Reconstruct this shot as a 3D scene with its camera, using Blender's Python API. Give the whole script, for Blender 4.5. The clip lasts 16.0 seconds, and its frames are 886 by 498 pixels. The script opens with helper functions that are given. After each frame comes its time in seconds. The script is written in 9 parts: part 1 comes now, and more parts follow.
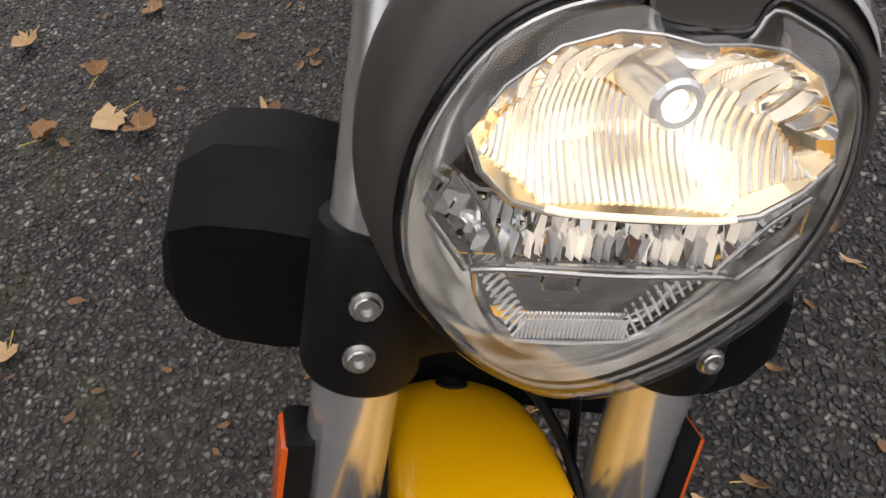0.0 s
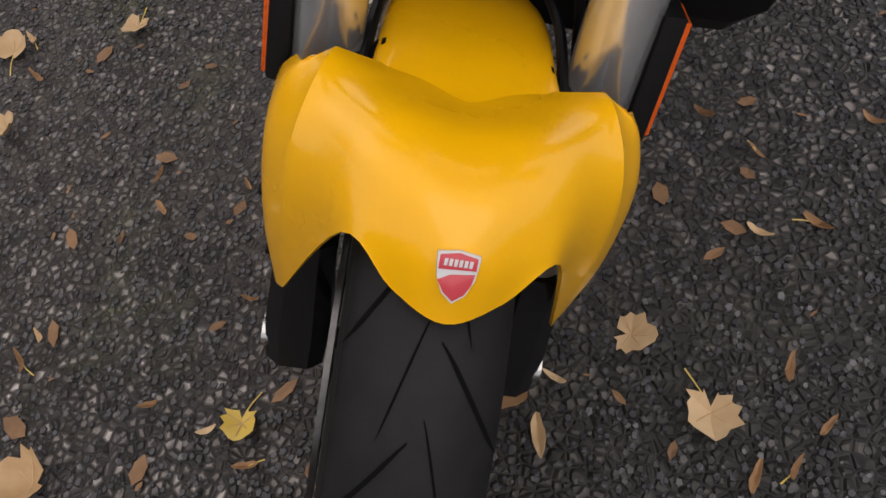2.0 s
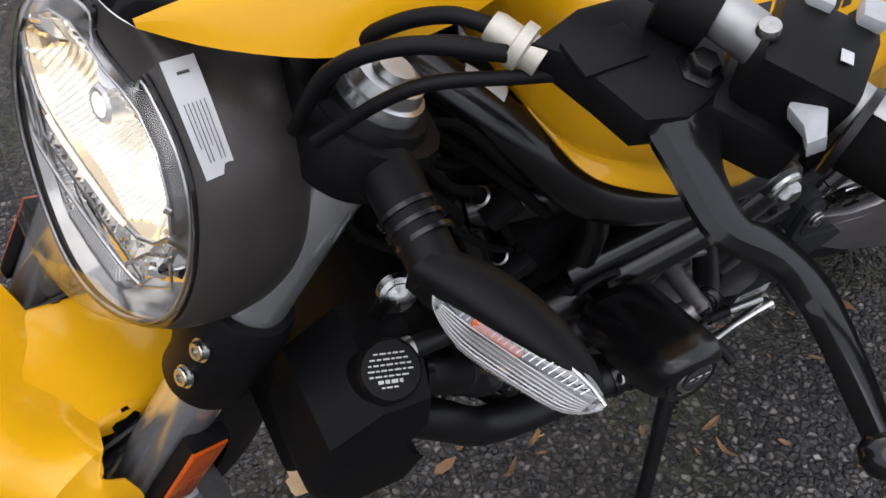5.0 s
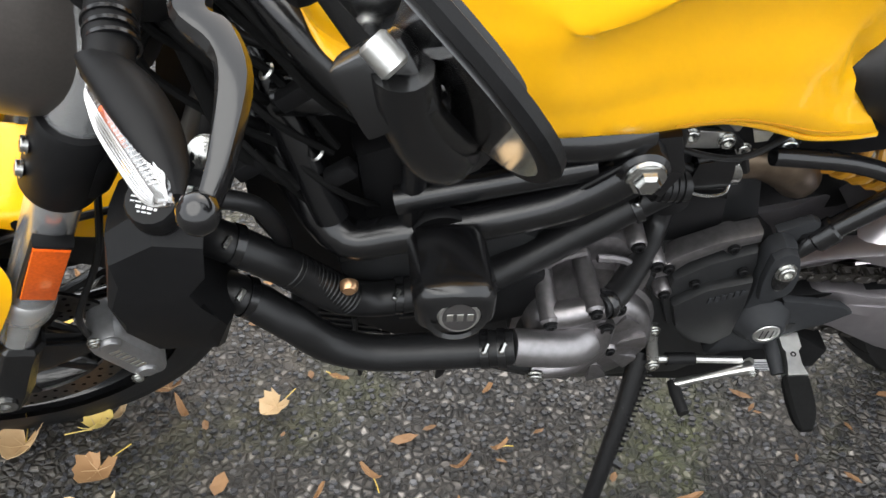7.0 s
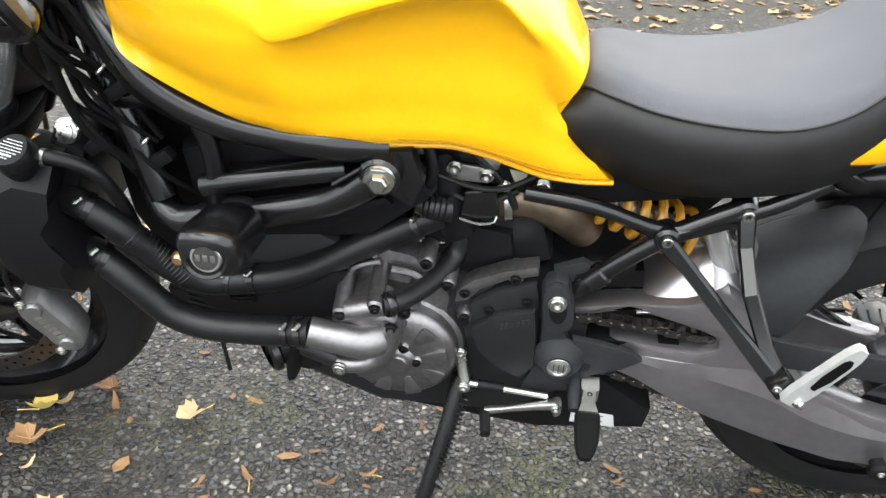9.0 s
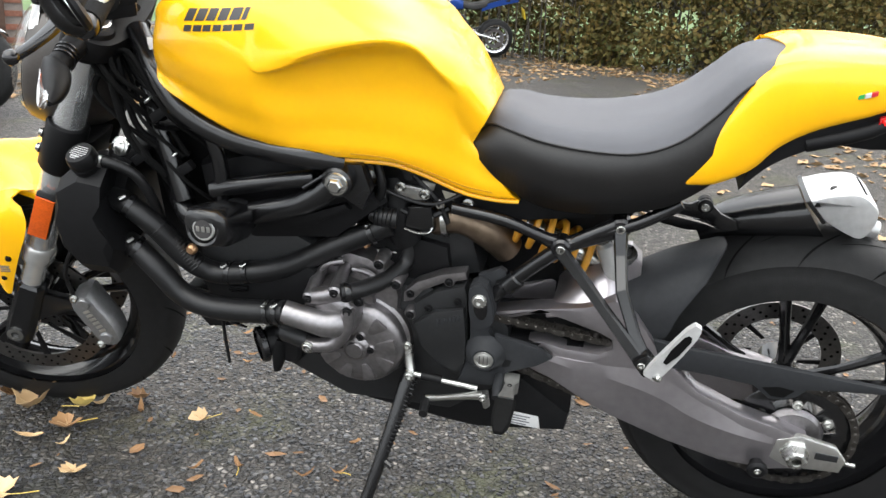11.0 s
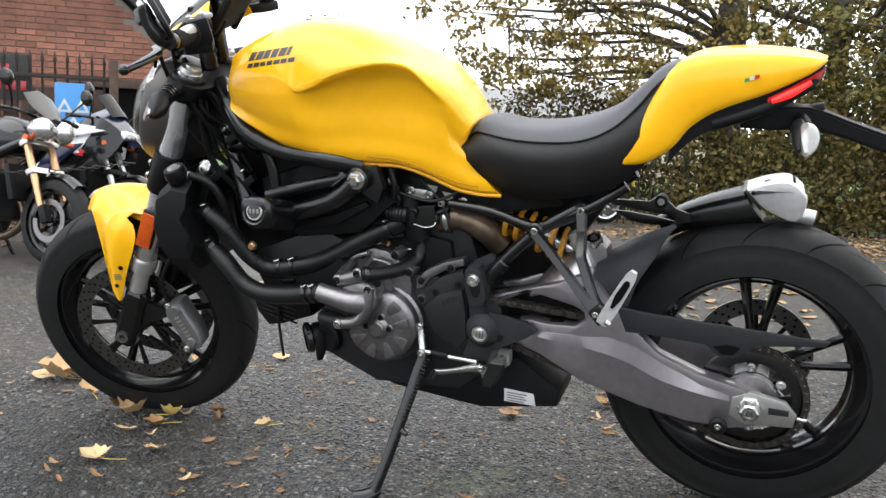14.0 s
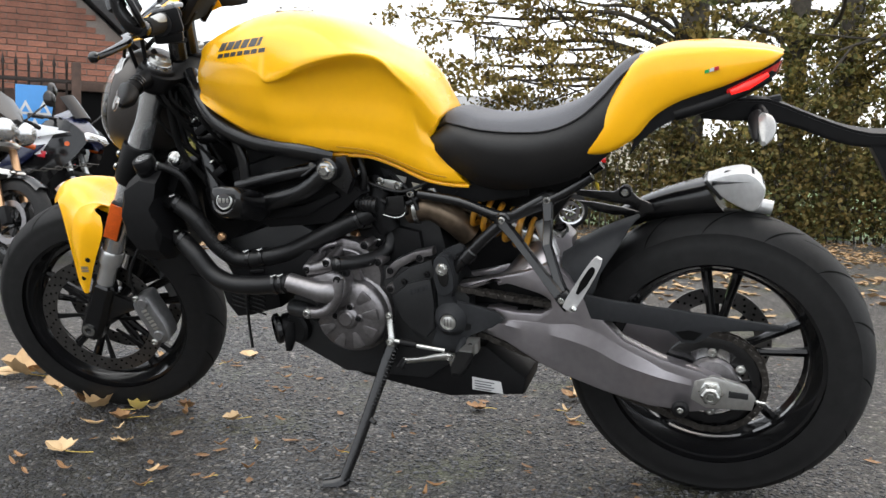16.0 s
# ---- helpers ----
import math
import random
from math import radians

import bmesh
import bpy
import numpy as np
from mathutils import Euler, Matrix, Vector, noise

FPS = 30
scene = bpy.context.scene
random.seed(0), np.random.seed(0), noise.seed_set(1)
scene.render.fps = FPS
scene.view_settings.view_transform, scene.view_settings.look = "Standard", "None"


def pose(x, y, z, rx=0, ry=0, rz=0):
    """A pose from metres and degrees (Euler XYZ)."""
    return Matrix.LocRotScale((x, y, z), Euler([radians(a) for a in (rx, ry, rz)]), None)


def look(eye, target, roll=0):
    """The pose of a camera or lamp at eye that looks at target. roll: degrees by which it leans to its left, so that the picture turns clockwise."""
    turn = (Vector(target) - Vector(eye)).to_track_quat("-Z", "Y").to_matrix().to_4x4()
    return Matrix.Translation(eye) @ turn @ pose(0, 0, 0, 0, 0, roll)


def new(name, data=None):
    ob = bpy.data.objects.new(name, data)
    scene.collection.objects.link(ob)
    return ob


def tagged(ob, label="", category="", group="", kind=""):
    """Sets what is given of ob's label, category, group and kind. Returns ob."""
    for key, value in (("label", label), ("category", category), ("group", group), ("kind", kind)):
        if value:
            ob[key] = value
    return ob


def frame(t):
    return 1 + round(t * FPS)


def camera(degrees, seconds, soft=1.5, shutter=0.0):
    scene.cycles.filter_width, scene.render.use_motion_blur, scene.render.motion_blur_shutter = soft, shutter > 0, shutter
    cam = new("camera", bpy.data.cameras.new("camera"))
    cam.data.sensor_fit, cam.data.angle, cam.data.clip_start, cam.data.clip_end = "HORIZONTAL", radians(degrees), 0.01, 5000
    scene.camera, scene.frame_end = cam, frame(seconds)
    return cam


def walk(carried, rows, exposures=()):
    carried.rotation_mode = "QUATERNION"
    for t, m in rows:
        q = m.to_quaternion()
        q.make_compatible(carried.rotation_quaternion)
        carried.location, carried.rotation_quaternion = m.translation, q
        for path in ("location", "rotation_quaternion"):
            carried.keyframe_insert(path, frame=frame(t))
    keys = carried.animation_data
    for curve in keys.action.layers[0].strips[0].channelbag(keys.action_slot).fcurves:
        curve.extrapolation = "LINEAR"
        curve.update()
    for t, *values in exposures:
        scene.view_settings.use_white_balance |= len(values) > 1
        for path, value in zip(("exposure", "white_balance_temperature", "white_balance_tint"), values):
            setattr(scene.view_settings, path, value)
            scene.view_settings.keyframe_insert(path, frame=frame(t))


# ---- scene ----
cam = camera(55.5, 16.0)
PATH = [
    (0, (1.607, -0.004, 1.124), (0.372, -0.257, -0.429), -8.8),
    (0.5, (1.645, 0.026, 1.068), (0.574, -0.378, -0.572), -14.4),
    (1, (1.686, 0.048, 1.018), (0.75, -0.363, -0.701), -19.3),
    (1.5, (1.729, 0.075, 0.999), (0.875, -0.381, -0.751), -21.1),
    (2, (1.756, 0.137, 1.023), (0.92, -0.446, -0.698), -19.7),
    (2.5, (1.723, 0.196, 1.068), (0.765, -0.562, -0.516), -13.9),
    (3, (1.628, 0.26, 1.123), (0.623, -0.671, -0.334), -9.3),
    (3.5, (1.551, 0.301, 1.157), (0.586, -0.758, -0.239), -8.3),
    (4, (1.515, 0.349, 1.168), (0.617, -0.82, -0.182), -6.0),
    (4.5, (1.439, 0.435, 1.172), (0.62, -0.773, -0.196), -0.8),
    (5, (1.366, 0.51, 1.161), (0.62, -0.743, -0.209), 2.8),
    (5.2, (1.337, 0.534, 1.152), (0.666, -0.768, -0.21), 2.3),
    (7.3, (0.952, 0.751, 1.095), (0.828, -0.804, -0.158), 2.7),
    (7.5, (0.897, 0.753, 1.099), (0.814, -0.814, -0.14), 2.3),
    (8, (0.79, 0.79, 1.102), (0.789, -0.825, -0.077), 3.2),
    (8.5, (0.691, 0.881, 1.1), (0.77, -0.792, 0.006), 4.2),
    (9, (0.63, 1.012, 1.074), (0.772, -0.738, 0.117), 3.4),
    (9.5, (0.564, 1.101, 1.06), (0.724, -0.709, 0.226), 2.9),
    (9.7, (0.545, 1.144, 1.054), (0.715, -0.679, 0.247), 3.1),
    (11.8, (0.23, 1.479, 0.986), (0.71, -0.384, 0.439), 3.8),
    (12, (0.191, 1.514, 0.984), (0.699, -0.345, 0.45), 3.6),
    (12.5, (0.106, 1.566, 0.96), (0.685, -0.283, 0.466), 3.4),
    (13, (0.044, 1.583, 0.89), (0.694, -0.252, 0.43), 3.0),
    (13.5, (0.034, 1.628, 0.796), (0.734, -0.218, 0.478), 2.4),
    (14, (0.018, 1.676, 0.73), (0.707, -0.189, 0.514), 2.0),
    (14.5, (0.016, 1.698, 0.712), (0.656, -0.186, 0.513), 2.3),
    (15, (0.011, 1.705, 0.694), (0.624, -0.189, 0.493), 2.5),
    (15.5, (0.016, 1.706, 0.694), (0.621, -0.19, 0.488), 2.2),
    (16, (0.012, 1.704, 0.695), (0.627, -0.189, 0.5), 2.2),
]
from mathutils.bvhtree import BVHTree

walk(cam, [(t, look(eye, target, roll)) for t, eye, target, roll in PATH],
     [(0.0, 0.05, 6750, 16), (2.0, -0.15, 6750, 18), (3.0, 0.22, 6300, 14), (5.0, 0.2, 6150, 15), (6.2, 0.9, 6350, 10), (7.4, 1.62, 6450, 8), (9.0, 1.88, 6400, 5), (9.7, 1.82, 6450, 6), (11.8, 1.48, 6400, 8), (12.5, 1.4, 6400, 8), (13.5, 1.31, 6300, 8), (14.5, 1.12, 6400, 9), (16.0, 1.0, 6400, 9)])

# ---- light: overcast autumn daylight ----
world = bpy.data.worlds.new("overcast_sky")
scene.world = world
world.use_nodes = True
wn, wl = world.node_tree.nodes, world.node_tree.links
sky = wn.new("ShaderNodeTexSky")
sky.sky_type, sky.sun_disc, sky.sun_elevation, sky.sun_rotation = "NISHITA", False, radians(48), radians(200)
sky.air_density, sky.dust_density, sky.ozone_density = 1.0, 6.0, 1.0
veil = wn.new("ShaderNodeMixRGB")
veil.inputs["Fac"].default_value = 0.8
veil.inputs["Color2"].default_value = (9.5, 9.7, 10.0, 1)
wl.new(sky.outputs[0], veil.inputs["Color1"])
wl.new(veil.outputs[0], wn["Background"].inputs["Color"])
wn["Background"].inputs["Strength"].default_value = 0.11
sun_data = bpy.data.lights.new("sun", "SUN")
sun_data.energy, sun_data.angle, sun_data.color = 1.2, radians(70), (1.0, 0.96, 0.9)
sun = new("sun", sun_data)
sun.matrix_world = look((2.0, 3.0, 6.0), (0.3, 0.2, 0.0))
scene.view_settings.exposure = 0.0


# ---- materials ----
def material(name, colour, rough=0.5, metal=0.0, coat=0.0, grain=0.0, scale=60.0, bump=0.0, bump_scale=200.0, wear=0.0, spread=0.0, **more):
    """A principled material: colour varied by noise at two scales, roughness wear and a fine bump."""
    m = bpy.data.materials.new(name)
    m.use_nodes = True
    n, l = m.node_tree.nodes, m.node_tree.links
    b = n["Principled BSDF"]
    b.inputs["Base Color"].default_value = (*colour, 1)
    b.inputs["Roughness"].default_value, b.inputs["Metallic"].default_value = rough, metal
    b.inputs["Coat Weight"].default_value, b.inputs["Coat Roughness"].default_value = coat, 0.04
    for key, value in more.items():
        b.inputs[key.replace("_", " ")].default_value = value
    where = n.new("ShaderNodeTexCoord")
    if grain or spread:
        big, fine, mix, ramp = n.new("ShaderNodeTexNoise"), n.new("ShaderNodeTexNoise"), n.new("ShaderNodeMath"), n.new("ShaderNodeMixRGB")
        big.inputs["Scale"].default_value, fine.inputs["Scale"].default_value = scale / 8, scale
        big.inputs["Detail"].default_value = fine.inputs["Detail"].default_value = 5
        l.new(where.outputs["Object"], big.inputs["Vector"]), l.new(where.outputs["Object"], fine.inputs["Vector"])
        mix.operation = "ADD"
        l.new(big.outputs["Fac"], mix.inputs[0]), l.new(fine.outputs["Fac"], mix.inputs[1])
        ramp.inputs["Color1"].default_value = (*[c * (1 - grain) for c in colour], 1)
        ramp.inputs["Color2"].default_value = (*[min(1, c * (1 + grain)) for c in colour], 1)
        half = n.new("ShaderNodeMath")
        half.operation, half.inputs[1].default_value, half.use_clamp = "MULTIPLY_ADD", 1.6, True
        half.inputs[2].default_value = -1.1
        l.new(mix.outputs[0], half.inputs[0]), l.new(half.outputs[0], ramp.inputs["Fac"])
        out = ramp.outputs[0]
        if spread:
            info, hue = n.new("ShaderNodeObjectInfo"), n.new("ShaderNodeHueSaturation")
            span = n.new("ShaderNodeMapRange")
            span.inputs["To Min"].default_value, span.inputs["To Max"].default_value = 1 - spread, 1 + spread
            l.new(info.outputs["Random"], span.inputs["Value"]), l.new(span.outputs[0], hue.inputs["Value"])
            l.new(out, hue.inputs["Color"])
            out = hue.outputs[0]
        l.new(out, b.inputs["Base Color"])
        if wear:
            r = n.new("ShaderNodeMapRange")
            r.inputs["To Min"].default_value, r.inputs["To Max"].default_value = max(0, rough - wear), min(1, rough + wear)
            l.new(big.outputs["Fac"], r.inputs["Value"]), l.new(r.outputs[0], b.inputs["Roughness"])
    if bump:
        t, bn = n.new("ShaderNodeTexNoise"), n.new("ShaderNodeBump")
        t.inputs["Scale"].default_value, t.inputs["Detail"].default_value = bump_scale, 4
        bn.inputs["Strength"].default_value, bn.inputs["Distance"].default_value = bump, 0.002
        l.new(where.outputs["Object"], t.inputs["Vector"]), l.new(t.outputs["Fac"], bn.inputs["Height"])
        l.new(bn.outputs["Normal"], b.inputs["Normal"])
    return m


def glow(name, colour, strength):
    m = material(name, colour, 0.4)
    b = m.node_tree.nodes["Principled BSDF"]
    b.inputs["Emission Color"].default_value, b.inputs["Emission Strength"].default_value = (*colour, 1), strength
    return m


YELLOW = material("yellow_paint", (0.88, 0.445, 0.002), 0.28, 0, 0.5, 0.03, 30, wear=0.05, Specular_IOR_Level=0.3)
# darker copy of the yellow that paints the shade in a crease
SHADE_YELLOW = material("shaded_yellow_paint", (0.5, 0.22, 0.002), 0.4)
BLACK = material("black_plastic", (0.006, 0.006, 0.0065), 0.48, 0, 0, 0.25, 80, 0.06, 900, 0.1, Specular_IOR_Level=0.16)
BLACK_SATIN = material("black_satin_paint", (0.0045, 0.0045, 0.005), 0.24, 0, 0.1, 0.2, 40, 0.02, 500, 0.08, Specular_IOR_Level=0.5)
BLACK_GLOSS = material("black_gloss_paint", (0.006, 0.006, 0.0065), 0.16, 0, 0.3, 0.2, 40, wear=0.05, Specular_IOR_Level=0.4)
HOUSING = material("brown_grey_housing", (0.055, 0.049, 0.045), 0.4, 0.2, 0, 0.12, 300, 0.03, 1500, 0.06)
RUBBER = material("tyre_rubber", (0.0105, 0.0104, 0.0106), 0.6, 0, 0, 0.3, 50, 0.12, 400, 0.12, Specular_IOR_Level=0.22)
# near-black that paints the shade inside grooves, holes and openings
HOLLOW_SHADE = material("hollow_shade", (0.003, 0.003, 0.003), 0.9, Specular_IOR_Level=0.1)
GRIP = material("matt_grip_rubber", (0.005, 0.005, 0.005), 0.85, 0, 0, 0.3, 200, 0.3, 900, Specular_IOR_Level=0.1)
HOSE = material("rubber_hose", (0.007, 0.007, 0.0075), 0.38, 0, 0, 0.3, 90, 0.05, 700, 0.1, Specular_IOR_Level=0.32)
FORK_GREY = material("anodised_fork_grey", (0.72, 0.735, 0.75), 0.22, 0.85, 0, 0.06, 120, wear=0.06)
FORK_SILVER = material("polished_stanchion", (0.55, 0.55, 0.54), 0.25, 0.7, 0, 0.05, 90, wear=0.06)
BAR_ALLOY = material("satin_bar_alloy", (0.4, 0.4, 0.39), 0.48, 0.9, 0, 0.12, 90, wear=0.08)
ALLOY = material("bare_alloy", (0.62, 0.62, 0.6), 0.34, 1, 0, 0.12, 100, 0.08, 600, 0.1)
STEEL = material("zinc_steel", (0.5, 0.5, 0.48), 0.26, 1, 0, 0.15, 200, wear=0.1)
ENGINE = material("cast_engine_grey", (0.225, 0.214, 0.219), 0.31, 0.9, 0, 0.2, 120, 0.2, 700, 0.08)
ENGINE_DARK = material("dark_engine_cover", (0.013, 0.0135, 0.0145), 0.44, 0.2, 0, 0.25, 120, 0.15, 700, 0.1)
ENGINE_LIGHT = material("light_cast_alloy", (0.25, 0.24, 0.245), 0.32, 0.85, 0, 0.15, 120, 0.2, 800, 0.08)
SWING = material("gunmetal_swingarm", (0.36, 0.34, 0.357), 0.3, 0.9, 0.1, 0.08, 60, 0.04, 600, 0.06)
DISC = material("used_brake_disc", (0.16, 0.155, 0.15), 0.35, 1, 0, 0.2, 150, wear=0.1)
EXHAUST = material("bronze_header", (0.16, 0.12, 0.085), 0.4, 0.85, 0, 0.3, 60, wear=0.12)
GREYPLASTIC = material("dark_grey_plastic", (0.02, 0.021, 0.023), 0.58, 0, 0, 0.15, 100, 0.08, 1200, 0.08, Specular_IOR_Level=0.18)
SEAT_SIDE = material("black_vinyl", (0.013, 0.0125, 0.0125), 0.45, 0, 0, 0.2, 150, 0.1, 1500, 0.06, Specular_IOR_Level=0.35)
SPRING = material("yellow_spring", (0.55, 0.26, 0.02), 0.4, 0, 0.3, 0.15, 80)
ORANGE = material("amber_reflector", (0.6, 0.09, 0.005), 0.2, 0, 0.5, 0.2, 300)
RED_LENS = material("red_tail_lens", (0.55, 0.01, 0.012), 0.15, 0, 0.8, 0.2, 200)
WHITE = material("white_paper_label", (0.55, 0.55, 0.55), 0.4, 0, 0.2, 0.05, 100)
INK = material("grey_print", (0.12, 0.12, 0.13), 0.6)
DECAL = material("charcoal_decal", (0.03, 0.028, 0.028), 0.35)
RED = material("red_enamel", (0.5, 0.015, 0.03), 0.3, 0, 0.5, 0.05, 100)
GREEN = material("green_decal", (0.02, 0.3, 0.08), 0.4)
GOLD = material("gold_anodised", (0.6, 0.36, 0.2), 0.3, 0.9, 0, 0.1, 90)
CHROME = material("reflector_chrome", (0.9, 0.9, 0.9), 0.06, 1.0)
SCREEN = material("smoked_screen", (0.006, 0.006, 0.007), 0.1, 0, 0.0, Specular_IOR_Level=0.2)
LAMP = glow("lit_bulb", (1.0, 0.85, 0.6), 5)


def glass(name, tint=(1, 1, 1), rough=0.02, base=0.05):
    m = bpy.data.materials.new(name)
    m.use_nodes = True
    n, l = m.node_tree.nodes, m.node_tree.links
    n.remove(n["Principled BSDF"])
    clear, gloss, mix, edge, lift = n.new("ShaderNodeBsdfTransparent"), n.new("ShaderNodeBsdfGlossy"), n.new("ShaderNodeMixShader"), n.new("ShaderNodeLayerWeight"), n.new("ShaderNodeMath")
    clear.inputs["Color"].default_value = (*tint, 1)
    gloss.inputs["Roughness"].default_value, edge.inputs["Blend"].default_value = rough, 0.12
    lift.operation, lift.inputs[1].default_value, lift.inputs[2].default_value, lift.use_clamp = "MULTIPLY_ADD", 0.8, base, True
    l.new(edge.outputs["Facing"], lift.inputs[0])
    l.new(lift.outputs[0], mix.inputs[0]), l.new(clear.outputs[0], mix.inputs[1]), l.new(gloss.outputs[0], mix.inputs[2])
    l.new(mix.outputs[0], n["Material Output"].inputs["Surface"])
    return m


LENS = glass("clear_lens", (0.97, 0.97, 0.96), 0.02, 0.05)
LENS_RIBBED = glass("ribbed_lens", (0.85, 0.85, 0.85), 0.12, 0.25)


# ---- mesh helpers ----
def matrix_of(p, d):
    """A pose at p whose z axis points along d."""
    return Matrix.Translation(p) @ Vector(d).to_track_quat("Z", "Y").to_matrix().to_4x4()


def part(name, bm, mat, parent, label="", xf=None, smooth=38):
    """Links a bmesh as one mesh object under a thing or a part."""
    if xf is not None:
        bm.transform(xf)
    me = bpy.data.meshes.new(name)
    bm.normal_update()
    bm.to_mesh(me)
    bm.free()
    for f in me.polygons:
        f.use_smooth = True
    me.set_sharp_from_angle(angle=radians(smooth))
    me.materials.append(mat)
    ob = new(name, me)
    if parent is not None:
        ob.parent = parent
    return tagged(ob, label)


def thing(name, m, label, category, group="", kind=""):
    ob = new(name)
    ob.empty_display_size = 0.05
    ob.matrix_basis = m
    return tagged(ob, label, category, group, kind)


def curve(points, steps=6, closed=False):
    """A smooth line through the points."""
    ps = [Vector(p) for p in points]
    if len(ps) < 3 or steps < 2:
        return ps
    n, out = len(ps), []
    for i in range(n if closed else n - 1):
        a, b, c, d = (ps[(i + k) % n] if closed else ps[max(0, min(n - 1, i + k))] for k in (-1, 0, 1, 2))
        for s in range(steps):
            t = s / steps
            out.append(0.5 * (2 * b + (c - a) * t + (2 * a - 5 * b + 4 * c - d) * t * t + (3 * b - a - 3 * c + d) * t ** 3))
    if not closed:
        out.append(ps[-1])
    return out


def skin(bm, rings, closed=True, caps=True):
    """Faces between rings of equal length."""
    rows = [[bm.verts.new(p) for p in ring] for ring in rings]
    n = len(rows[0])
    for a, b in zip(rows, rows[1:]):
        for i in range(n if closed else n - 1):
            bm.faces.new((a[i], a[(i + 1) % n], b[(i + 1) % n], b[i]))
    if caps and closed:
        bm.faces.new(rows[0][::-1]), bm.faces.new(rows[-1])
    bmesh.ops.recalc_face_normals(bm, faces=bm.faces)
    return bm


def tube(points, radius, seg=12, steps=6, bm=None, squash=1.0, closed=False):
    """A round bar along a smooth line; radius may be a list, one for each point."""
    bm = bm or bmesh.new()
    line = curve(points, steps, closed)
    k = len(points)
    rs = radius if isinstance(radius, (list, tuple)) else [radius] * k
    rings, up = [], None
    for i, p in enumerate(line):
        if closed:
            d = (line[(i + 1) % len(line)] - line[i - 1]).normalized()
        else:
            d = (line[min(i + 1, len(line) - 1)] - line[max(i - 1, 0)]).normalized()
        if up is None:
            up = d.orthogonal().normalized()
        up = (up - d * up.dot(d)).normalized()
        side = d.cross(up)
        u = i / max(1, len(line) - 1) * (k - 1)
        j = min(int(u), k - 2)
        r = rs[j] + (rs[j + 1] - rs[j]) * (u - j)
        rings.append([p + up * (math.cos(a) * r) + side * (math.sin(a) * r * squash) for a in (2 * math.pi * q / seg for q in range(seg))])
    if closed:
        rings.append(rings[0])
    made = bmesh.new()
    skin(made, rings, True, not closed)
    if closed:
        bmesh.ops.remove_doubles(made, verts=made.verts, dist=1e-6)
    return join(bm, made)


def join(bm, other):
    me = bpy.data.meshes.new("join")
    other.to_mesh(me)
    other.free()
    bm.from_mesh(me)
    bpy.data.meshes.remove(me)
    return bm


def lathe(profile, at=(0, 0, 0), axis=(0, 1, 0), seg=48, bm=None, closed=False):
    """A turned body: profile of (radius, along) pairs round the axis through at."""
    bm = bm or bmesh.new()
    m = matrix_of(at, axis)
    made = bmesh.new()
    prof = list(profile) + ([profile[0]] if closed else [])
    rings = [[m @ Vector((max(r, 1e-5) * math.cos(a), max(r, 1e-5) * math.sin(a), h)) for r, h in prof] for a in (2 * math.pi * q / seg for q in range(seg))]
    skin(made, rings + [rings[0]], False, False)
    bmesh.ops.remove_doubles(made, verts=made.verts, dist=1e-5)
    bmesh.ops.recalc_face_normals(made, faces=made.faces)
    return join(bm, made)


def slab(outline, y0, y1, bevel=0.004, steps=1, bm=None, plane="xz"):
    """A plate with a rounded rim: outline in the x-z plane, from y0 to y1."""
    bm = bm or bmesh.new()
    made = bmesh.new()
    line = curve([(a, 0, b) for a, b in outline], steps, True) if steps > 1 else [Vector((a, 0, b)) for a, b in outline]
    skin(made, [[(p.x, y, p.z) for p in line] for y in (y0, y1)])
    if bevel:
        rim = [e for e in made.edges if len(e.link_faces) == 2 and abs(e.verts[0].co.y - e.verts[1].co.y) < 1e-6]
        bmesh.ops.bevel(made, geom=rim, offset=bevel, segments=2, affect="EDGES", profile=0.6)
    if plane == "xy":
        made.transform(Matrix(((1, 0, 0, 0), (0, 0, 1, 0), (0, 1, 0, 0), (0, 0, 0, 1))))
    elif plane == "yz":
        made.transform(Matrix(((0, 1, 0, 0), (1, 0, 0, 0), (0, 0, 1, 0), (0, 0, 0, 1))))
    bmesh.ops.recalc_face_normals(made, faces=made.faces)
    return join(bm, made)


def box(at, size, bevel=0.004, turn=(0, 0, 0), bm=None, seg=2):
    bm = bm or bmesh.new()
    made = bmesh.new()
    bmesh.ops.create_cube(made, size=1)
    made.transform(Matrix.Diagonal((*size, 1)))
    if bevel:
        bmesh.ops.bevel(made, geom=list(made.edges), offset=bevel, segments=seg, affect="EDGES", profile=0.6)
    made.transform(pose(*at, *turn))
    return join(bm, made)


def rod(a, b, r, seg=14, bm=None, chamfer=0.1):
    """A straight round bar from a to b with broken edges."""
    a, b = Vector(a), Vector(b)
    h = (b - a).length
    c = min(r * 0.35, h * chamfer)
    return lathe([(0, 0), (r - c, 0), (r, c), (r, h - c), (r - c, h), (0, h)], a, b - a, seg, bm)


def bolt(at, d, r, parent, mat=None, xf=None, h=None):
    """A socket-head bolt: washer face, round head and a six-sided recess."""
    h = h or r * 0.8
    bm = bmesh.new()
    hexa = r * 0.5
    lathe([(0, h * 0.45), (hexa, h * 0.45), (hexa, h), (r * 0.88, h), (r, h * 0.85), (r, h * 0.3), (r * 1.25, h * 0.3), (r * 1.25, 0), (0, 0)], at, d, 12, bm)
    return part("bolt", bm, mat or STEEL, parent, xf=xf)


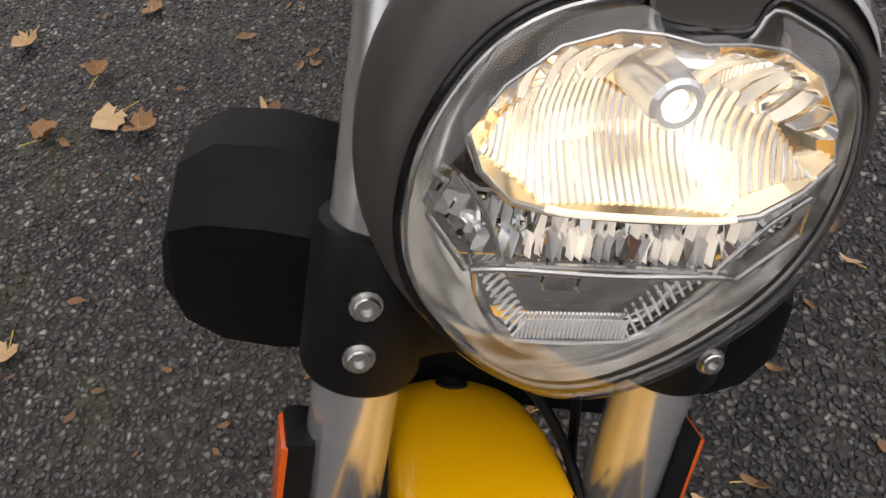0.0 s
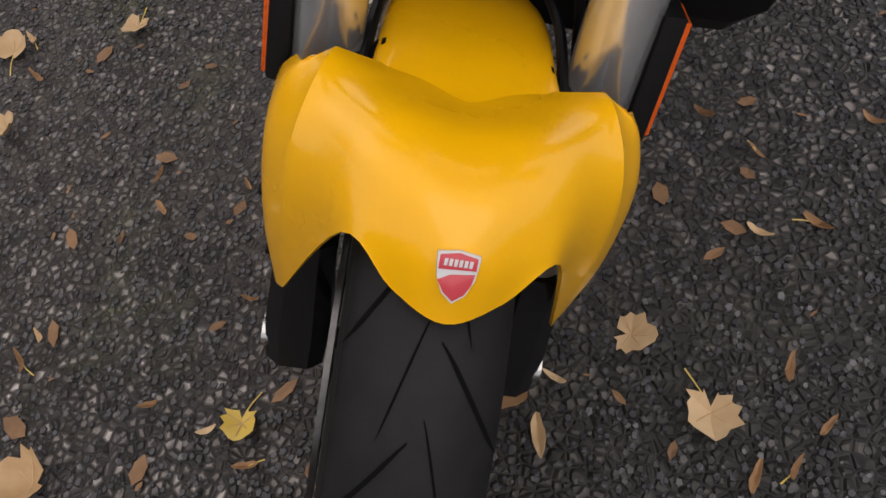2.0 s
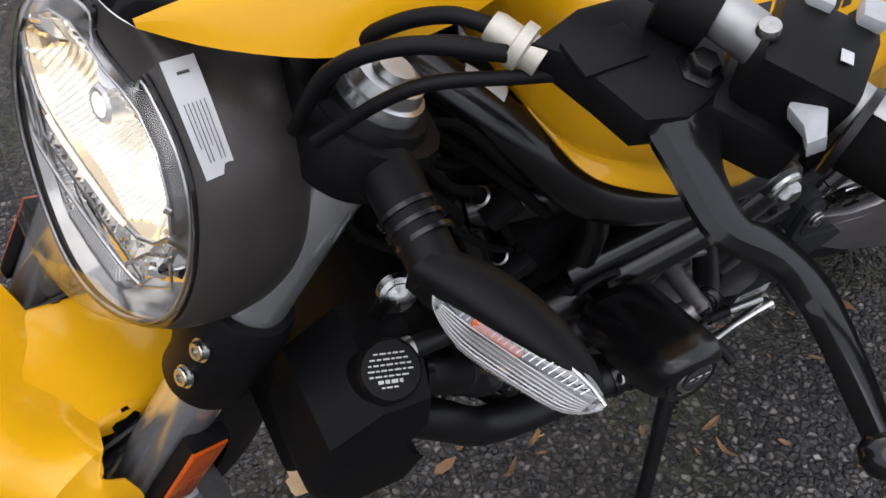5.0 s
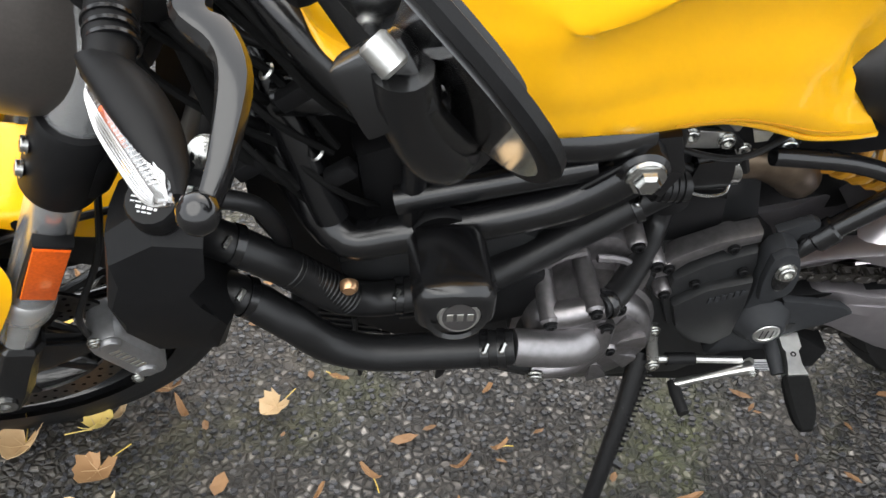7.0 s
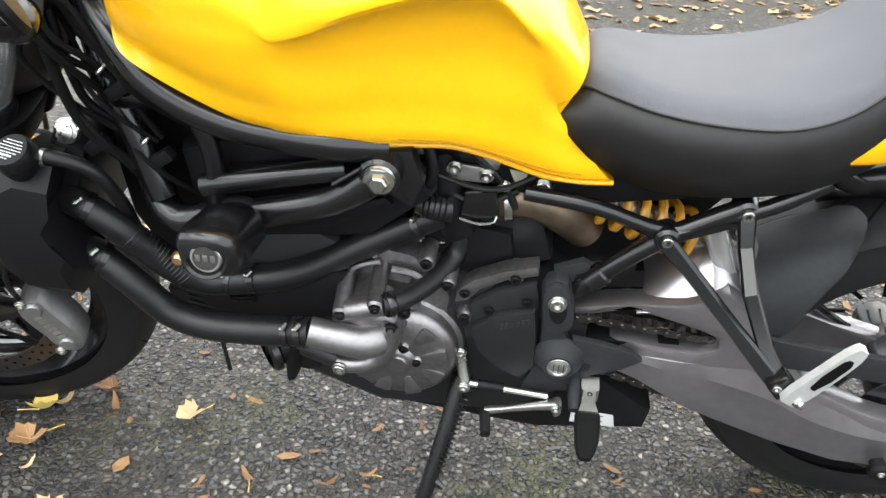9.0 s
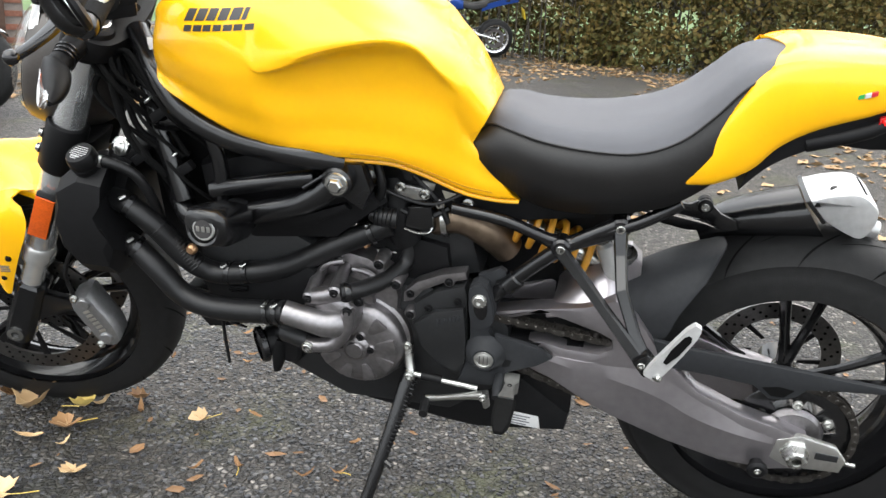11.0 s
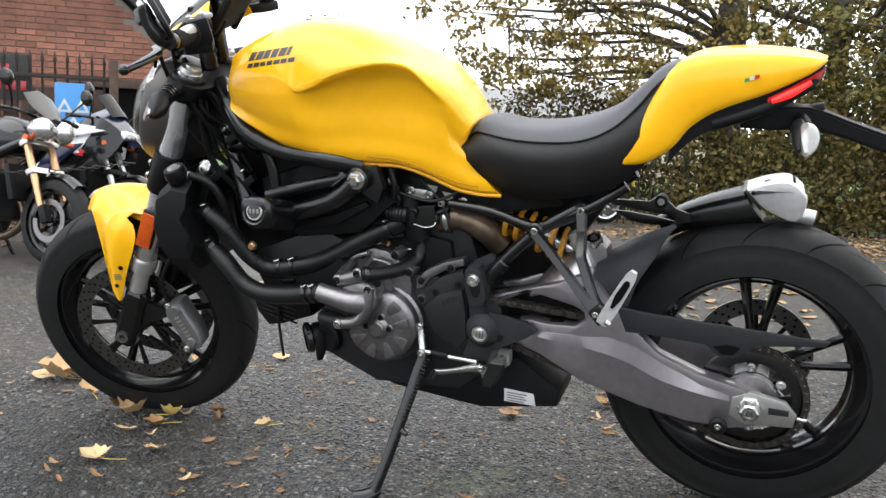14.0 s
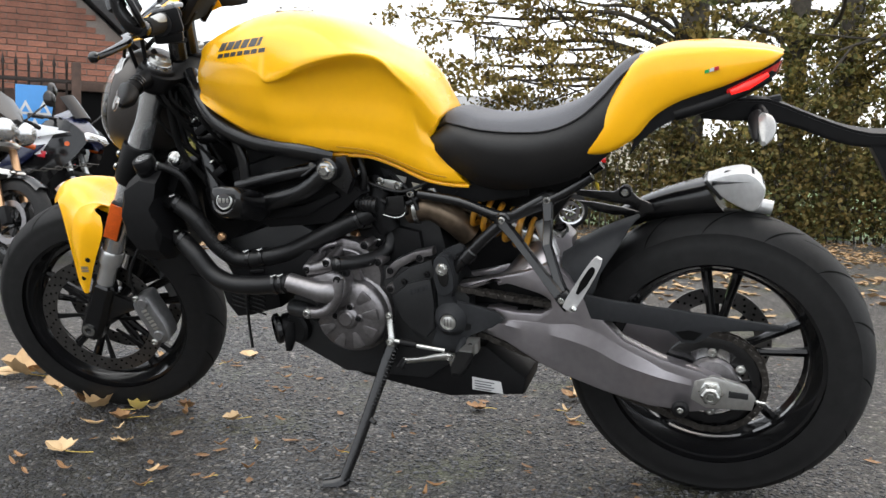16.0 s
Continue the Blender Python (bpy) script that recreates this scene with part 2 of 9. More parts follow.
def loft(rings, bm=None, steps=0, caps=True, around=0, closed=True):
    """A body through cross-sections; steps: smoothing along, around: smoothing round."""
    bm = bm or bmesh.new()
    rings = [[Vector(p) for p in r] for r in rings]
    if around:
        rings = [curve(r, around, closed) for r in rings]
    if steps:
        cols = [curve([r[i] for r in rings], steps) for i in range(len(rings[0]))]
        rings = [[c[j] for c in cols] for j in range(len(cols[0]))]
    made = bmesh.new()
    skin(made, rings, closed, caps)
    return join(bm, made)


def solid(bm, thick):
    """Gives a sheet thickness, inwards."""
    bmesh.ops.recalc_face_normals(bm, faces=bm.faces)
    bmesh.ops.solidify(bm, geom=list(bm.faces), thickness=thick)
    return bm

# ---- the ground ----
def asphalt_material():
    m = bpy.data.materials.new("wet_worn_asphalt")
    m.use_nodes = True
    n, l = m.node_tree.nodes, m.node_tree.links
    b = n["Principled BSDF"]
    where = n.new("ShaderNodeTexCoord")

    def tex(kind, scale, **inputs):
        t = n.new(kind)
        t.inputs["Scale"].default_value = scale
        for k, v in inputs.items():
            t.inputs[k].default_value = v
        l.new(where.outputs["Object"], t.inputs["Vector"])
        return t

    cell, edge = tex("ShaderNodeTexVoronoi", 74.0), tex("ShaderNodeTexVoronoi", 74.0)
    edge.feature = "DISTANCE_TO_EDGE"
    damp, moss, fine = tex("ShaderNodeTexNoise", 1.1, Detail=6), tex("ShaderNodeTexNoise", 2.6, Detail=8), tex("ShaderNodeTexNoise", 420, Detail=3)
    tone = n.new("ShaderNodeValToRGB")
    tone.color_ramp.elements[0].color, tone.color_ramp.elements[1].color = (0.014, 0.0135, 0.013, 1), (0.36, 0.345, 0.33, 1)
    for at, grey in ((0.35, 0.042), (0.62, 0.1), (0.88, 0.185)):
        e = tone.color_ramp.elements.new(at)
        e.color = (grey * 1.06, grey, grey * 0.94, 1)
    split = n.new("ShaderNodeSeparateColor")
    l.new(cell.outputs["Color"], split.inputs[0]), l.new(split.outputs[0], tone.inputs["Fac"])
    bed = n.new("ShaderNodeMixRGB")
    gap = n.new("ShaderNodeMapRange")
    gap.inputs["From Min"].default_value, gap.inputs["From Max"].default_value = 0.03, 0.26
    l.new(edge.outputs["Distance"], gap.inputs["Value"]), l.new(gap.outputs[0], bed.inputs["Fac"])
    bed.inputs["Color1"].default_value = (0.011, 0.01, 0.009, 1)
    l.new(tone.outputs[0], bed.inputs["Color2"])
    green = n.new("ShaderNodeMixRGB")
    mask = n.new("ShaderNodeMapRange")
    mask.inputs["From Min"].default_value, mask.inputs["From Max"].default_value, mask.inputs["To Max"].default_value = 0.55, 0.7, 0.75
    l.new(moss.outputs["Fac"], mask.inputs["Value"]), l.new(mask.outputs[0], green.inputs["Fac"])
    l.new(bed.outputs[0], green.inputs["Color1"])
    green.inputs["Color2"].default_value = (0.045, 0.055, 0.014, 1)
    dust = n.new("ShaderNodeMixRGB")
    dm = n.new("ShaderNodeMapRange")
    dm.inputs["From Min"].default_value, dm.inputs["From Max"].default_value, dm.inputs["To Max"].default_value = 0.42, 0.7, 0.5
    l.new(damp.outputs["Fac"], dm.inputs["Value"]), l.new(dm.outputs[0], dust.inputs["Fac"])
    l.new(green.outputs[0], dust.inputs["Color1"])
    dust.inputs["Color2"].default_value = (0.075, 0.064, 0.052, 1)
    # mossy patch before the motorcycle, darkened to paint in the camera holder's shadow
    away, edge_noise, span, moss_shade_mask = n.new("ShaderNodeVectorMath"), tex("ShaderNodeTexNoise", 3.2, Detail=5), n.new("ShaderNodeMath"), n.new("ShaderNodeMapRange")
    away.operation, away.inputs[1].default_value = "DISTANCE", (1.55, 0.42, 0)
    l.new(where.outputs["Object"], away.inputs[0])
    span.operation, span.inputs[1].default_value = "MULTIPLY_ADD", 0.7
    l.new(edge_noise.outputs["Fac"], span.inputs[0]), l.new(away.outputs["Value"], span.inputs[2])
    moss_shade_mask.inputs["From Min"].default_value, moss_shade_mask.inputs["From Max"].default_value = 0.6, 1.05
    moss_shade_mask.inputs["To Min"].default_value, moss_shade_mask.inputs["To Max"].default_value = 0.8, 0.0
    l.new(span.outputs[0], moss_shade_mask.inputs["Value"])
    moss_shade_mix = n.new("ShaderNodeMixRGB")
    moss_shade_mix.inputs["Color2"].default_value = (0.009, 0.0105, 0.009, 1)
    l.new(moss_shade_mask.outputs[0], moss_shade_mix.inputs["Fac"]), l.new(dust.outputs[0], moss_shade_mix.inputs["Color1"])
    # worn, uneven tone a few centimetres wide
    mottle, worn, tint = tex("ShaderNodeTexNoise", 34, Detail=4), n.new("ShaderNodeValToRGB"), n.new("ShaderNodeMixRGB")
    worn.color_ramp.elements[0].position, worn.color_ramp.elements[1].position = 0.34, 0.66
    worn.color_ramp.elements[0].color, worn.color_ramp.elements[1].color = (0.42, 0.41, 0.41, 1), (1.5, 1.44, 1.36, 1)
    tint.blend_type, tint.inputs["Fac"].default_value = "MULTIPLY", 1.0
    l.new(mottle.outputs["Fac"], worn.inputs["Fac"]), l.new(moss_shade_mix.outputs[0], tint.inputs["Color1"]), l.new(worn.outputs[0], tint.inputs["Color2"])
    l.new(tint.outputs[0], b.inputs["Base Color"])
    rough = n.new("ShaderNodeMapRange")
    rough.inputs["To Min"].default_value, rough.inputs["To Max"].default_value = 0.36, 0.7
    l.new(damp.outputs["Fac"], rough.inputs["Value"]), l.new(rough.outputs[0], b.inputs["Roughness"])
    bump, bump2 = n.new("ShaderNodeBump"), n.new("ShaderNodeBump")
    bump.inputs["Strength"].default_value, bump.inputs["Distance"].default_value = 1.0, 0.006
    bump2.inputs["Strength"].default_value, bump2.inputs["Distance"].default_value = 0.35, 0.002
    l.new(gap.outputs[0], bump.inputs["Height"]), l.new(fine.outputs["Fac"], bump2.inputs["Height"])
    l.new(bump.outputs[0], bump2.inputs["Normal"]), l.new(bump2.outputs[0], b.inputs["Normal"])
    return m


ASPHALT = asphalt_material()


def fall(y):
    """The car park falls away gently behind the motorcycle."""
    return -0.02 * max(0.0, min(13.5, -0.5 - y)) + 0.005 * math.exp(-((y + 0.2) / 0.3) ** 2)


def make_ground():
    bm = bmesh.new()
    xs = [-900, -60, -20, -8] + [-4 + 0.25 * i for i in range(45)] + [8, 20, 60, 900]
    ys = [-900, -60, -25] + [-15 + 0.25 * i for i in range(77)] + [6, 20, 60, 900]
    grid = [[bm.verts.new((x, y, fall(y))) for y in ys] for x in xs]
    for a, b in zip(grid, grid[1:]):
        for i in range(len(ys) - 1):
            bm.faces.new((a[i], b[i], b[i + 1], a[i + 1]))
    ob = part("ground", bm, ASPHALT, None)
    return tagged(ob, "dark worn asphalt car park with moss and fallen leaves", "ground", kind="structure")


make_ground()

# ---- the yellow motorcycle ----
LEAN, SHIFT = -10.5, -0.146
bike = thing("motorcycle", pose(0, SHIFT, 0, LEAN), "yellow naked motorcycle leaning on its black side stand", "motorcycle")
RAKE = radians(24.5)
FU = Vector((-math.sin(RAKE), 0, math.cos(RAKE)))
FN = Vector((math.cos(RAKE), 0, math.sin(RAKE)))
AXLE = Vector((1.507, 0, 0.293))
HEAD = Vector((1.268, 0, 0.735))
STEER = Matrix.Translation(HEAD) @ Matrix.Rotation(radians(13.4), 4, FU) @ Matrix.Translation(-HEAD) @ pose(0, 0, 0.854) @ pose(0, 0, 0, -3.24) @ pose(0, 0, -0.854)


def up_fork(s, side=0.0, ahead=0.0):
    """A point s metres up the fork from the axle, side metres to the left, ahead of the legs."""
    p = AXLE + FU * s + FN * ahead
    return Vector((p.x, side, p.z))


def mirror(half):
    """A closed ring from the left half, given from the top middle down."""
    return list(half) + [(x, -y, z) for x, y, z in reversed(half) if abs(y) > 1e-6]


def tank():
    # long lines over the tank, from its nose to its tail: (x, half width, height)
    spine = [(1.09, 0.95), (1.06, 0.985), (1.0, 1.012), (0.94, 1.03), (0.9, 1.034), (0.88, 1.034), (0.85, 1.031), (0.8, 1.021), (0.75, 1.003), (0.7, 0.978), (0.66, 0.954), (0.62, 0.925), (0.595, 0.902), (0.571, 0.868), (0.553, 0.837)]
    wide = [0.04, 0.055, 0.07, 0.075, 0.076, 0.076, 0.076, 0.075, 0.072, 0.068, 0.065, 0.062, 0.058, 0.05, 0.045]
    shoulder = [(1.084, 0.07, 0.936), (1.068, 0.1, 0.963), (1.01, 0.122, 0.987), (0.943, 0.13, 1.003), (0.901, 0.132, 1.006), (0.88, 0.133, 1.005), (0.85, 0.132, 1.003), (0.8, 0.13, 0.994), (0.75, 0.124, 0.979), (0.7, 0.113, 0.962), (0.66, 0.103, 0.946), (0.622, 0.094, 0.916), (0.598, 0.088, 0.891), (0.575, 0.076, 0.857), (0.556, 0.067, 0.828)]
    flank = [(1.081, 0.085, 0.924), (1.062, 0.118, 0.948), (1.012, 0.142, 0.965), (0.944, 0.153, 0.978), (0.9, 0.157, 0.981), (0.88, 0.159, 0.976), (0.85, 0.16, 0.971), (0.8, 0.16, 0.966), (0.75, 0.153, 0.963), (0.7, 0.14, 0.956), (0.66, 0.125, 0.943), (0.624, 0.111, 0.909), (0.6, 0.101, 0.883), (0.578, 0.086, 0.849), (0.559, 0.075, 0.821)]
    crease = [(1.081, 0.094, 0.91), (1.062, 0.132, 0.925), (1.012, 0.158, 0.937), (0.944, 0.172, 0.94), (0.9, 0.178, 0.928), (0.88, 0.18, 0.908), (0.85, 0.18, 0.911), (0.8, 0.177, 0.93), (0.75, 0.168, 0.943), (0.7, 0.153, 0.948), (0.66, 0.136, 0.937), (0.626, 0.12, 0.9), (0.602, 0.106, 0.874), (0.582, 0.091, 0.841), (0.564, 0.079, 0.811)]
    undercut = [(1.081, 0.098, 0.9), (1.062, 0.137, 0.908), (1.012, 0.163, 0.912), (0.944, 0.176, 0.912), (0.9, 0.181, 0.904), (0.88, 0.178, 0.895), (0.85, 0.166, 0.897), (0.8, 0.149, 0.909), (0.75, 0.138, 0.918), (0.7, 0.128, 0.918), (0.66, 0.117, 0.908), (0.626, 0.109, 0.88), (0.604, 0.103, 0.856), (0.588, 0.09, 0.824), (0.572, 0.08, 0.8)]
    facet = [(1.081, 0.098, 0.89), (1.061, 0.138, 0.888), (1.012, 0.163, 0.885), (0.944, 0.177, 0.882), (0.9, 0.179, 0.878), (0.88, 0.173, 0.872), (0.85, 0.157, 0.866), (0.8, 0.141, 0.868), (0.75, 0.128, 0.87), (0.7, 0.116, 0.866), (0.66, 0.108, 0.86), (0.628, 0.103, 0.842), (0.61, 0.099, 0.832), (0.598, 0.088, 0.803), (0.584, 0.078, 0.786)]
    belly = [(1.08, 0.097, 0.886), (1.058, 0.135, 0.871), (1.006, 0.154, 0.853), (0.94, 0.165, 0.83), (0.9, 0.167, 0.824), (0.88, 0.165, 0.818), (0.85, 0.154, 0.81), (0.8, 0.139, 0.81), (0.75, 0.127, 0.81), (0.7, 0.117, 0.8), (0.66, 0.11, 0.795), (0.625, 0.101, 0.783), (0.604, 0.094, 0.77), (0.577, 0.083, 0.745), (0.55, 0.075, 0.738)]
    hem = [(1.075, 0.09, 0.876), (1.052, 0.126, 0.851), (1.003, 0.13, 0.817), (0.94, 0.126, 0.782), (0.9, 0.123, 0.769), (0.88, 0.121, 0.763), (0.85, 0.117, 0.758), (0.8, 0.112, 0.75), (0.75, 0.105, 0.747), (0.7, 0.096, 0.742), (0.655, 0.088, 0.726), (0.62, 0.08, 0.708), (0.585, 0.073, 0.692), (0.54, 0.064, 0.683), (0.503, 0.057, 0.681)]

    def lean(x):
        """The tank stands a little to the left of the wheels' plane."""
        return 0.016 * max(0.0, min(1.0, (x - 0.58) / 0.25))

    rows = []
    for i, (x, z) in enumerate(spine):
        half = [(x, 0, z), (x, wide[i], z - 0.0045)] + [line[i] for line in (shoulder, flank, crease, undercut, facet, belly, hem)]
        rows.append([(px, y + lean(px), pz) for px, y, pz in mirror(half)])
    bm = loft(rows, steps=6, around=5)
    skin_tree = BVHTree.FromBMesh(bm)
    part("fuel_tank", bm, YELLOW, bike, "glossy yellow sculpted fuel tank", smooth=30)
    part("tank_edge", tube([(x, y + lean(x) + 0.001, z - 0.002) for x, y, z in hem[1:]], 0.004, 8, 5), YELLOW, bike)
    # pressed line along the lower rear edge, its shade painted in darker yellow
    groove = []
    for x, z in ((0.76, 0.765), (0.7, 0.757), (0.64, 0.733), (0.59, 0.71), (0.545, 0.699)):
        hit = skin_tree.ray_cast(Vector((x, 0.4, z)), Vector((0, -1, 0)))[0]
        groove.append(Vector((x, (hit.y if hit else 0.1) + 0.0002, z)))
    part("tank_line_shade", tube(groove, 0.0012, 6, 4), SHADE_YELLOW, bike)
    # lettering on the flank, as plain slanted bars laid on the skin
    for k, (x0, x1, z0, rise, h, slant) in enumerate(((0.999, 0.886, 0.956, 0.0135, 0.0165, 0.006), (0.998, 0.882, 0.9425, 0.0135, 0.0085, 0.001))):
        n = 6 if k == 0 else 7
        for i in range(n):
            u0, u1 = (i + 0.04) / n, (i + (0.86, 0.9, 0.84)[i % 3]) / n
            if k == 0 and i == n - 1:
                u1 = (i + 0.45) / n
            rows2 = []
            for v in (0.0, 0.5, 1.0):
                line = []
                for u in (u0, (u0 + u1) / 2, u1):
                    x, z = x0 + (x1 - x0) * u - slant * v, z0 + rise * u + h * v
                    hit = skin_tree.ray_cast(Vector((x, 0.4, z)), Vector((0, -1, 0)))[0]
                    line.append(Vector((x, hit.y if hit else 0.15, z)) + Vector((0, 0.0007, 0.0002)))
                rows2.append(line)
            part("letter_bar", loft(rows2, closed=False, caps=False), DECAL, bike, "charcoal lettering drawn as bars")
    # filler cap on top
    part("filler_cap", lathe([(0, 0.007), (0.03, 0.007), (0.036, 0.005), (0.04, 0.001), (0.04, -0.01)], (0.9, 0.016, 1.034), (0.02, 0, 1), 36), ALLOY, bike, "bright metal fuel filler cap")
    for k in range(6):
        a = 2 * math.pi * k / 6
        bolt((0.9 + 0.033 * math.cos(a), 0.016 + 0.033 * math.sin(a), 1.04), (0, 0, 1), 0.003, bike)


tank()


def seat():
    rows = [  # x, top z, seam (y, z), middle (y, z), lower (y, z)
        (0.585, 0.79, 0.04, 0.785, 0.07, 0.78, 0.075, 0.772),
        (0.555, 0.828, 0.058, 0.806, 0.082, 0.783, 0.081, 0.74),
        (0.525, 0.836, 0.076, 0.806, 0.092, 0.78, 0.072, 0.71),
        (0.47, 0.824, 0.095, 0.799, 0.106, 0.76, 0.066, 0.68),
        (0.4, 0.824, 0.108, 0.797, 0.116, 0.752, 0.072, 0.678),
        (0.33, 0.838, 0.114, 0.803, 0.118, 0.758, 0.08, 0.692),
        (0.275, 0.862, 0.112, 0.826, 0.115, 0.772, 0.085, 0.712),
        (0.232, 0.9, 0.102, 0.864, 0.11, 0.805, 0.09, 0.745),
        (0.192, 0.936, 0.092, 0.91, 0.1, 0.85, 0.088, 0.785),
        (0.14, 0.95, 0.076, 0.941, 0.084, 0.9, 0.075, 0.84),
    ]
    rings = [mirror([(x, 0, zt - 0.012), (x, ys * 0.6, zt - 0.014), (x, ys, zs - 0.002), (x, ym, zm), (x, yl, zl), (x, 0, zl)]) for x, zt, ys, zs, ym, zm, yl, zl in rows]
    part("seat_base", loft(rings, steps=5), SEAT_SIDE, bike, "black vinyl seat flank", smooth=85)
    tops = [[(x, -ys, zs), (x, -ys * 0.82, zs + (zt - zs) * 0.62 + 0.003), (x, -ys * 0.45, zt - 0.001), (x, 0, zt), (x, ys * 0.45, zt - 0.001), (x, ys * 0.82, zs + (zt - zs) * 0.62 + 0.003), (x, ys, zs)] for x, zt, ys, zs, *_ in rows]
    bm = loft(tops, steps=6, around=4, closed=False, caps=False)
    part("seat_cover", solid(bm, 0.012), SEAT_TOP, bike, "grey woven seat cover")
    for s in (1, -1):
        part("seam", tube([(x, s * (ys + 0.001), zs + 0.0015) for x, zt, ys, zs, *_ in rows], 0.0016, 6, 6), SEAT_SIDE, bike)


def weave_material():
    m = material("grey_woven_vinyl", (0.06, 0.061, 0.071), 0.56, 0, 0, 0.1, 20, wear=0.05)
    n, l = m.node_tree.nodes, m.node_tree.links
    check, bump, where = n.new("ShaderNodeTexChecker"), n.new("ShaderNodeBump"), n.new("ShaderNodeTexCoord")
    check.inputs["Scale"].default_value = 420
    bump.inputs["Strength"].default_value, bump.inputs["Distance"].default_value = 0.5, 0.0008
    l.new(where.outputs["Object"], check.inputs["Vector"]), l.new(check.outputs["Fac"], bump.inputs["Height"])
    l.new(bump.outputs[0], n["Principled BSDF"].inputs["Normal"])
    return m


SEAT_TOP = weave_material()
seat()


def tail():
    low = [(0.252, 0.757), (0.215, 0.764), (0.168, 0.793), (0.136, 0.832), (0.091, 0.861), (0.011, 0.89), (-0.055, 0.921), (-0.08, 0.94)]
    high = [(0.262, 0.779), (0.232, 0.836), (0.2, 0.895), (0.165, 0.94), (0.115, 0.955), (0.03, 0.957), (-0.045, 0.951), (-0.08, 0.943)]
    wide = [0.105, 0.11, 0.112, 0.111, 0.108, 0.094, 0.068, 0.04]
    crown = [None, None, None, (0.14, 0.952), (0.11, 0.963), (0.03, 0.967), (-0.05, 0.957), (-0.083, 0.946)]
    rows, tops = [], []
    for (xl, zl), (xh, zh), w, c in zip(low, high, wide, crown):
        xm, zm = (xl + xh) / 2, (zl + zh) / 2
        rows.append([(xl, w * 0.9, zl), (xl * 0.75 + xm * 0.25, w * 0.97, zl * 0.75 + zm * 0.25), (xm, w, zm), (xh * 0.8 + xm * 0.2, w * 0.93, zh * 0.8 + zm * 0.2), (xh, w * 0.8, zh)])
        if c:
            tops.append([(xh, w * 0.8, zh), ((xh * 2 + c[0]) / 3, w * 0.5, (zh + c[1]) / 2 + 0.003), (c[0], 0, c[1]), ((xh * 2 + c[0]) / 3, -w * 0.5, (zh + c[1]) / 2 + 0.003), (xh, -w * 0.8, zh)])
    bm = bmesh.new()
    for s in (1, -1):
        loft([[(x, s * y, z) for x, y, z in r] for r in rows], bm, steps=5, around=4, closed=False, caps=False)
    loft(tops, bm, steps=5, around=4, closed=False, caps=False)
    bmesh.ops.remove_doubles(bm, verts=bm.verts, dist=1e-5)
    part("tail_fairing", solid(bm, 0.003), YELLOW, bike, "yellow tail fairing")
    # black underside
    under = [[(x + dx, s * w * 0.86, z + dz) for s in (1, -1) for dx, dz in (((0, 0.006), (0.01, -0.035)) if s > 0 else ((0.01, -0.035), (0, 0.006)))] for (x, z), w, (dx0, dz0) in zip(low[2:], wide[2:], [(0, 0)] * 6)]
    part("undertail", loft(under, steps=3), BLACK, bike, "matt black undertail")


tail()


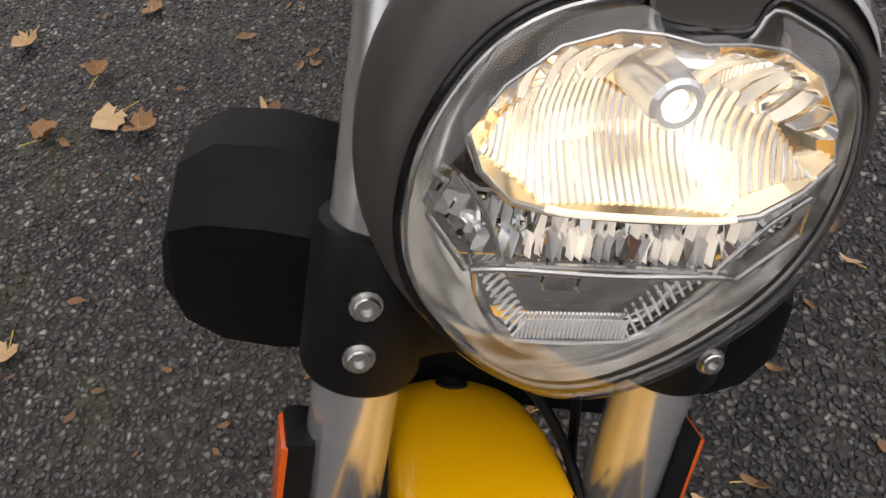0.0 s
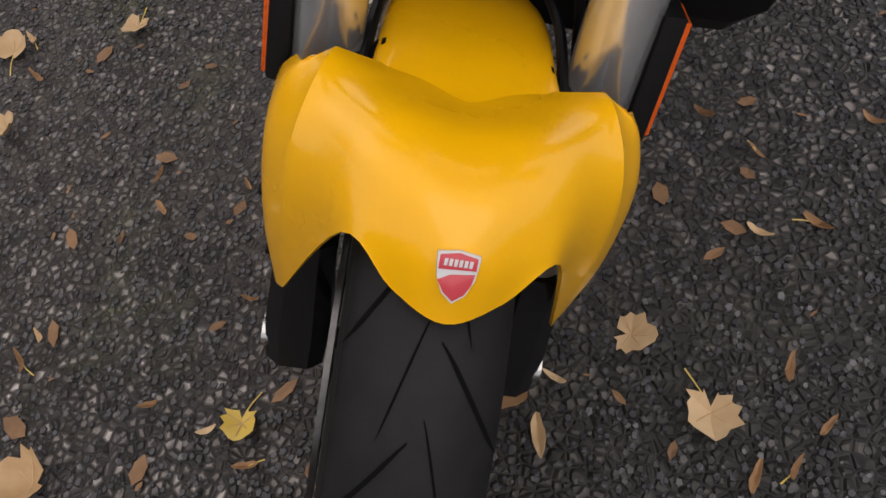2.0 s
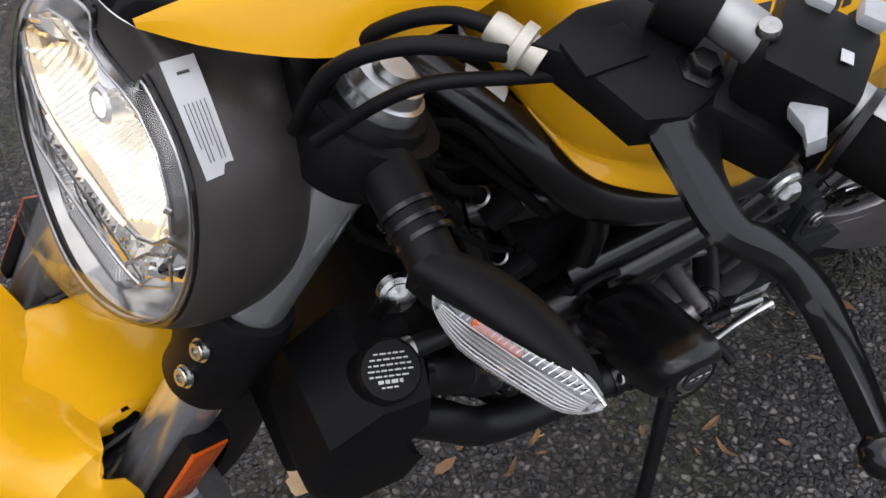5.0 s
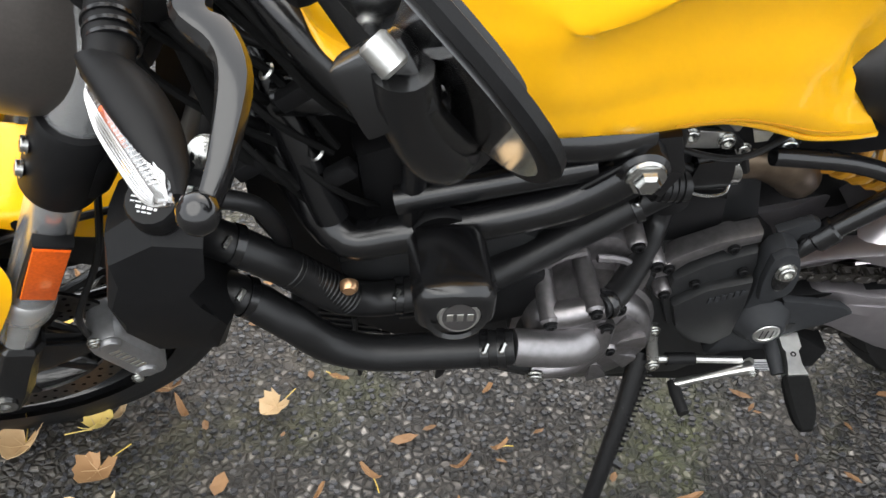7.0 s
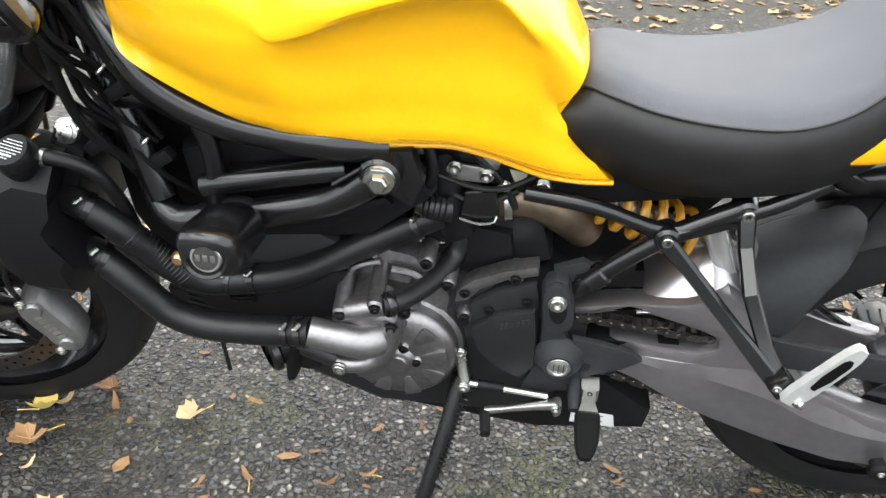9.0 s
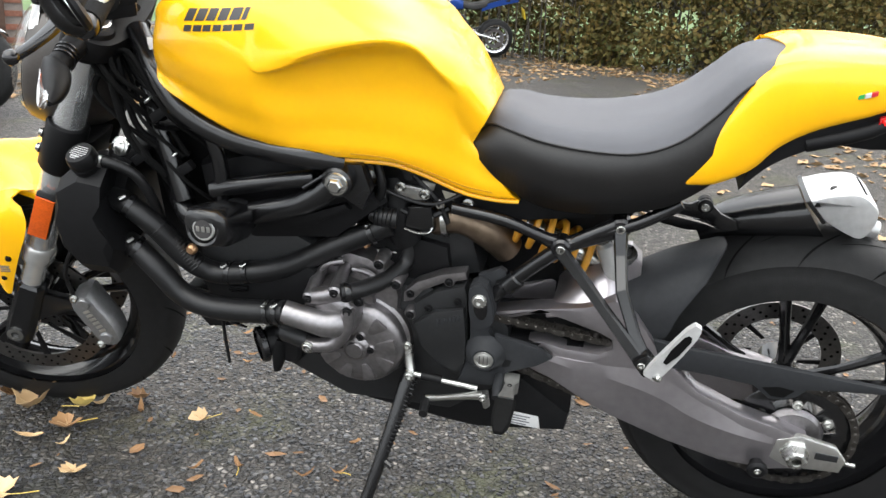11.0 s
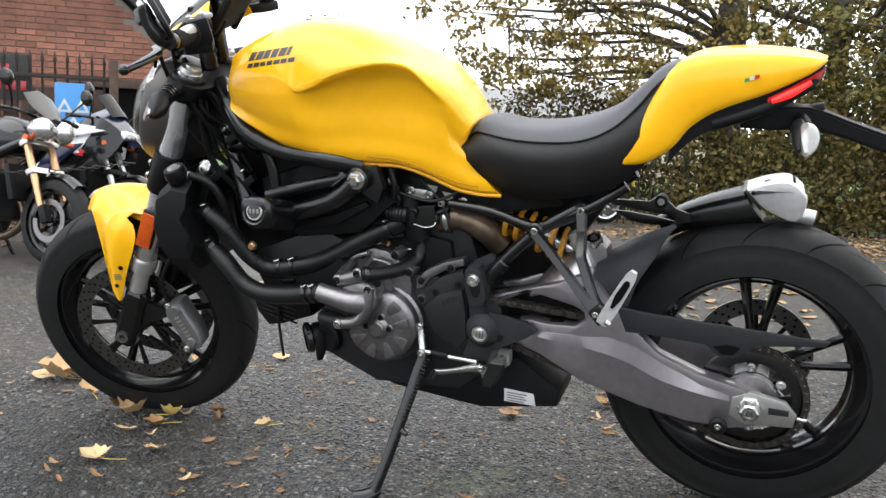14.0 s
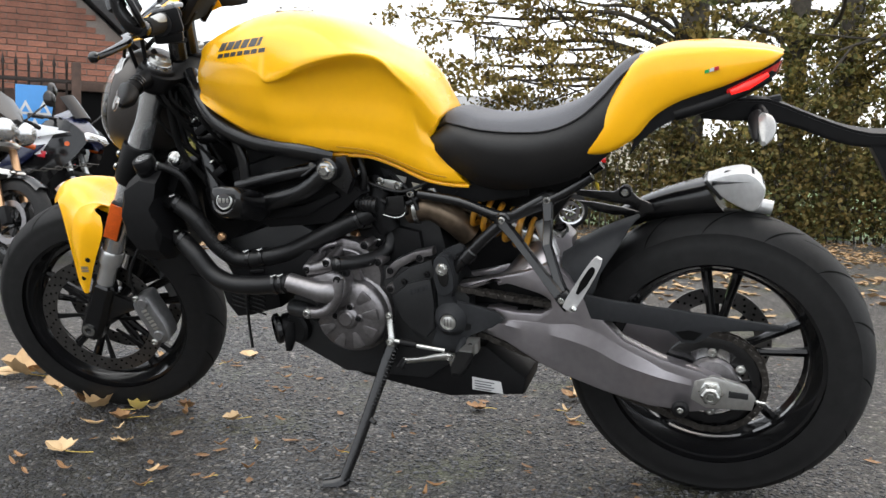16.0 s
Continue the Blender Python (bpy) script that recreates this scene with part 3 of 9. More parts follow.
def wheel(name, hub, radius, width, rim_r, rim_w, xf, label, discs, spoke_n=5):
    w = part(name, lathe([(0.012, -rim_w * 0.55), (0.03, -rim_w * 0.55), (0.034, -rim_w * 0.3), (0.03, 0), (0.034, rim_w * 0.3), (0.03, rim_w * 0.55), (0.012, rim_w * 0.55)], hub, (0, 1, 0), 32, closed=True), BLACK_SATIN, bike, label, xf=xf)
    prof = []
    for i in range(25):
        a = math.pi * (i / 24)
        prof.append((rim_r + 0.004 + (radius - rim_r - 0.004) * math.sin(a) ** 0.62, -math.cos(a) * width / 2 * (1.0 if 3 < i < 21 else 0.93)))
    part("tyre", lathe(prof, hub, (0, 1, 0), 96), RUBBER, w, "black road tyre with angled grooves", xf=xf)
    lip = [(rim_r + 0.012, -rim_w / 2), (rim_r + 0.012, -rim_w / 2 + 0.007), (rim_r, -rim_w / 2 + 0.012), (rim_r - 0.012, -rim_w / 2 + 0.03), (rim_r - 0.026, -rim_w * 0.2), (rim_r - 0.028, 0), (rim_r - 0.026, rim_w * 0.2), (rim_r - 0.012, rim_w / 2 - 0.03), (rim_r, rim_w / 2 - 0.012), (rim_r + 0.012, rim_w / 2 - 0.007), (rim_r + 0.012, rim_w / 2), (rim_r - 0.004, rim_w / 2 - 0.002), (rim_r - 0.018, rim_w / 2 - 0.032), (rim_r - 0.034, 0), (rim_r - 0.018, -rim_w / 2 + 0.032), (rim_r - 0.004, -rim_w / 2 + 0.002)]
    part("rim", lathe(lip, hub, (0, 1, 0), 96, closed=True), BLACK_GLOSS, w, "gloss black cast rim", xf=xf)
    for k in range(spoke_n):
        for off in (-0.16, 0.16):
            a = 2 * math.pi * k / spoke_n + 0.35
            p0 = Vector((math.cos(a) * 0.03, 0, math.sin(a) * 0.03))
            p1 = Vector((math.cos(a + off * 1.1) * (rim_r - 0.026), 0, math.sin(a + off * 1.1) * (rim_r - 0.026)))
            pm = p0.lerp(p1, 0.45) + Vector((0, 0.006, 0))
            part("spoke", tube([Vector(hub) + p for p in (p0, pm, p1)], [0.017, 0.0105, 0.014], 8, 4, squash=0.75), BLACK_GLOSS, w, xf=xf)
    # dark strips along the tyre's curve that paint the shade of tread grooves
    bm = bmesh.new()

    def on_tyre(ang, lat):
        i = math.acos(max(-1, min(1, -lat / (width / 2))))
        r = rim_r + 0.004 + (radius - rim_r - 0.004) * math.sin(i) ** 0.62 + 0.0006
        return Vector(hub) + Vector((math.cos(ang) * r, lat, math.sin(ang) * r))

    for k in range(15):
        a0 = 2 * math.pi * k / 15
        for s, shift, l0, l1, run in ((1, 0, 0.1, 0.88, -0.24), (-1, 0.12, 0.03, 0.42, -0.27), (-1, 0.5, 0.1, 0.88, -0.24), (1, 0.62, 0.03, 0.42, -0.27)):
            n, rows = 14, []
            for i in range(n):
                u = i / (n - 1)
                lat, ang = s * (l0 + (l1 - l0) * u) * width / 2, a0 + shift * 0.42 + run * u ** 1.08
                hw = 0.0028 * min(1, 0.35 + u * 2.5, (1.02 - u) * 5) / radius
                rows.append([on_tyre(ang - hw, lat), on_tyre(ang + hw, lat)])
            loft(rows, bm, closed=False, caps=False)
    part("tread_groove_shade", bm, HOLLOW_SHADE, w, xf=xf)
    return w


REAR = (0.003, -0.095, 0.307)
FRONT = AXLE + Vector((-0.004, -0.004, 0.0))
front_wheel = wheel("front_wheel", FRONT, 0.3, 0.122, 0.216, 0.09, STEER, "black front wheel with twin brake discs", 2)
rear_wheel = wheel("rear_wheel", REAR, 0.316, 0.182, 0.216, 0.14, None, "wide black rear wheel", 1)


def disc(hub, y, r, parent, xf, hole_n, mat):
    bm = lathe([(r - 0.036, -0.0025), (r, -0.0025), (r, 0.0025), (r - 0.036, 0.0025)], (hub[0], y, hub[2]), (0, 1, 0), 72, closed=True)
    d = part("brake_disc", bm, mat, parent, "drilled steel brake disc", xf=xf)
    # flat black discs on both faces paint the dark of the drilled holes
    hb = bmesh.new()
    for k in range(hole_n):
        for j, rr in enumerate((r - 0.007, r - 0.018, r - 0.029)):
            a = 2 * math.pi * (k + j * 0.33) / hole_n
            c = (hub[0] + math.cos(a) * rr, y, hub[2] + math.sin(a) * rr)
            lathe([(0, 0.0031), (0.0032, 0.0031)], c, (0, 1, 0), 8, hb)
            lathe([(0, -0.0031), (0.0032, -0.0031)], c, (0, 1, 0), 8, hb)
    part("drilled_hole_shade", hb, HOLLOW_SHADE, d, xf=xf)
    for k in range(8):
        a = 2 * math.pi * k / 8
        q = [(hub[0] + math.cos(a + b) * rr, hub[2] + math.sin(a + b) * rr) for b, rr in ((-0.06, r - 0.03), (0.06, r - 0.03), (0.22, 0.045), (0.06, 0.045))]
        part("disc_arm", slab(q, y - 0.002, y + 0.002, 0.0008), BLACK, d, xf=xf)
    return d


for s in (1, -1):
    disc(FRONT, s * 0.062 - 0.004, 0.16, front_wheel, STEER, 30, DISC)
part("cush_hub", lathe([(0.012, -0.02), (0.034, -0.018), (0.05, 0.03), (0.05, 0.15), (0.012, 0.155)], REAR, (0, 1, 0), 32), BLACK_SATIN, rear_wheel)
disc(REAR, REAR[1] - 0.075, 0.122, rear_wheel, None, 24, DISC)


def forks():
    f = part("front_fork", rod(up_fork(0, -0.12), up_fork(0, 0.12), 0.011), BLACK, bike, "upside-down fork with grey tubes", xf=STEER)
    for s in (1, -1):
        y = 0.1 * s
        part("outer_tube", lathe([(0.0225, 0.2), (0.0262, 0.205), (0.0262, 0.44), (0.027, 0.52), (0.027, 0.72), (0.02, 0.722)], up_fork(0, y), FU, 40), FORK_GREY, f, "grey anodised fork tube", xf=STEER)
        part("dust_ring", lathe([(0.02, 0.192), (0.0285, 0.194), (0.03, 0.2), (0.03, 0.222), (0.028, 0.23), (0.0262, 0.232)], up_fork(0, y), FU, 36), FORK_SILVER, f, xf=STEER)
        part("stanchion", lathe([(0.0215, 0.1), (0.0215, 0.2)], up_fork(0, y), FU, 32), FORK_SILVER, f, "polished lower fork leg", xf=STEER)
        part("fork_foot", loft([[up_fork(h, y + b * w, a * w - 0.003) for a, b in ((1, 0.5), (0.6, 1), (-0.6, 1), (-1, 0.5), (-1, -0.5), (-0.6, -1), (0.6, -1), (1, -0.5))] for h, w in ((-0.03, 0.02), (-0.022, 0.027), (0.03, 0.029), (0.09, 0.026), (0.128, 0.027), (0.134, 0.022))]), BLACK_SATIN, f, xf=STEER)
        part("fork_cap", lathe([(0, 0.735), (0.012, 0.735), (0.013, 0.73), (0.022, 0.729), (0.024, 0.722), (0.024, 0.715), (0, 0.715)], up_fork(0, y), FU, 24), ALLOY, f, xf=STEER)
        part("axle_nut", lathe([(0.008, 0.0), (0.014, 0.0), (0.016, 0.004), (0.016, 0.02), (0.008, 0.02)], up_fork(0, s * 0.112), (0, s, 0), 24, closed=True), STEEL, f, xf=STEER)
    low = slab([(-0.04, -0.118), (0.02, -0.122), (0.026, -0.08), (0.012, -0.05), (0.012, 0.05), (0.026, 0.08), (0.02, 0.122), (-0.04, 0.118), (-0.06, 0)], -0.032, 0.032, 0.008, 5)
    low.transform(Matrix(((FN.x, FU.x, 0, 0), (0, 0, 1, 0), (FN.z, FU.z, 0, 0), (0, 0, 0, 1))))
    low.transform(Matrix.Translation(up_fork(0.466, 0)))
    lower = part("lower_clamp", low, BLACK, f, "black lower fork clamp", xf=STEER)
    for s in (1, -1):
        part("clamp_ring", lathe([(0.0268, 0.422), (0.033, 0.42), (0.0355, 0.425), (0.0355, 0.51), (0.033, 0.516), (0.0268, 0.518)], up_fork(0, 0.1 * s), FU, 36), BLACK, f, xf=STEER)
        for h in (0.449, 0.482):
            bolt(up_fork(h, 0.108 * s, 0.0345), FN, 0.0075, f, xf=STEER)
    top = slab([(-0.04, -0.13), (0.03, -0.135), (0.036, -0.07), (0.01, 0), (0.036, 0.07), (0.03, 0.135), (-0.04, 0.13), (-0.06, 0)], -0.018, 0.018, 0.006, 5)
    top.transform(Matrix(((FN.x, FU.x, 0, 0), (0, 0, 1, 0), (FN.z, FU.z, 0, 0), (0, 0, 0, 1))))
    top.transform(Matrix.Translation(up_fork(0.685, 0)))
    part("top_clamp", top, BLACK, f, xf=STEER)
    for s in (1, -1):
        part("top_clamp_ring", lathe([(0.027, 0.655), (0.036, 0.657), (0.037, 0.662), (0.037, 0.705), (0.034, 0.71), (0.024, 0.711)], up_fork(0, 0.1 * s), FU, 36), BLACK, f, xf=STEER)
        ref = slab([(-0.017, -0.045), (0.017, -0.045), (0.017, 0.045), (-0.017, 0.045)], -0.004, 0.004, 0.003)
        ref.transform(Matrix(((FN.x, 0, FU.x, 0), (0, 1, 0, 0), (FN.z, 0, FU.z, 0), (0, 0, 0, 1))))
        back = ref.copy()
        ref.transform(Matrix.Translation(up_fork(0.325, s * 0.139, 0.0)))
        back.transform(Matrix.Diagonal((1.12, 2.2, 1.06, 1)))
        back.transform(Matrix.Translation(up_fork(0.325, s * 0.131, 0.0)))
        part("reflector_mount", back, BLACK, f, xf=STEER)
        part("reflector", ref, ORANGE, f, "amber side reflector", xf=STEER)
    return f


fork = forks()


def front_fender():
    # points by angle round the axle (0 straight ahead), radius and side
    def p(ang, r, y):
        a = radians(ang)
        return (AXLE.x + math.cos(a) * r, y, AXLE.z + math.sin(a) * r)

    def shell(ang, r, y):
        return p(ang - 0.8, r - 0.007, y * 1.05)

    cols = [
        [(106, 0.325, 0), (102, 0.331, 0), (94, 0.352, 0), (86, 0.362, 0), (80.5, 0.35, 0), (75.4, 0.322, 0)],
        [(107, 0.325, 0.028), (102.5, 0.333, 0.03), (95, 0.352, 0.032), (88, 0.357, 0.033), (82.5, 0.342, 0.033), (78.5, 0.318, 0.032)],
        [(108, 0.325, 0.056), (103.5, 0.335, 0.06), (97, 0.345, 0.064), (92, 0.342, 0.066), (87.5, 0.328, 0.066), (84.3, 0.313, 0.065)],
        [(106, 0.34, 0.085), (103, 0.342, 0.09), (98, 0.33, 0.098), (94.5, 0.3, 0.104), (91.5, 0.24, 0.106), (88.5, 0.13, 0.106)],
        [(104, 0.334, 0.103), (103.5, 0.318, 0.114), (101, 0.29, 0.122), (99, 0.25, 0.124), (97, 0.19, 0.122), (95.5, 0.108, 0.114)],
        [(107.5, 0.322, 0.11), (110, 0.3, 0.121), (110.5, 0.27, 0.127), (109, 0.225, 0.127), (106.5, 0.175, 0.122), (101, 0.11, 0.114)],
    ]
    grid = [[shell(a, r, -y) for a, r, y in c] for c in reversed(cols[1:])] + [[shell(a, r, y) for a, r, y in c] for c in cols]
    # three smooth panels that meet in a crease at the shoulders
    fine = []
    for first, last in ((0, 2), (2, 8), (8, 10)):
        lines = [curve([grid[k][r] for k in range(first, last + 1)], 6) for r in range(len(grid[0]))]
        fine += [list(c) for c in zip(*lines)][1 if fine else 0:]
    bm = loft(fine, steps=1, around=6, closed=False, caps=False)
    f = part("front_fender", solid(bm, 0.003), YELLOW, bike, "yellow front mudguard", xf=STEER, smooth=24)
    rows = []
    for ang, r, half, r_side in ((93, 0.335, 0.03, 0.325), (97, 0.329, 0.05, 0.315), (100, 0.325, 0.062, 0.31), (103, 0.3225, 0.068, 0.306), (107, 0.323, 0.068, 0.302), (113, 0.327, 0.067, 0.292), (121, 0.334, 0.066, 0.29), (127, 0.338, 0.063, 0.292), (132, 0.34, 0.056, 0.298), (135.5, 0.34, 0.042, 0.308), (137.5, 0.338, 0.024, 0.322)):
        rows.append([p(ang, r_side, half), p(ang, r_side + (r - r_side) * 0.7, half * 0.93), p(ang, r - 0.003, half * 0.62), p(ang, r, 0), p(ang, r - 0.003, -half * 0.62), p(ang, r_side + (r - r_side) * 0.7, -half * 0.93), p(ang, r_side, -half)])
    part("fender_hump", solid(loft(rows, steps=5, around=4, closed=False, caps=False), 0.003), YELLOW, f, xf=STEER)
    for s in (1, -1):
        for r, a in ((0.145, 97.5), (0.2, 102.5)):
            bolt(p(a, r, s * 0.124 if r < 0.17 else s * 0.1315), (0, s, 0), 0.005, f, BLACK, xf=STEER)
        for k in range(4):
            part("letter_bar", box((*p(99.5, 0.178 - 0.0045 * (k % 2), s * 0.123)[:1], s * 0.1303, p(99, 0.178, 0)[2] - 0.004 * k), (0.018, 0.001, 0.002), 0), INK, f, xf=STEER)
        # dark disc on the skin that paints the shade of a cut-out
        part("fender_hole_shade", lathe([(0, 0.0008), (0.0105, 0.0012), (0.0135, 0)], p(112, 0.3085, s * 0.0655), (math.cos(radians(112)), s * 1.6, math.sin(radians(112))), 18), HOLLOW_SHADE, f, xf=STEER)
        part("brake_hose", tube([p(104, 0.28, s * 0.075), p(120, 0.325, s * 0.068), p(131, 0.352, s * 0.05), p(137, 0.365, s * 0.02), p(140, 0.38, -s * 0.01)], 0.0045, 8, 5), HOSE, f, "black brake hose", xf=STEER)
    out = Vector((math.cos(radians(133)), 0, math.sin(radians(133))))
    part("fender_screw", lathe([(0, 0.008), (0.006, 0.0075), (0.008, 0.005), (0.013, 0.003), (0.013, 0.0), (0, 0)], Vector(p(133.5, 0.339, 0)), out, 16), BLACK, f, xf=STEER)
    # enamel shield: white rim, red field split by a white sweep
    m = matrix_of(p(80.2, 0.3495, 0), (0.62, 0, 0.78)) @ pose(0, 0, 0, 0, 0, 0)
    zax = m.to_3x3() @ Vector((0, 0, 1))
    up = Vector((-zax.z, 0, zax.x))
    frame3 = Matrix(((0, up.x, zax.x, 0), (1, up.y, zax.y, 0), (0, up.z, zax.z, 0), (0, 0, 0, 1)))
    shape = [(-0.0145, 0.012), (-0.0145, 0.016), (0, 0.0185), (0.0145, 0.016), (0.0145, 0.012), (0.013, -0.001), (0.008, -0.012), (0, -0.0185), (-0.008, -0.012), (-0.013, -0.001)]

    def badge(pts, z0, z1, mat, name):
        b2 = slab(pts, z0, z1, 0.0002)
        b2.transform(Matrix(((1, 0, 0, 0), (0, 0, 1, 0), (0, 1, 0, 0), (0, 0, 0, 1))))
        b2.transform(Matrix.Translation(Vector(shell(79.6, 0.3485, 0)) + zax * 0.0012) @ frame3 @ Matrix.Diagonal((0.84, 0.84, 1, 1)))
        return part(name, b2, mat, f, xf=STEER)

    badge(shape, -0.006, 0.0004, WHITE, "shield_rim")
    badge([(-0.0128, 0.0145), (0, 0.017), (0.0128, 0.0145), (0.0128, 0.006), (-0.0128, 0.0045)], 0, 0.0009, RED, "shield_field")
    badge([(-0.0122, -0.003), (-0.004, 0.0015), (0.0124, 0.0035), (0.011, -0.004), (0.007, -0.0115), (0, -0.0168), (-0.007, -0.0115)], 0, 0.0009, RED, "shield_field")
    for k in range(6):
        badge([(-0.0098 + 0.0034 * k, 0.0075), (-0.0074 + 0.0034 * k, 0.0075), (-0.007 + 0.0034 * k, 0.0125), (-0.0094 + 0.0034 * k, 0.0125)], 0.0009, 0.0013, WHITE, "letter_bar")
    return f


front_fender()


# ---- steering head: lamp, fly screen, bars ----
def lamp_glow(name, colour, strength, scale):
    """A reflector surface with a glow put in for bulb light, uneven by noise."""
    m = glow(name, colour, strength)
    n, l = m.node_tree.nodes, m.node_tree.links
    t, r, where = n.new("ShaderNodeTexNoise"), n.new("ShaderNodeMapRange"), n.new("ShaderNodeTexCoord")
    t.inputs["Scale"].default_value = scale
    r.inputs["From Min"].default_value, r.inputs["From Max"].default_value = 0.35, 0.7
    r.inputs["To Min"].default_value, r.inputs["To Max"].default_value = strength * 0.12, strength * 1.5
    l.new(where.outputs["Object"], t.inputs["Vector"]), l.new(t.outputs["Fac"], r.inputs["Value"])
    l.new(r.outputs[0], n["Principled BSDF"].inputs["Emission Strength"])
    return m


FLUTE = lamp_glow("lit_fluted_reflector", (1.0, 0.85, 0.6), 0.95, 26)
# these glows stand in for bulb light on the prisms, edge and bowl
LIT_PRISM = glow("lit_clear_prism", (1.0, 0.93, 0.82), 0.35)
PRISM = material("clear_prism", (0.95, 0.95, 0.94), 0.1, 0.45, 0.3)
LIT_EDGE = glow("lit_lamp_edge", (1.0, 0.9, 0.72), 0.6)
LIT_BOWL = lamp_glow("lit_mirror_bowl", (1.0, 0.82, 0.55), 0.06, 24)
LIT_BOWL.node_tree.nodes["Principled BSDF"].inputs["Metallic"].default_value = 1.0
LIT_BOWL.node_tree.nodes["Principled BSDF"].inputs["Roughness"].default_value = 0.12


def headlight():
    c = Vector((1.335, 0, 0.818))
    nose = Vector((0.964, 0, 0.265)).normalized()
    side, rise = Vector((0, 1, 0)), Vector((-nose.z, 0, nose.x))

    def at(d, y, z):
        return c + nose * d + side * y + rise * z

    def both(half):
        return list(half) + [(-y, z) for y, z in reversed(half[1:-1])]

    # the lens outline from the notch at the top round to the bottom, and the shell behind it without the notch
    rim = both([(0, 0.108), (0.017, 0.109), (0.0245, 0.113), (0.029, 0.1245), (0.046, 0.121), (0.068, 0.112), (0.086, 0.097), (0.099, 0.075), (0.1075, 0.048), (0.1095, 0.02), (0.106, -0.006), (0.097, -0.029), (0.083, -0.049), (0.063, -0.07), (0.041, -0.086), (0.02, -0.096), (0, -0.099)])
    hull = both([(0, 0.127), (0.017, 0.1265), (0.0245, 0.126), (0.033, 0.1245), (0.048, 0.121), (0.068, 0.112), (0.086, 0.097), (0.099, 0.075), (0.1075, 0.048), (0.1095, 0.02), (0.106, -0.006), (0.097, -0.029), (0.083, -0.049), (0.063, -0.07), (0.041, -0.086), (0.02, -0.096), (0, -0.099)])

    def ring(shape, k, d, out=0.0):
        """The outline scaled by k, or pushed outwards by out, more at the top than below."""
        made = []
        for y, z in shape:
            r = math.hypot(y, z - 0.01)
            w = 0.5 + 0.5 * (z - 0.01) / r
            g = k + out * (0.12 + 0.88 * w ** 0.6) / 0.11
            made.append(at(d, y * g, 0.01 + (z - 0.01) * g))
        return made

    shell = loft([ring(hull, 0.3, -0.135), ring(hull, 0.62, -0.12), ring(hull, 0.86, -0.09, 0.006), ring(hull, 0.97, -0.06, 0.018), ring(hull, 1.0, -0.03, 0.0225), ring(hull, 1.0, -0.008, 0.0205), ring(hull, 1.0, 0.005, 0.016), ring(hull, 1.0, 0.013, 0.0095), ring(rim, 1.0, 0.016, 0.0055), ring(rim, 1.0, 0.0165, 0.0025), ring(rim, 1.0, 0.011, 0.001)], steps=4, around=3, caps=False)
    h = part("headlight", shell, HOUSING, bike, "brown-grey headlight bowl with lit lamp", xf=STEER, smooth=50)
    part("lamp_cup", loft([ring(rim, 0.995, 0.012), ring(rim, 0.96, 0.004), ring(hull, 0.9, -0.008), ring(hull, 0.7, -0.03), ring(hull, 0.1, -0.035)], steps=3, around=3, caps=False), CUP, h, "grey inside of the lamp bowl", xf=STEER)
    part("bezel", tube(ring(rim, 1.006, 0.0165), 0.0022, 8, 3, closed=True), BLACK_GLOSS, h, "dark rim round the lens", xf=STEER)
    part("lens_flange", tube(ring(rim, 0.972, 0.0185), 0.0012, 6, 3, closed=True), MASK, h, xf=STEER)
    dome = loft([ring(rim, 1.0, 0.012), ring(rim, 0.985, 0.021), ring(rim, 0.945, 0.03), ring(hull, 0.84, 0.0405), ring(hull, 0.64, 0.05), ring(hull, 0.36, 0.0555), ring(hull, 0.02, 0.0575)], steps=4, around=3, caps=False)
    lens = part("lens", dome, LENS, h, "clear domed headlight lens", xf=STEER)
    lens.visible_shadow = False

    def panel(pts, d, name, mat, label="", depth=0.004, bevel=0.001):
        bm = slab(pts, 0, depth, bevel)
        bm.transform(Matrix(((side.x, nose.x, rise.x, 0), (side.y, nose.y, rise.y, 0), (side.z, nose.z, rise.z, 0), (0, 0, 0, 1))))
        bm.transform(Matrix.Translation(c + nose * d))
        return part(name, bm, mat, h, label, xf=STEER)

    # the main reflector: an eye with a flat lower lid
    eye = both([(0, 0.1055), (0.02, 0.108), (0.038, 0.1075), (0.06, 0.0985), (0.078, 0.08), (0.089, 0.058), (0.08, 0.041), (0.063, 0.0265), (0.045, 0.0225), (0.022, 0.021), (0, 0.0205)])
    mid_z = 0.06

    def reach(shape, y, z):
        """How far out a place lies between the middle of the eye (0) and the given outline (1)."""
        best = 0.0
        for i in range(len(shape)):
            (y0, z0), (y1, z1) = shape[i], shape[(i + 1) % len(shape)]
            ny, nz = z1 - z0, y0 - y1
            full = ny * y0 + nz * (z0 - mid_z)
            if abs(full) > 1e-9:
                best = max(best, (ny * y + nz * (z - mid_z)) / full)
        return best

    def bowl(y, z, lift=0.0):
        k = min(1.0, reach(eye, y, z))
        return at(-0.024 + 0.046 * k * k + lift, y, z)

    def lid(k, d):
        return [at(d, y * k, mid_z + (z - mid_z) * k) for y, z in eye]

    # bright surround that runs from the eye out to the lens rim
    outer = []
    for y, z in eye:
        k = 1.0
        while k < 2.0 and abs(y * k) < 0.1 and math.hypot(y * k / 0.105, (mid_z + (z - mid_z) * k - 0.01) / 0.105) < 0.96:
            k += 0.01
        if z < 0.05:
            k = 1.04
        outer.append(at(0.012, y * k, mid_z + (z - mid_z) * k))
    part("silver_mask", loft([outer, lid(1.0, 0.023)], caps=False), MASK, h, "silver lamp surround", xf=STEER)
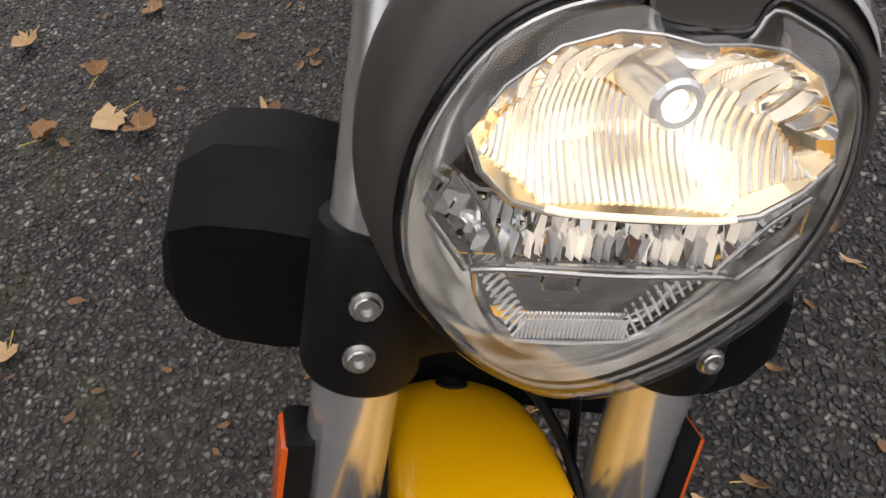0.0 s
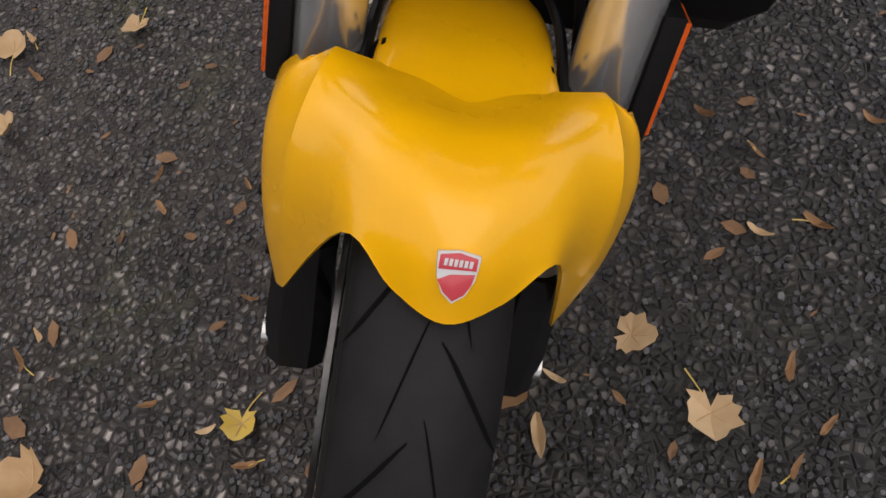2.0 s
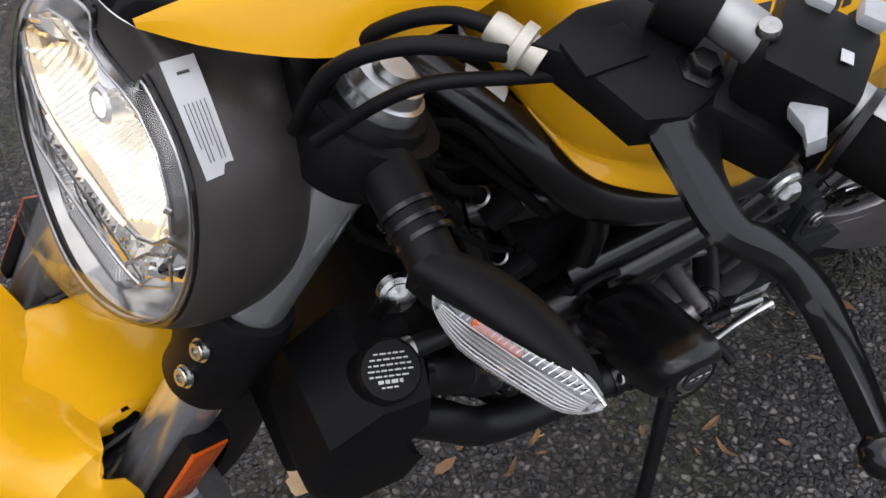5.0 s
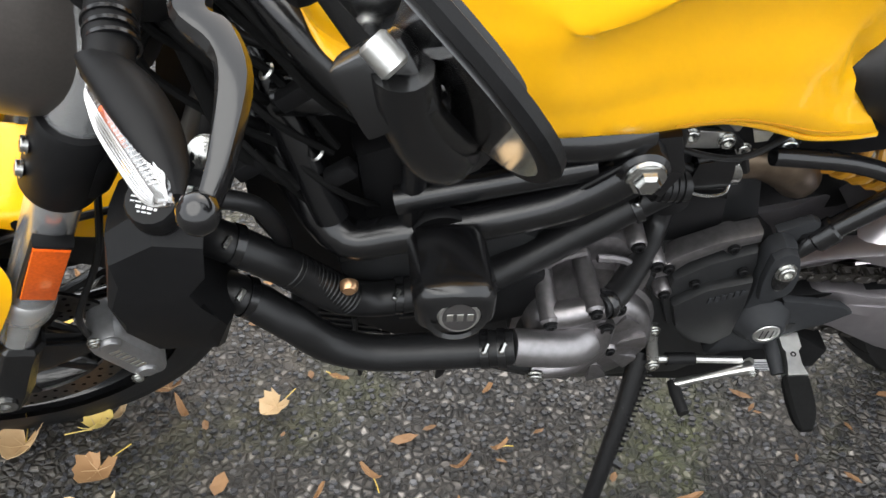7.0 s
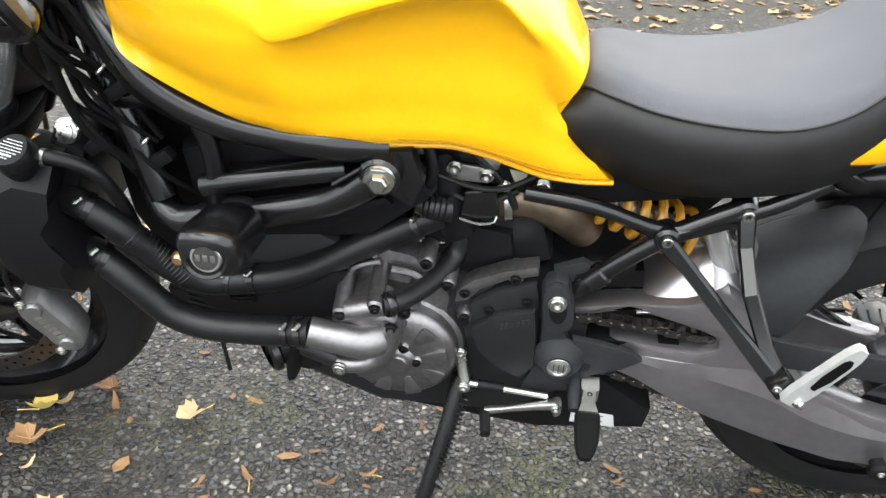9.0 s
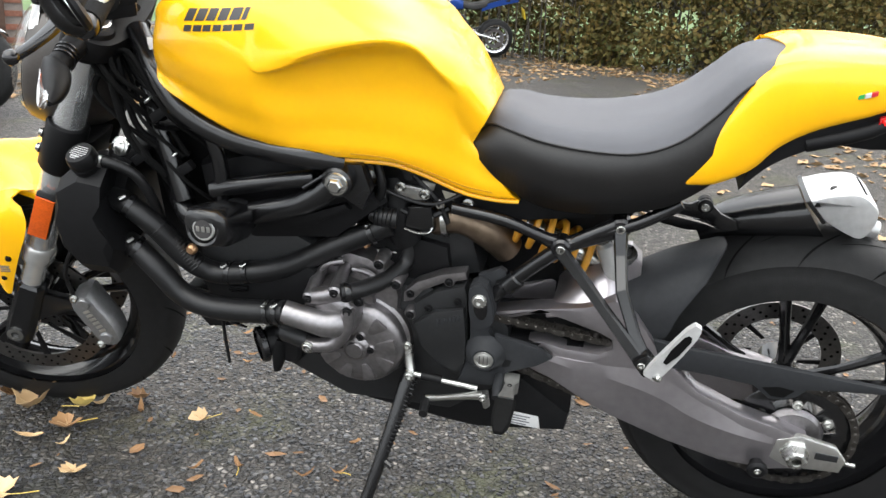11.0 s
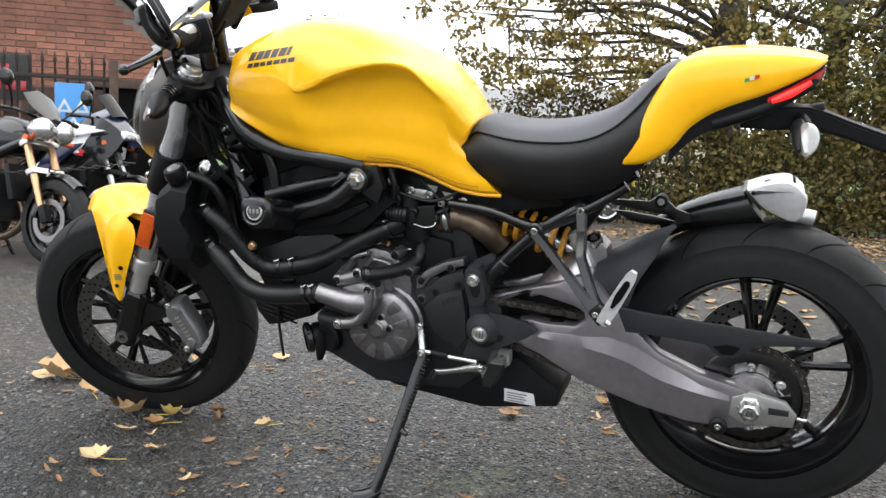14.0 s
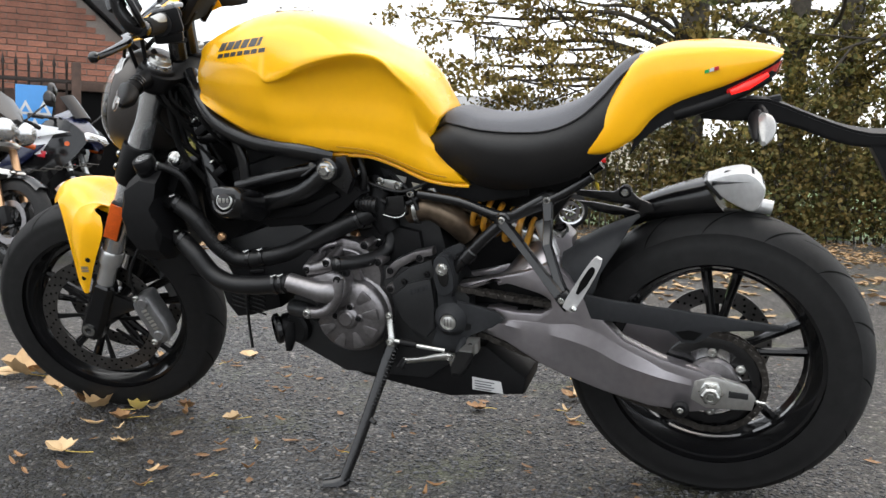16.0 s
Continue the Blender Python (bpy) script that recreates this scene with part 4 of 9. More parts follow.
    part("main_reflector", loft([lid(k, -0.025 + 0.047 * k * k) for k in (1.0, 0.86, 0.7, 0.5, 0.3, 0.1, 0.01)], steps=2, caps=False), LIT_BOWL, h, "main reflector with a glow in place of bulb light", xf=STEER)
    part("lit_rim", tube(lid(1.0, 0.0235), 0.0009, 6, 1, closed=True), MASK, h, xf=STEER)
    # fluted band in the lower part of the eye, every other flute glowing
    n = 80
    for k in range(n):
        u = (k - (n - 1) / 2) / (n / 2)
        y = u * 0.0845
        low = 0.0235 + 0.026 * max(0, abs(u) - 0.55) / 0.45
        top = 0.066 + 0.009 * math.cos((abs(u) - 0.5) * 5.0) - 0.012 * max(0, abs(u) - 0.7) / 0.3
        bm = tube([bowl(y, low, 0.001), bowl(y * 0.99, low + 0.33 * (top - low), 0.003), bowl(y * 0.98, low + 0.66 * (top - low), 0.003), bowl(y * 0.97, top, 0.002)], 0.00118, 5, 2)
        part("flute", bm, PRISM if k % 2 == 0 else FLUTE, h, xf=STEER)
    # mirror facets above it, taller towards the middle
    for k in range(22):
        u = (k - 10.5) / 11
        if abs(u) < 0.16:
            continue
        y0, y1, ym = (u - 0.04) * 0.084, (u + 0.04) * 0.084, u * 0.084
        zt, zb = 0.1035 - 0.032 * abs(u) ** 2.6, 0.07 - 0.004 * abs(u)
        zm = (zt + zb) / 2
        bm = loft([[bowl(y0, zt, 0.001), bowl(ym, zt, 0.003), bowl(y1, zt, 0.001)], [bowl(y0, zm, 0.002), bowl(ym, zm, 0.007 if k % 2 else 0.003), bowl(y1, zm, 0.002)], [bowl(y0 * 0.96, zb, 0.002), bowl(ym * 0.96, zb, 0.005), bowl(y1 * 0.96, zb, 0.002)]], closed=False, caps=False, steps=2)
        part("facet", solid(bm, 0.001), PRISM if k % 3 else CHROME, h, xf=STEER)
    part("bulb_shield", lathe([(0.0, 0.006), (0.0075, 0.006), (0.0078, 0.0105), (0.0105, 0.011), (0.0125, 0.009), (0.013, 0.0), (0.0145, -0.03), (0.0, -0.03)], at(0.012, 0.0, 0.0775), nose, 30), PRISM, h, "chromed bulb shield", xf=STEER)
    part("bulb", lathe([(0.0, 0.0008), (0.004, 0.0006), (0.006, 0.0)], at(0.0182, 0.0, 0.0775), nose, 16), LAMP, h, "lit halogen bulb", xf=STEER)
    part("shield_stem", tube([at(-0.002, 0, 0.085), at(0.006, 0, 0.094), at(0.016, 0, 0.104)], [0.011, 0.0095, 0.012], 12, 3), PRISM, h, xf=STEER)
    # glowing line in place of bulb light along the lower lid
    part("lit_step", tube([at(0.026, -0.046, 0.0245), at(0.0265, -0.028, 0.0225), at(0.0265, 0.03, 0.0225), at(0.026, 0.05, 0.0245)], 0.0018, 8, 3), LIT_EDGE, h, xf=STEER)
    part("lid_bar", tube([at(0.024, y, z) for y, z in ((-0.089, 0.057), (-0.08, 0.04), (-0.063, 0.0255), (-0.044, 0.0212), (0, 0.0195), (0.044, 0.0212), (0.063, 0.0255), (0.08, 0.04), (0.089, 0.057))], 0.0017, 8, 1), MASK, h, xf=STEER)
    # prism band of the day light, with a corner cell at each end
    panel([(-0.092, 0.034), (-0.072, 0.022), (0.072, 0.022), (0.092, 0.034), (0.097, 0.012), (0.074, -0.016), (-0.074, -0.016), (-0.097, 0.012)], 0.004, "day_light_back", CHROME)
    prism_rng = random.Random(4)
    for row in range(2):
        for k in range(24):
            u = (k - 11.5 + 0.5 * row) / 12
            z0 = 0.0195 - 0.0155 * row
            y = u * (0.072 - 0.01 * row)
            w = 0.0031
            t, q = prism_rng.uniform(-0.003, 0.003), prism_rng.uniform(0.002, 0.009)
            bm = loft([[at(0.01, y - w, z0), at(0.01 + q, y + t, z0 - 0.002), at(0.01, y + w, z0 - 0.001)], [at(0.011, y - w * 0.4 + t * 0.5, z0 - 0.0165), at(0.016 + q * 0.3, y + t * 0.3, z0 - 0.015), at(0.011, y + w * 0.4 + t * 0.5, z0 - 0.0165)]], caps=True)
            part("prism", bm, (PRISM, CHROME, LIT_PRISM)[prism_rng.randrange(3)], h, xf=STEER, smooth=10)
    for s in (1, -1):
        part("divider", tube([at(0.022, s * 0.088, 0.037), at(0.022, s * 0.073, 0.02), at(0.021, s * 0.056, -0.012)], 0.0014, 8, 1), MASK, h, xf=STEER)
        part("corner_rim", tube([at(0.02, s * 0.091, 0.033), at(0.018, s * 0.0965, 0.012), at(0.018, s * 0.073, -0.018)], 0.0012, 6, 1), MASK, h, xf=STEER)
        for k in range(8):
            u = k / 7
            y, z = 0.091 - 0.026 * u + prism_rng.uniform(-0.003, 0.003), 0.022 - 0.028 * u + prism_rng.uniform(-0.004, 0.006)
            q = prism_rng.uniform(0.004, 0.01)
            bm = loft([[at(0.008, s * (y - 0.005), z + 0.003), at(0.008 + q, s * y, z), at(0.008, s * (y + 0.004), z + 0.004)], [at(0.008, s * (y - 0.003), z - 0.009), at(0.01 + q * 0.5, s * y, z - 0.006), at(0.008, s * (y + 0.004), z - 0.008)]])
            part("corner_prism", bm, PRISM if k % 2 else CHROME, h, xf=STEER, smooth=10)
    part("day_light_bar", tube([at(0.02, -0.07, -0.0165), at(0.025, -0.052, -0.0115), at(0.026, 0, -0.0125), at(0.025, 0.052, -0.0115), at(0.02, 0.07, -0.0165)], 0.0021, 8, 4, squash=0.8), MASK, h, xf=STEER)
    # position light: a mirror tray with ribs along its lower edges and a few clear panes
    tray = [(-0.068, -0.019), (-0.05, -0.0155), (0.05, -0.0155), (0.068, -0.019), (0.051, -0.055), (0.031, -0.071), (-0.031, -0.071), (-0.051, -0.055)]
    panel(tray, 0.0, "position_light", CHROME)
    part("position_rim", tube([at(0.016 if z > -0.03 else 0.008, y, z) for y, z in tray], 0.0017, 6, 2, closed=True), MASK, h, xf=STEER)
    for k in range(27):
        y = -0.0305 + 0.00235 * k
        part("ridge", tube([at(0.008, y, -0.0695), at(0.006, y, -0.058)], 0.00095, 5, 1), PRISM, h, xf=STEER)
    for s in (1, -1):
        for k in range(11):
            u = k / 10
            y, z = 0.034 + 0.03 * u, -0.068 + 0.044 * u
            part("ridge", tube([at(0.009, s * y, z), at(0.006, s * (y - 0.007), z + 0.009)], 0.00095, 5, 1), PRISM, h, xf=STEER)
    for y0, y1, z0, z1 in ((-0.046, -0.03, -0.018, -0.03), (-0.026, -0.008, -0.018, -0.038), (-0.006, 0.012, -0.018, -0.04), (0.014, 0.028, -0.018, -0.034), (0.03, 0.046, -0.018, -0.03)):
        panel([(y0, z0), (y1, z0), (y1 - 0.001, z1), (y0 + 0.001, z1)], 0.005, "mirror_pane", CHROME, depth=0.002, bevel=0.0005)
    # paper warning label on the left cheek, following the bowl
    corners = [Vector(p) for p in ((1.3125, 0.0345, 0.9565), (1.2955, 0.041, 0.9615), (1.3195, 0.0918, 0.9225), (1.3028, 0.0945, 0.9262))]
    out = Vector((0.25, 0.52, 0.82)).normalized()
    rows = []
    for i in range(9):
        u = i / 8
        swell = out * (0.0055 * math.sin(math.pi * u) + 0.0022)
        a, b = corners[0].lerp(corners[2], u) + swell, corners[1].lerp(corners[3], u) + swell
        rows.append([a, a.lerp(b, 0.5) + out * 0.0006, b])
    lab = part("warning_label", solid(loft(rows, closed=False, caps=False), 0.0006), WHITE, h, "white warning label with fine print", xf=STEER)
    for k in range(6):
        pts = [rows[i][0].lerp(rows[i][2], 0.2 + 0.12 * k) + out * 0.0012 for i in range(3, 8 if k % 3 else 7)]
        part("print_bar", tube(pts, 0.00025, 4, 1), INK, lab, xf=STEER)
    part("print_bar", tube([rows[1][0].lerp(rows[1][2], 0.35) + out * 0.001, rows[1][0].lerp(rows[1][2], 0.7) + out * 0.001], 0.0009, 5, 1), DECAL, lab, xf=STEER)
    return h


CUP = material("grey_lamp_cup", (0.55, 0.54, 0.52), 0.14, 0.95, 0.2, 0.15, 60)
MASK = material("silver_lamp_mask", (0.6, 0.6, 0.6), 0.22, 0.9, 0.2, 0.1, 60)
headlight()


def fly_screen():
    f = None
    for s in (1, -1):
        rows = [[(1.32, s * 0.029, 0.981), (1.32, s * 0.028, 0.983), (1.32, s * 0.026, 0.985)],
                [(1.294, s * 0.068, 0.99), (1.292, s * 0.056, 1.005), (1.292, s * 0.046, 1.0085)],
                [(1.248, s * 0.106, 0.998), (1.245, s * 0.087, 1.026), (1.247, s * 0.072, 1.035)],
                [(1.194, s * 0.124, 1.012), (1.193, s * 0.103, 1.05), (1.195, s * 0.086, 1.061)],
                [(1.135, s * 0.126, 1.032), (1.143, s * 0.102, 1.076), (1.147, s * 0.084, 1.091)]]
        bm = solid(loft(rows, steps=4, around=5, closed=False, caps=False), 0.003)
        if f is None:
            f = part("fly_screen", bm, YELLOW, bike, "yellow fly screen with smoked middle", xf=STEER)
        else:
            part("fly_wing", bm, YELLOW, f, xf=STEER)
    mid = [[(x0, w, z0), (x0 + 0.35 * (x1 - x0) * 2, w * 0.5, z0 + 0.75 * (z1 - z0)), (x1, 0, z1), (x0 + 0.35 * (x1 - x0) * 2, -w * 0.5, z0 + 0.75 * (z1 - z0)), (x0, -w, z0)] for x0, w, z0, x1, z1 in ((1.318, 0.025, 0.977, 1.325, 0.978), (1.291, 0.048, 1.002, 1.305, 1.008), (1.246, 0.074, 1.029, 1.262, 1.046), (1.194, 0.088, 1.056, 1.21, 1.082), (1.145, 0.087, 1.086, 1.16, 1.115))]
    part("smoked_panel", solid(loft(mid, steps=4, around=5, closed=False, caps=False), 0.002), SCREEN, f, "smoked black screen panel", xf=STEER)
    part("panel_rim", tube([(1.317, 0.0255, 0.976), (1.3225, 0.014, 0.9765), (1.325, 0, 0.977), (1.3225, -0.014, 0.9765), (1.317, -0.0255, 0.976)], 0.0009, 6, 3), STEEL, f, xf=STEER)
    d = part("dashboard", box((1.13, 0, 1.06), (0.02, 0.16, 0.09), 0.008, (0, -38, 0)), BLACK, bike, "black digital dashboard", xf=STEER)
    part("display", box((1.119, 0, 1.069), (0.002, 0.11, 0.06), 0.001, (0, -38, 0)), SCREEN, d, xf=STEER)
    for y in (0.055, -0.055):
        part("dash_stay", rod((1.16, y, 1.01), (1.13, y, 1.05), 0.008), BLACK, d, xf=STEER)


fly_screen()


BAR = STEER @ Matrix.Translation((0.04, 0.004, 0.036))


def bars():
    def line(s):
        return [(1.15, s * 0.03, 1.024), (1.118, s * 0.1, 1.027), (1.084, s * 0.185, 1.03), (1.068, s * 0.255, 1.03), (1.041, s * 0.42, 1.036)]
    b = part("handlebar", tube(line(1), 0.0125, 16, 6, bm=tube(line(-1), 0.0125, 16, 6)), BAR_ALLOY, bike, "aluminium handlebar with black controls", xf=BAR)
    for s in (1, -1):
        g = part("grip", tube([(1.067, s * 0.29, 1.023), (1.055, s * 0.35, 1.029), (1.043, s * 0.412, 1.035)], [0.0175, 0.0165, 0.0175], 22, 3), GRIP, b, "black rubber grip", xf=BAR)
        part("grip_flange", lathe([(0.014, -0.003), (0.023, -0.002), (0.023, 0.002), (0.014, 0.003)], (1.067, s * 0.29, 1.023), (-0.2, s * 0.97, 0.1), 24), HOSE, b, xf=BAR)
        part("bar_end", lathe([(0, 0.018), (0.012, 0.018), (0.015, 0.014), (0.0155, 0), (0, 0)], (1.042, s * 0.414, 1.0355), (-0.2, s * 0.97, 0.1), 20), BLACK_SATIN, b, xf=BAR)
        perch = slab([(1.158, s * 0.168), (1.147, s * 0.182), (1.143, s * 0.205), (1.14, s * 0.23), (1.118, s * 0.24), (1.085, s * 0.236), (1.058, s * 0.212), (1.064, s * 0.19), (1.085, s * 0.168), (1.12, s * 0.162)][::s], -0.011, 0.011, 0.005, plane="xy")
        pm = part("lever_perch", perch, BLACK, b, "black cast lever mount", xf=BAR @ Matrix.Translation((0, 0, 1.0)))
        part("perch_clamp", lathe([(0.013, -0.014), (0.019, -0.013), (0.02, 0), (0.019, 0.013), (0.013, 0.014)], (1.08, s * 0.195, 1.026), (-0.4, s * 0.9, 0), 24), BLACK, b, xf=BAR)
        part("perch_rib", box((1.128, s * 0.19, 1.0115), (0.04, 0.022, 0.003), 0.0015, (0, 0, -8 * s)), BLACK, b, xf=BAR)
        part("pivot_bolt", lathe([(0, 0.008), (0.007, 0.008), (0.0085, 0.006), (0.0085, 0.002), (0.0125, 0.001), (0.0125, 0), (0, 0)], (1.092, s * 0.222, 1.011), (0, 0, 1), 6), BLACK_SATIN, b, xf=BAR)
        lever = loft([[Vector((x - 0.012, s * y, z + 0.004)) + Vector((nx * w, s * ny * w, 0)) + Vector((0, 0, hh)) for w, hh in ((wd, -0.005), (wd * 0.8, 0.0055), (-wd * 0.8, 0.0055), (-wd, -0.005))] for x, y, z, nx, ny, wd in ((1.095, 0.222, 0.998, 0.9, -0.4, 0.016), (1.125, 0.235, 0.998, 0.8, -0.6, 0.019), (1.142, 0.262, 0.997, 0.9, -0.4, 0.012), (1.15, 0.29, 0.995, 0.95, -0.1, 0.01), (1.138, 0.308, 0.993, 0.7, 0.7, 0.01), (1.136, 0.335, 0.99, 1, 0.1, 0.0085), (1.148, 0.372, 0.984, 0.9, -0.35, 0.0065), (1.158, 0.395, 0.981, 0.9, -0.35, 0.005))], steps=4, around=2)
        part("lever", lever, BLACK_GLOSS, b, "black hand lever with ball end", xf=BAR)
        part("lever_ball", lathe([(0.0001, -0.0105), (0.0045, -0.0095), (0.0085, -0.0062), (0.0105, 0), (0.0085, 0.0062), (0.0045, 0.0095), (0.0001, 0.0105)], (1.151, s * 0.4, 0.985), (0.3, s, -0.2), 24), BLACK_GLOSS, b, xf=BAR)
    # left switch block
    sw = part("switch_block", box((1.064, 0.254, 1.024), (0.05, 0.05, 0.05), 0.009, (0, 8, 25)), BLACK, b, "black switch block with white-grey keys", xf=BAR)
    part("headlight_key", slab([(-0.016, -0.006), (-0.004, 0.007), (0.012, 0.007), (0.016, -0.001), (0.006, -0.003), (-0.004, -0.01)], -0.006, 0.006, 0.002), KEY, sw, "grey rocker key", xf=BAR @ pose(1.086, 0.276, 1.028, -60, 10, 40))
    for p in ((1.05, 0.236, 1.052), (1.036, 0.257, 1.053)):
        part("key", box(p, (0.016, 0.013, 0.008), 0.0025, (0, 0, 31)), KEY, sw, "small grey key", xf=BAR)
    part("lamp_symbol", box((1.066, 0.266, 1.0495), (0.008, 0.006, 0.0004), 0, (0, 0, 31)), WHITE, sw, xf=BAR)
    part("switch_screw", lathe([(0, 0.004), (0.005, 0.004), (0.006, 0.002), (0.006, 0)], (1.086, 0.236, 1.047), (0.3, -0.2, 1), 14), STEEL, sw, xf=BAR)
    part("lower_block", box((1.07, 0.25, 0.997), (0.056, 0.05, 0.03), 0.009, (0, 0, 25)), BLACK, sw, xf=BAR)
    # clutch cable with its adjuster, and the wiring to the head
    part("cable_adjuster", lathe([(0.004, 0.03), (0.0075, 0.03), (0.0085, 0.026), (0.0085, 0.016), (0.0125, 0.015), (0.0125, 0.009), (0.009, 0.008), (0.009, 0), (0, 0)], (1.15, 0.174, 1.0), (0.35, -0.92, 0.1), 14), CREAM, b, "cream cable adjuster", xf=BAR)
    for pts, r in (([(1.16, 0.148, 1.003), (1.172, 0.13, 1.0), (1.188, 0.112, 0.985), (1.2, 0.095, 0.955), (1.205, 0.085, 0.91)], 0.0045), ([(1.1, 0.2, 1.0), (1.16, 0.165, 1.001), (1.2, 0.135, 0.998), (1.225, 0.112, 0.97), (1.225, 0.09, 0.9)], 0.0046), ([(1.09, 0.205, 0.993), (1.16, 0.172, 0.992), (1.205, 0.147, 0.983), (1.235, 0.12, 0.93)], 0.0038), ([(1.05, 0.22, 0.98), (1.1, 0.17, 0.97), (1.16, 0.12, 0.965), (1.2, 0.08, 0.94)], 0.005), ([(1.2, 0.05, 0.93), (1.15, 0.09, 0.86), (1.14, 0.11, 0.78), (1.12, 0.12, 0.72), (1.05, 0.12, 0.68)], 0.006), ([(1.2, 0.03, 0.9), (1.14, 0.075, 0.83), (1.1, 0.11, 0.8), (1.05, 0.12, 0.8)], 0.005)):
        part("cable", tube(pts, r, 10, 6), BLACK, b, "black sheathed cable", xf=BAR)
    for s in (1, -1):
        part("bar_riser", rod((1.15, s * 0.035, 0.9), (1.15, s * 0.035, 1.016), 0.019, 20), BLACK_SATIN, b, xf=BAR)
        part("riser_cap", box((1.15, s * 0.035, 1.028), (0.045, 0.035, 0.028), 0.006), BLACK_SATIN, b, xf=BAR)


def bar_end_mirror():
    """A folded bar-end mirror on the left grip, standing nearly edge-on."""
    along, across = Vector((0.68, -0.4, 0.616)).normalized(), Vector((0.317, -0.78, -0.54))
    across = (across - along * across.dot(along)).normalized()
    face = along.cross(across).normalized()
    mid = Vector((0.955, 0.478, 1.045)) + along * 0.072 + across * 0.036

    def oval(a, b, d, n=36):
        return [mid + along * (math.copysign(abs(math.cos(t)) ** 0.75, math.cos(t)) * a) + across * (math.copysign(abs(math.sin(t)) ** 0.75, math.sin(t)) * b) + face * d for t in (2 * math.pi * k / n for k in range(n))]

    m = part("bar_end_mirror", loft([oval(0.066, 0.03, -0.0065), oval(0.073, 0.037, -0.004), oval(0.075, 0.039, 0.001), oval(0.073, 0.037, 0.0045), oval(0.069, 0.033, 0.005)], steps=1), BLACK, bike, "black folded bar-end mirror")
    part("mirror_glass", loft([oval(0.068, 0.032, 0.0046), oval(0.068, 0.032, 0.0056)]), CHROME, m, "mirror glass")
    part("mirror_back_plate", loft([oval(0.045, 0.016, -0.014), oval(0.05, 0.02, -0.006)]), GREYPLASTIC, m)
    part("mirror_arm", tube([(0.99, 0.405, 1.006), (0.998, 0.43, 1.012), (1.012, 0.44, 1.04), (1.015, 0.443, 1.062)], [0.014, 0.014, 0.012, 0.011], 14, 4), BLACK_SATIN, m)
    part("mirror_hinge", box((1.02, 0.437, 1.052), (0.03, 0.02, 0.03), 0.004, (20, 30, 0)), BLACK_SATIN, m)
    part("hinge_pin", rod((1.017, 0.446, 1.064), (1.026, 0.44, 1.072), 0.006, 16), ALLOY, m)
    bolt((0.993, 0.424, 1.008), (0, 1, 0.2), 0.006, m)


KEY = material("grey_key_plastic", (0.42, 0.43, 0.44), 0.45, 0, 0, 0.1, 200)
CREAM = material("cream_metal", (0.55, 0.52, 0.44), 0.4, 0.4, 0, 0.1, 200)
bars()
bar_end_mirror()


def loom():
    """Wiring and hoses that run between the steering head and the frame."""
    rng = random.Random(17)
    w = part("wiring_loom", tube([(1.2, 0.07, 0.9), (1.165, 0.12, 0.83), (1.14, 0.128, 0.74), (1.09, 0.12, 0.68)], 0.007, 10, 5), GRIP, bike, "black wiring loom by the steering head")
    for k in range(9):
        x, z = rng.uniform(1.04, 1.16), rng.uniform(0.68, 0.84)
        pts = [(1.2 - 0.004 * k, 0.05 + 0.008 * k, 0.93 - 0.01 * k), (x + 0.05, 0.1 + rng.uniform(0, 0.03), z + 0.05), (x, 0.11 + rng.uniform(0, 0.03), z), (x - 0.05, 0.1 + rng.uniform(-0.02, 0.02), z - rng.uniform(0.02, 0.12))]
        part("cable", tube(pts, rng.uniform(0.0025, 0.005), 7, 5), GRIP, w)
    for x, z in ((1.085, 0.79), (1.13, 0.71), (1.05, 0.7)):
        part("connector", box((x, 0.125, z), (0.03, 0.016, 0.016), 0.003, (0, 35, 0)), BLACK, w)
        part("cable_tie", lathe([(0.007, -0.002), (0.0085, 0), (0.007, 0.002)], (x + 0.02, 0.12, z + 0.02), (0.6, 0.1, 0.7), 12), ALLOY, w)


loom()


SIGNAL = STEER @ Matrix.Translation((0.017, -0.004, 0.02))


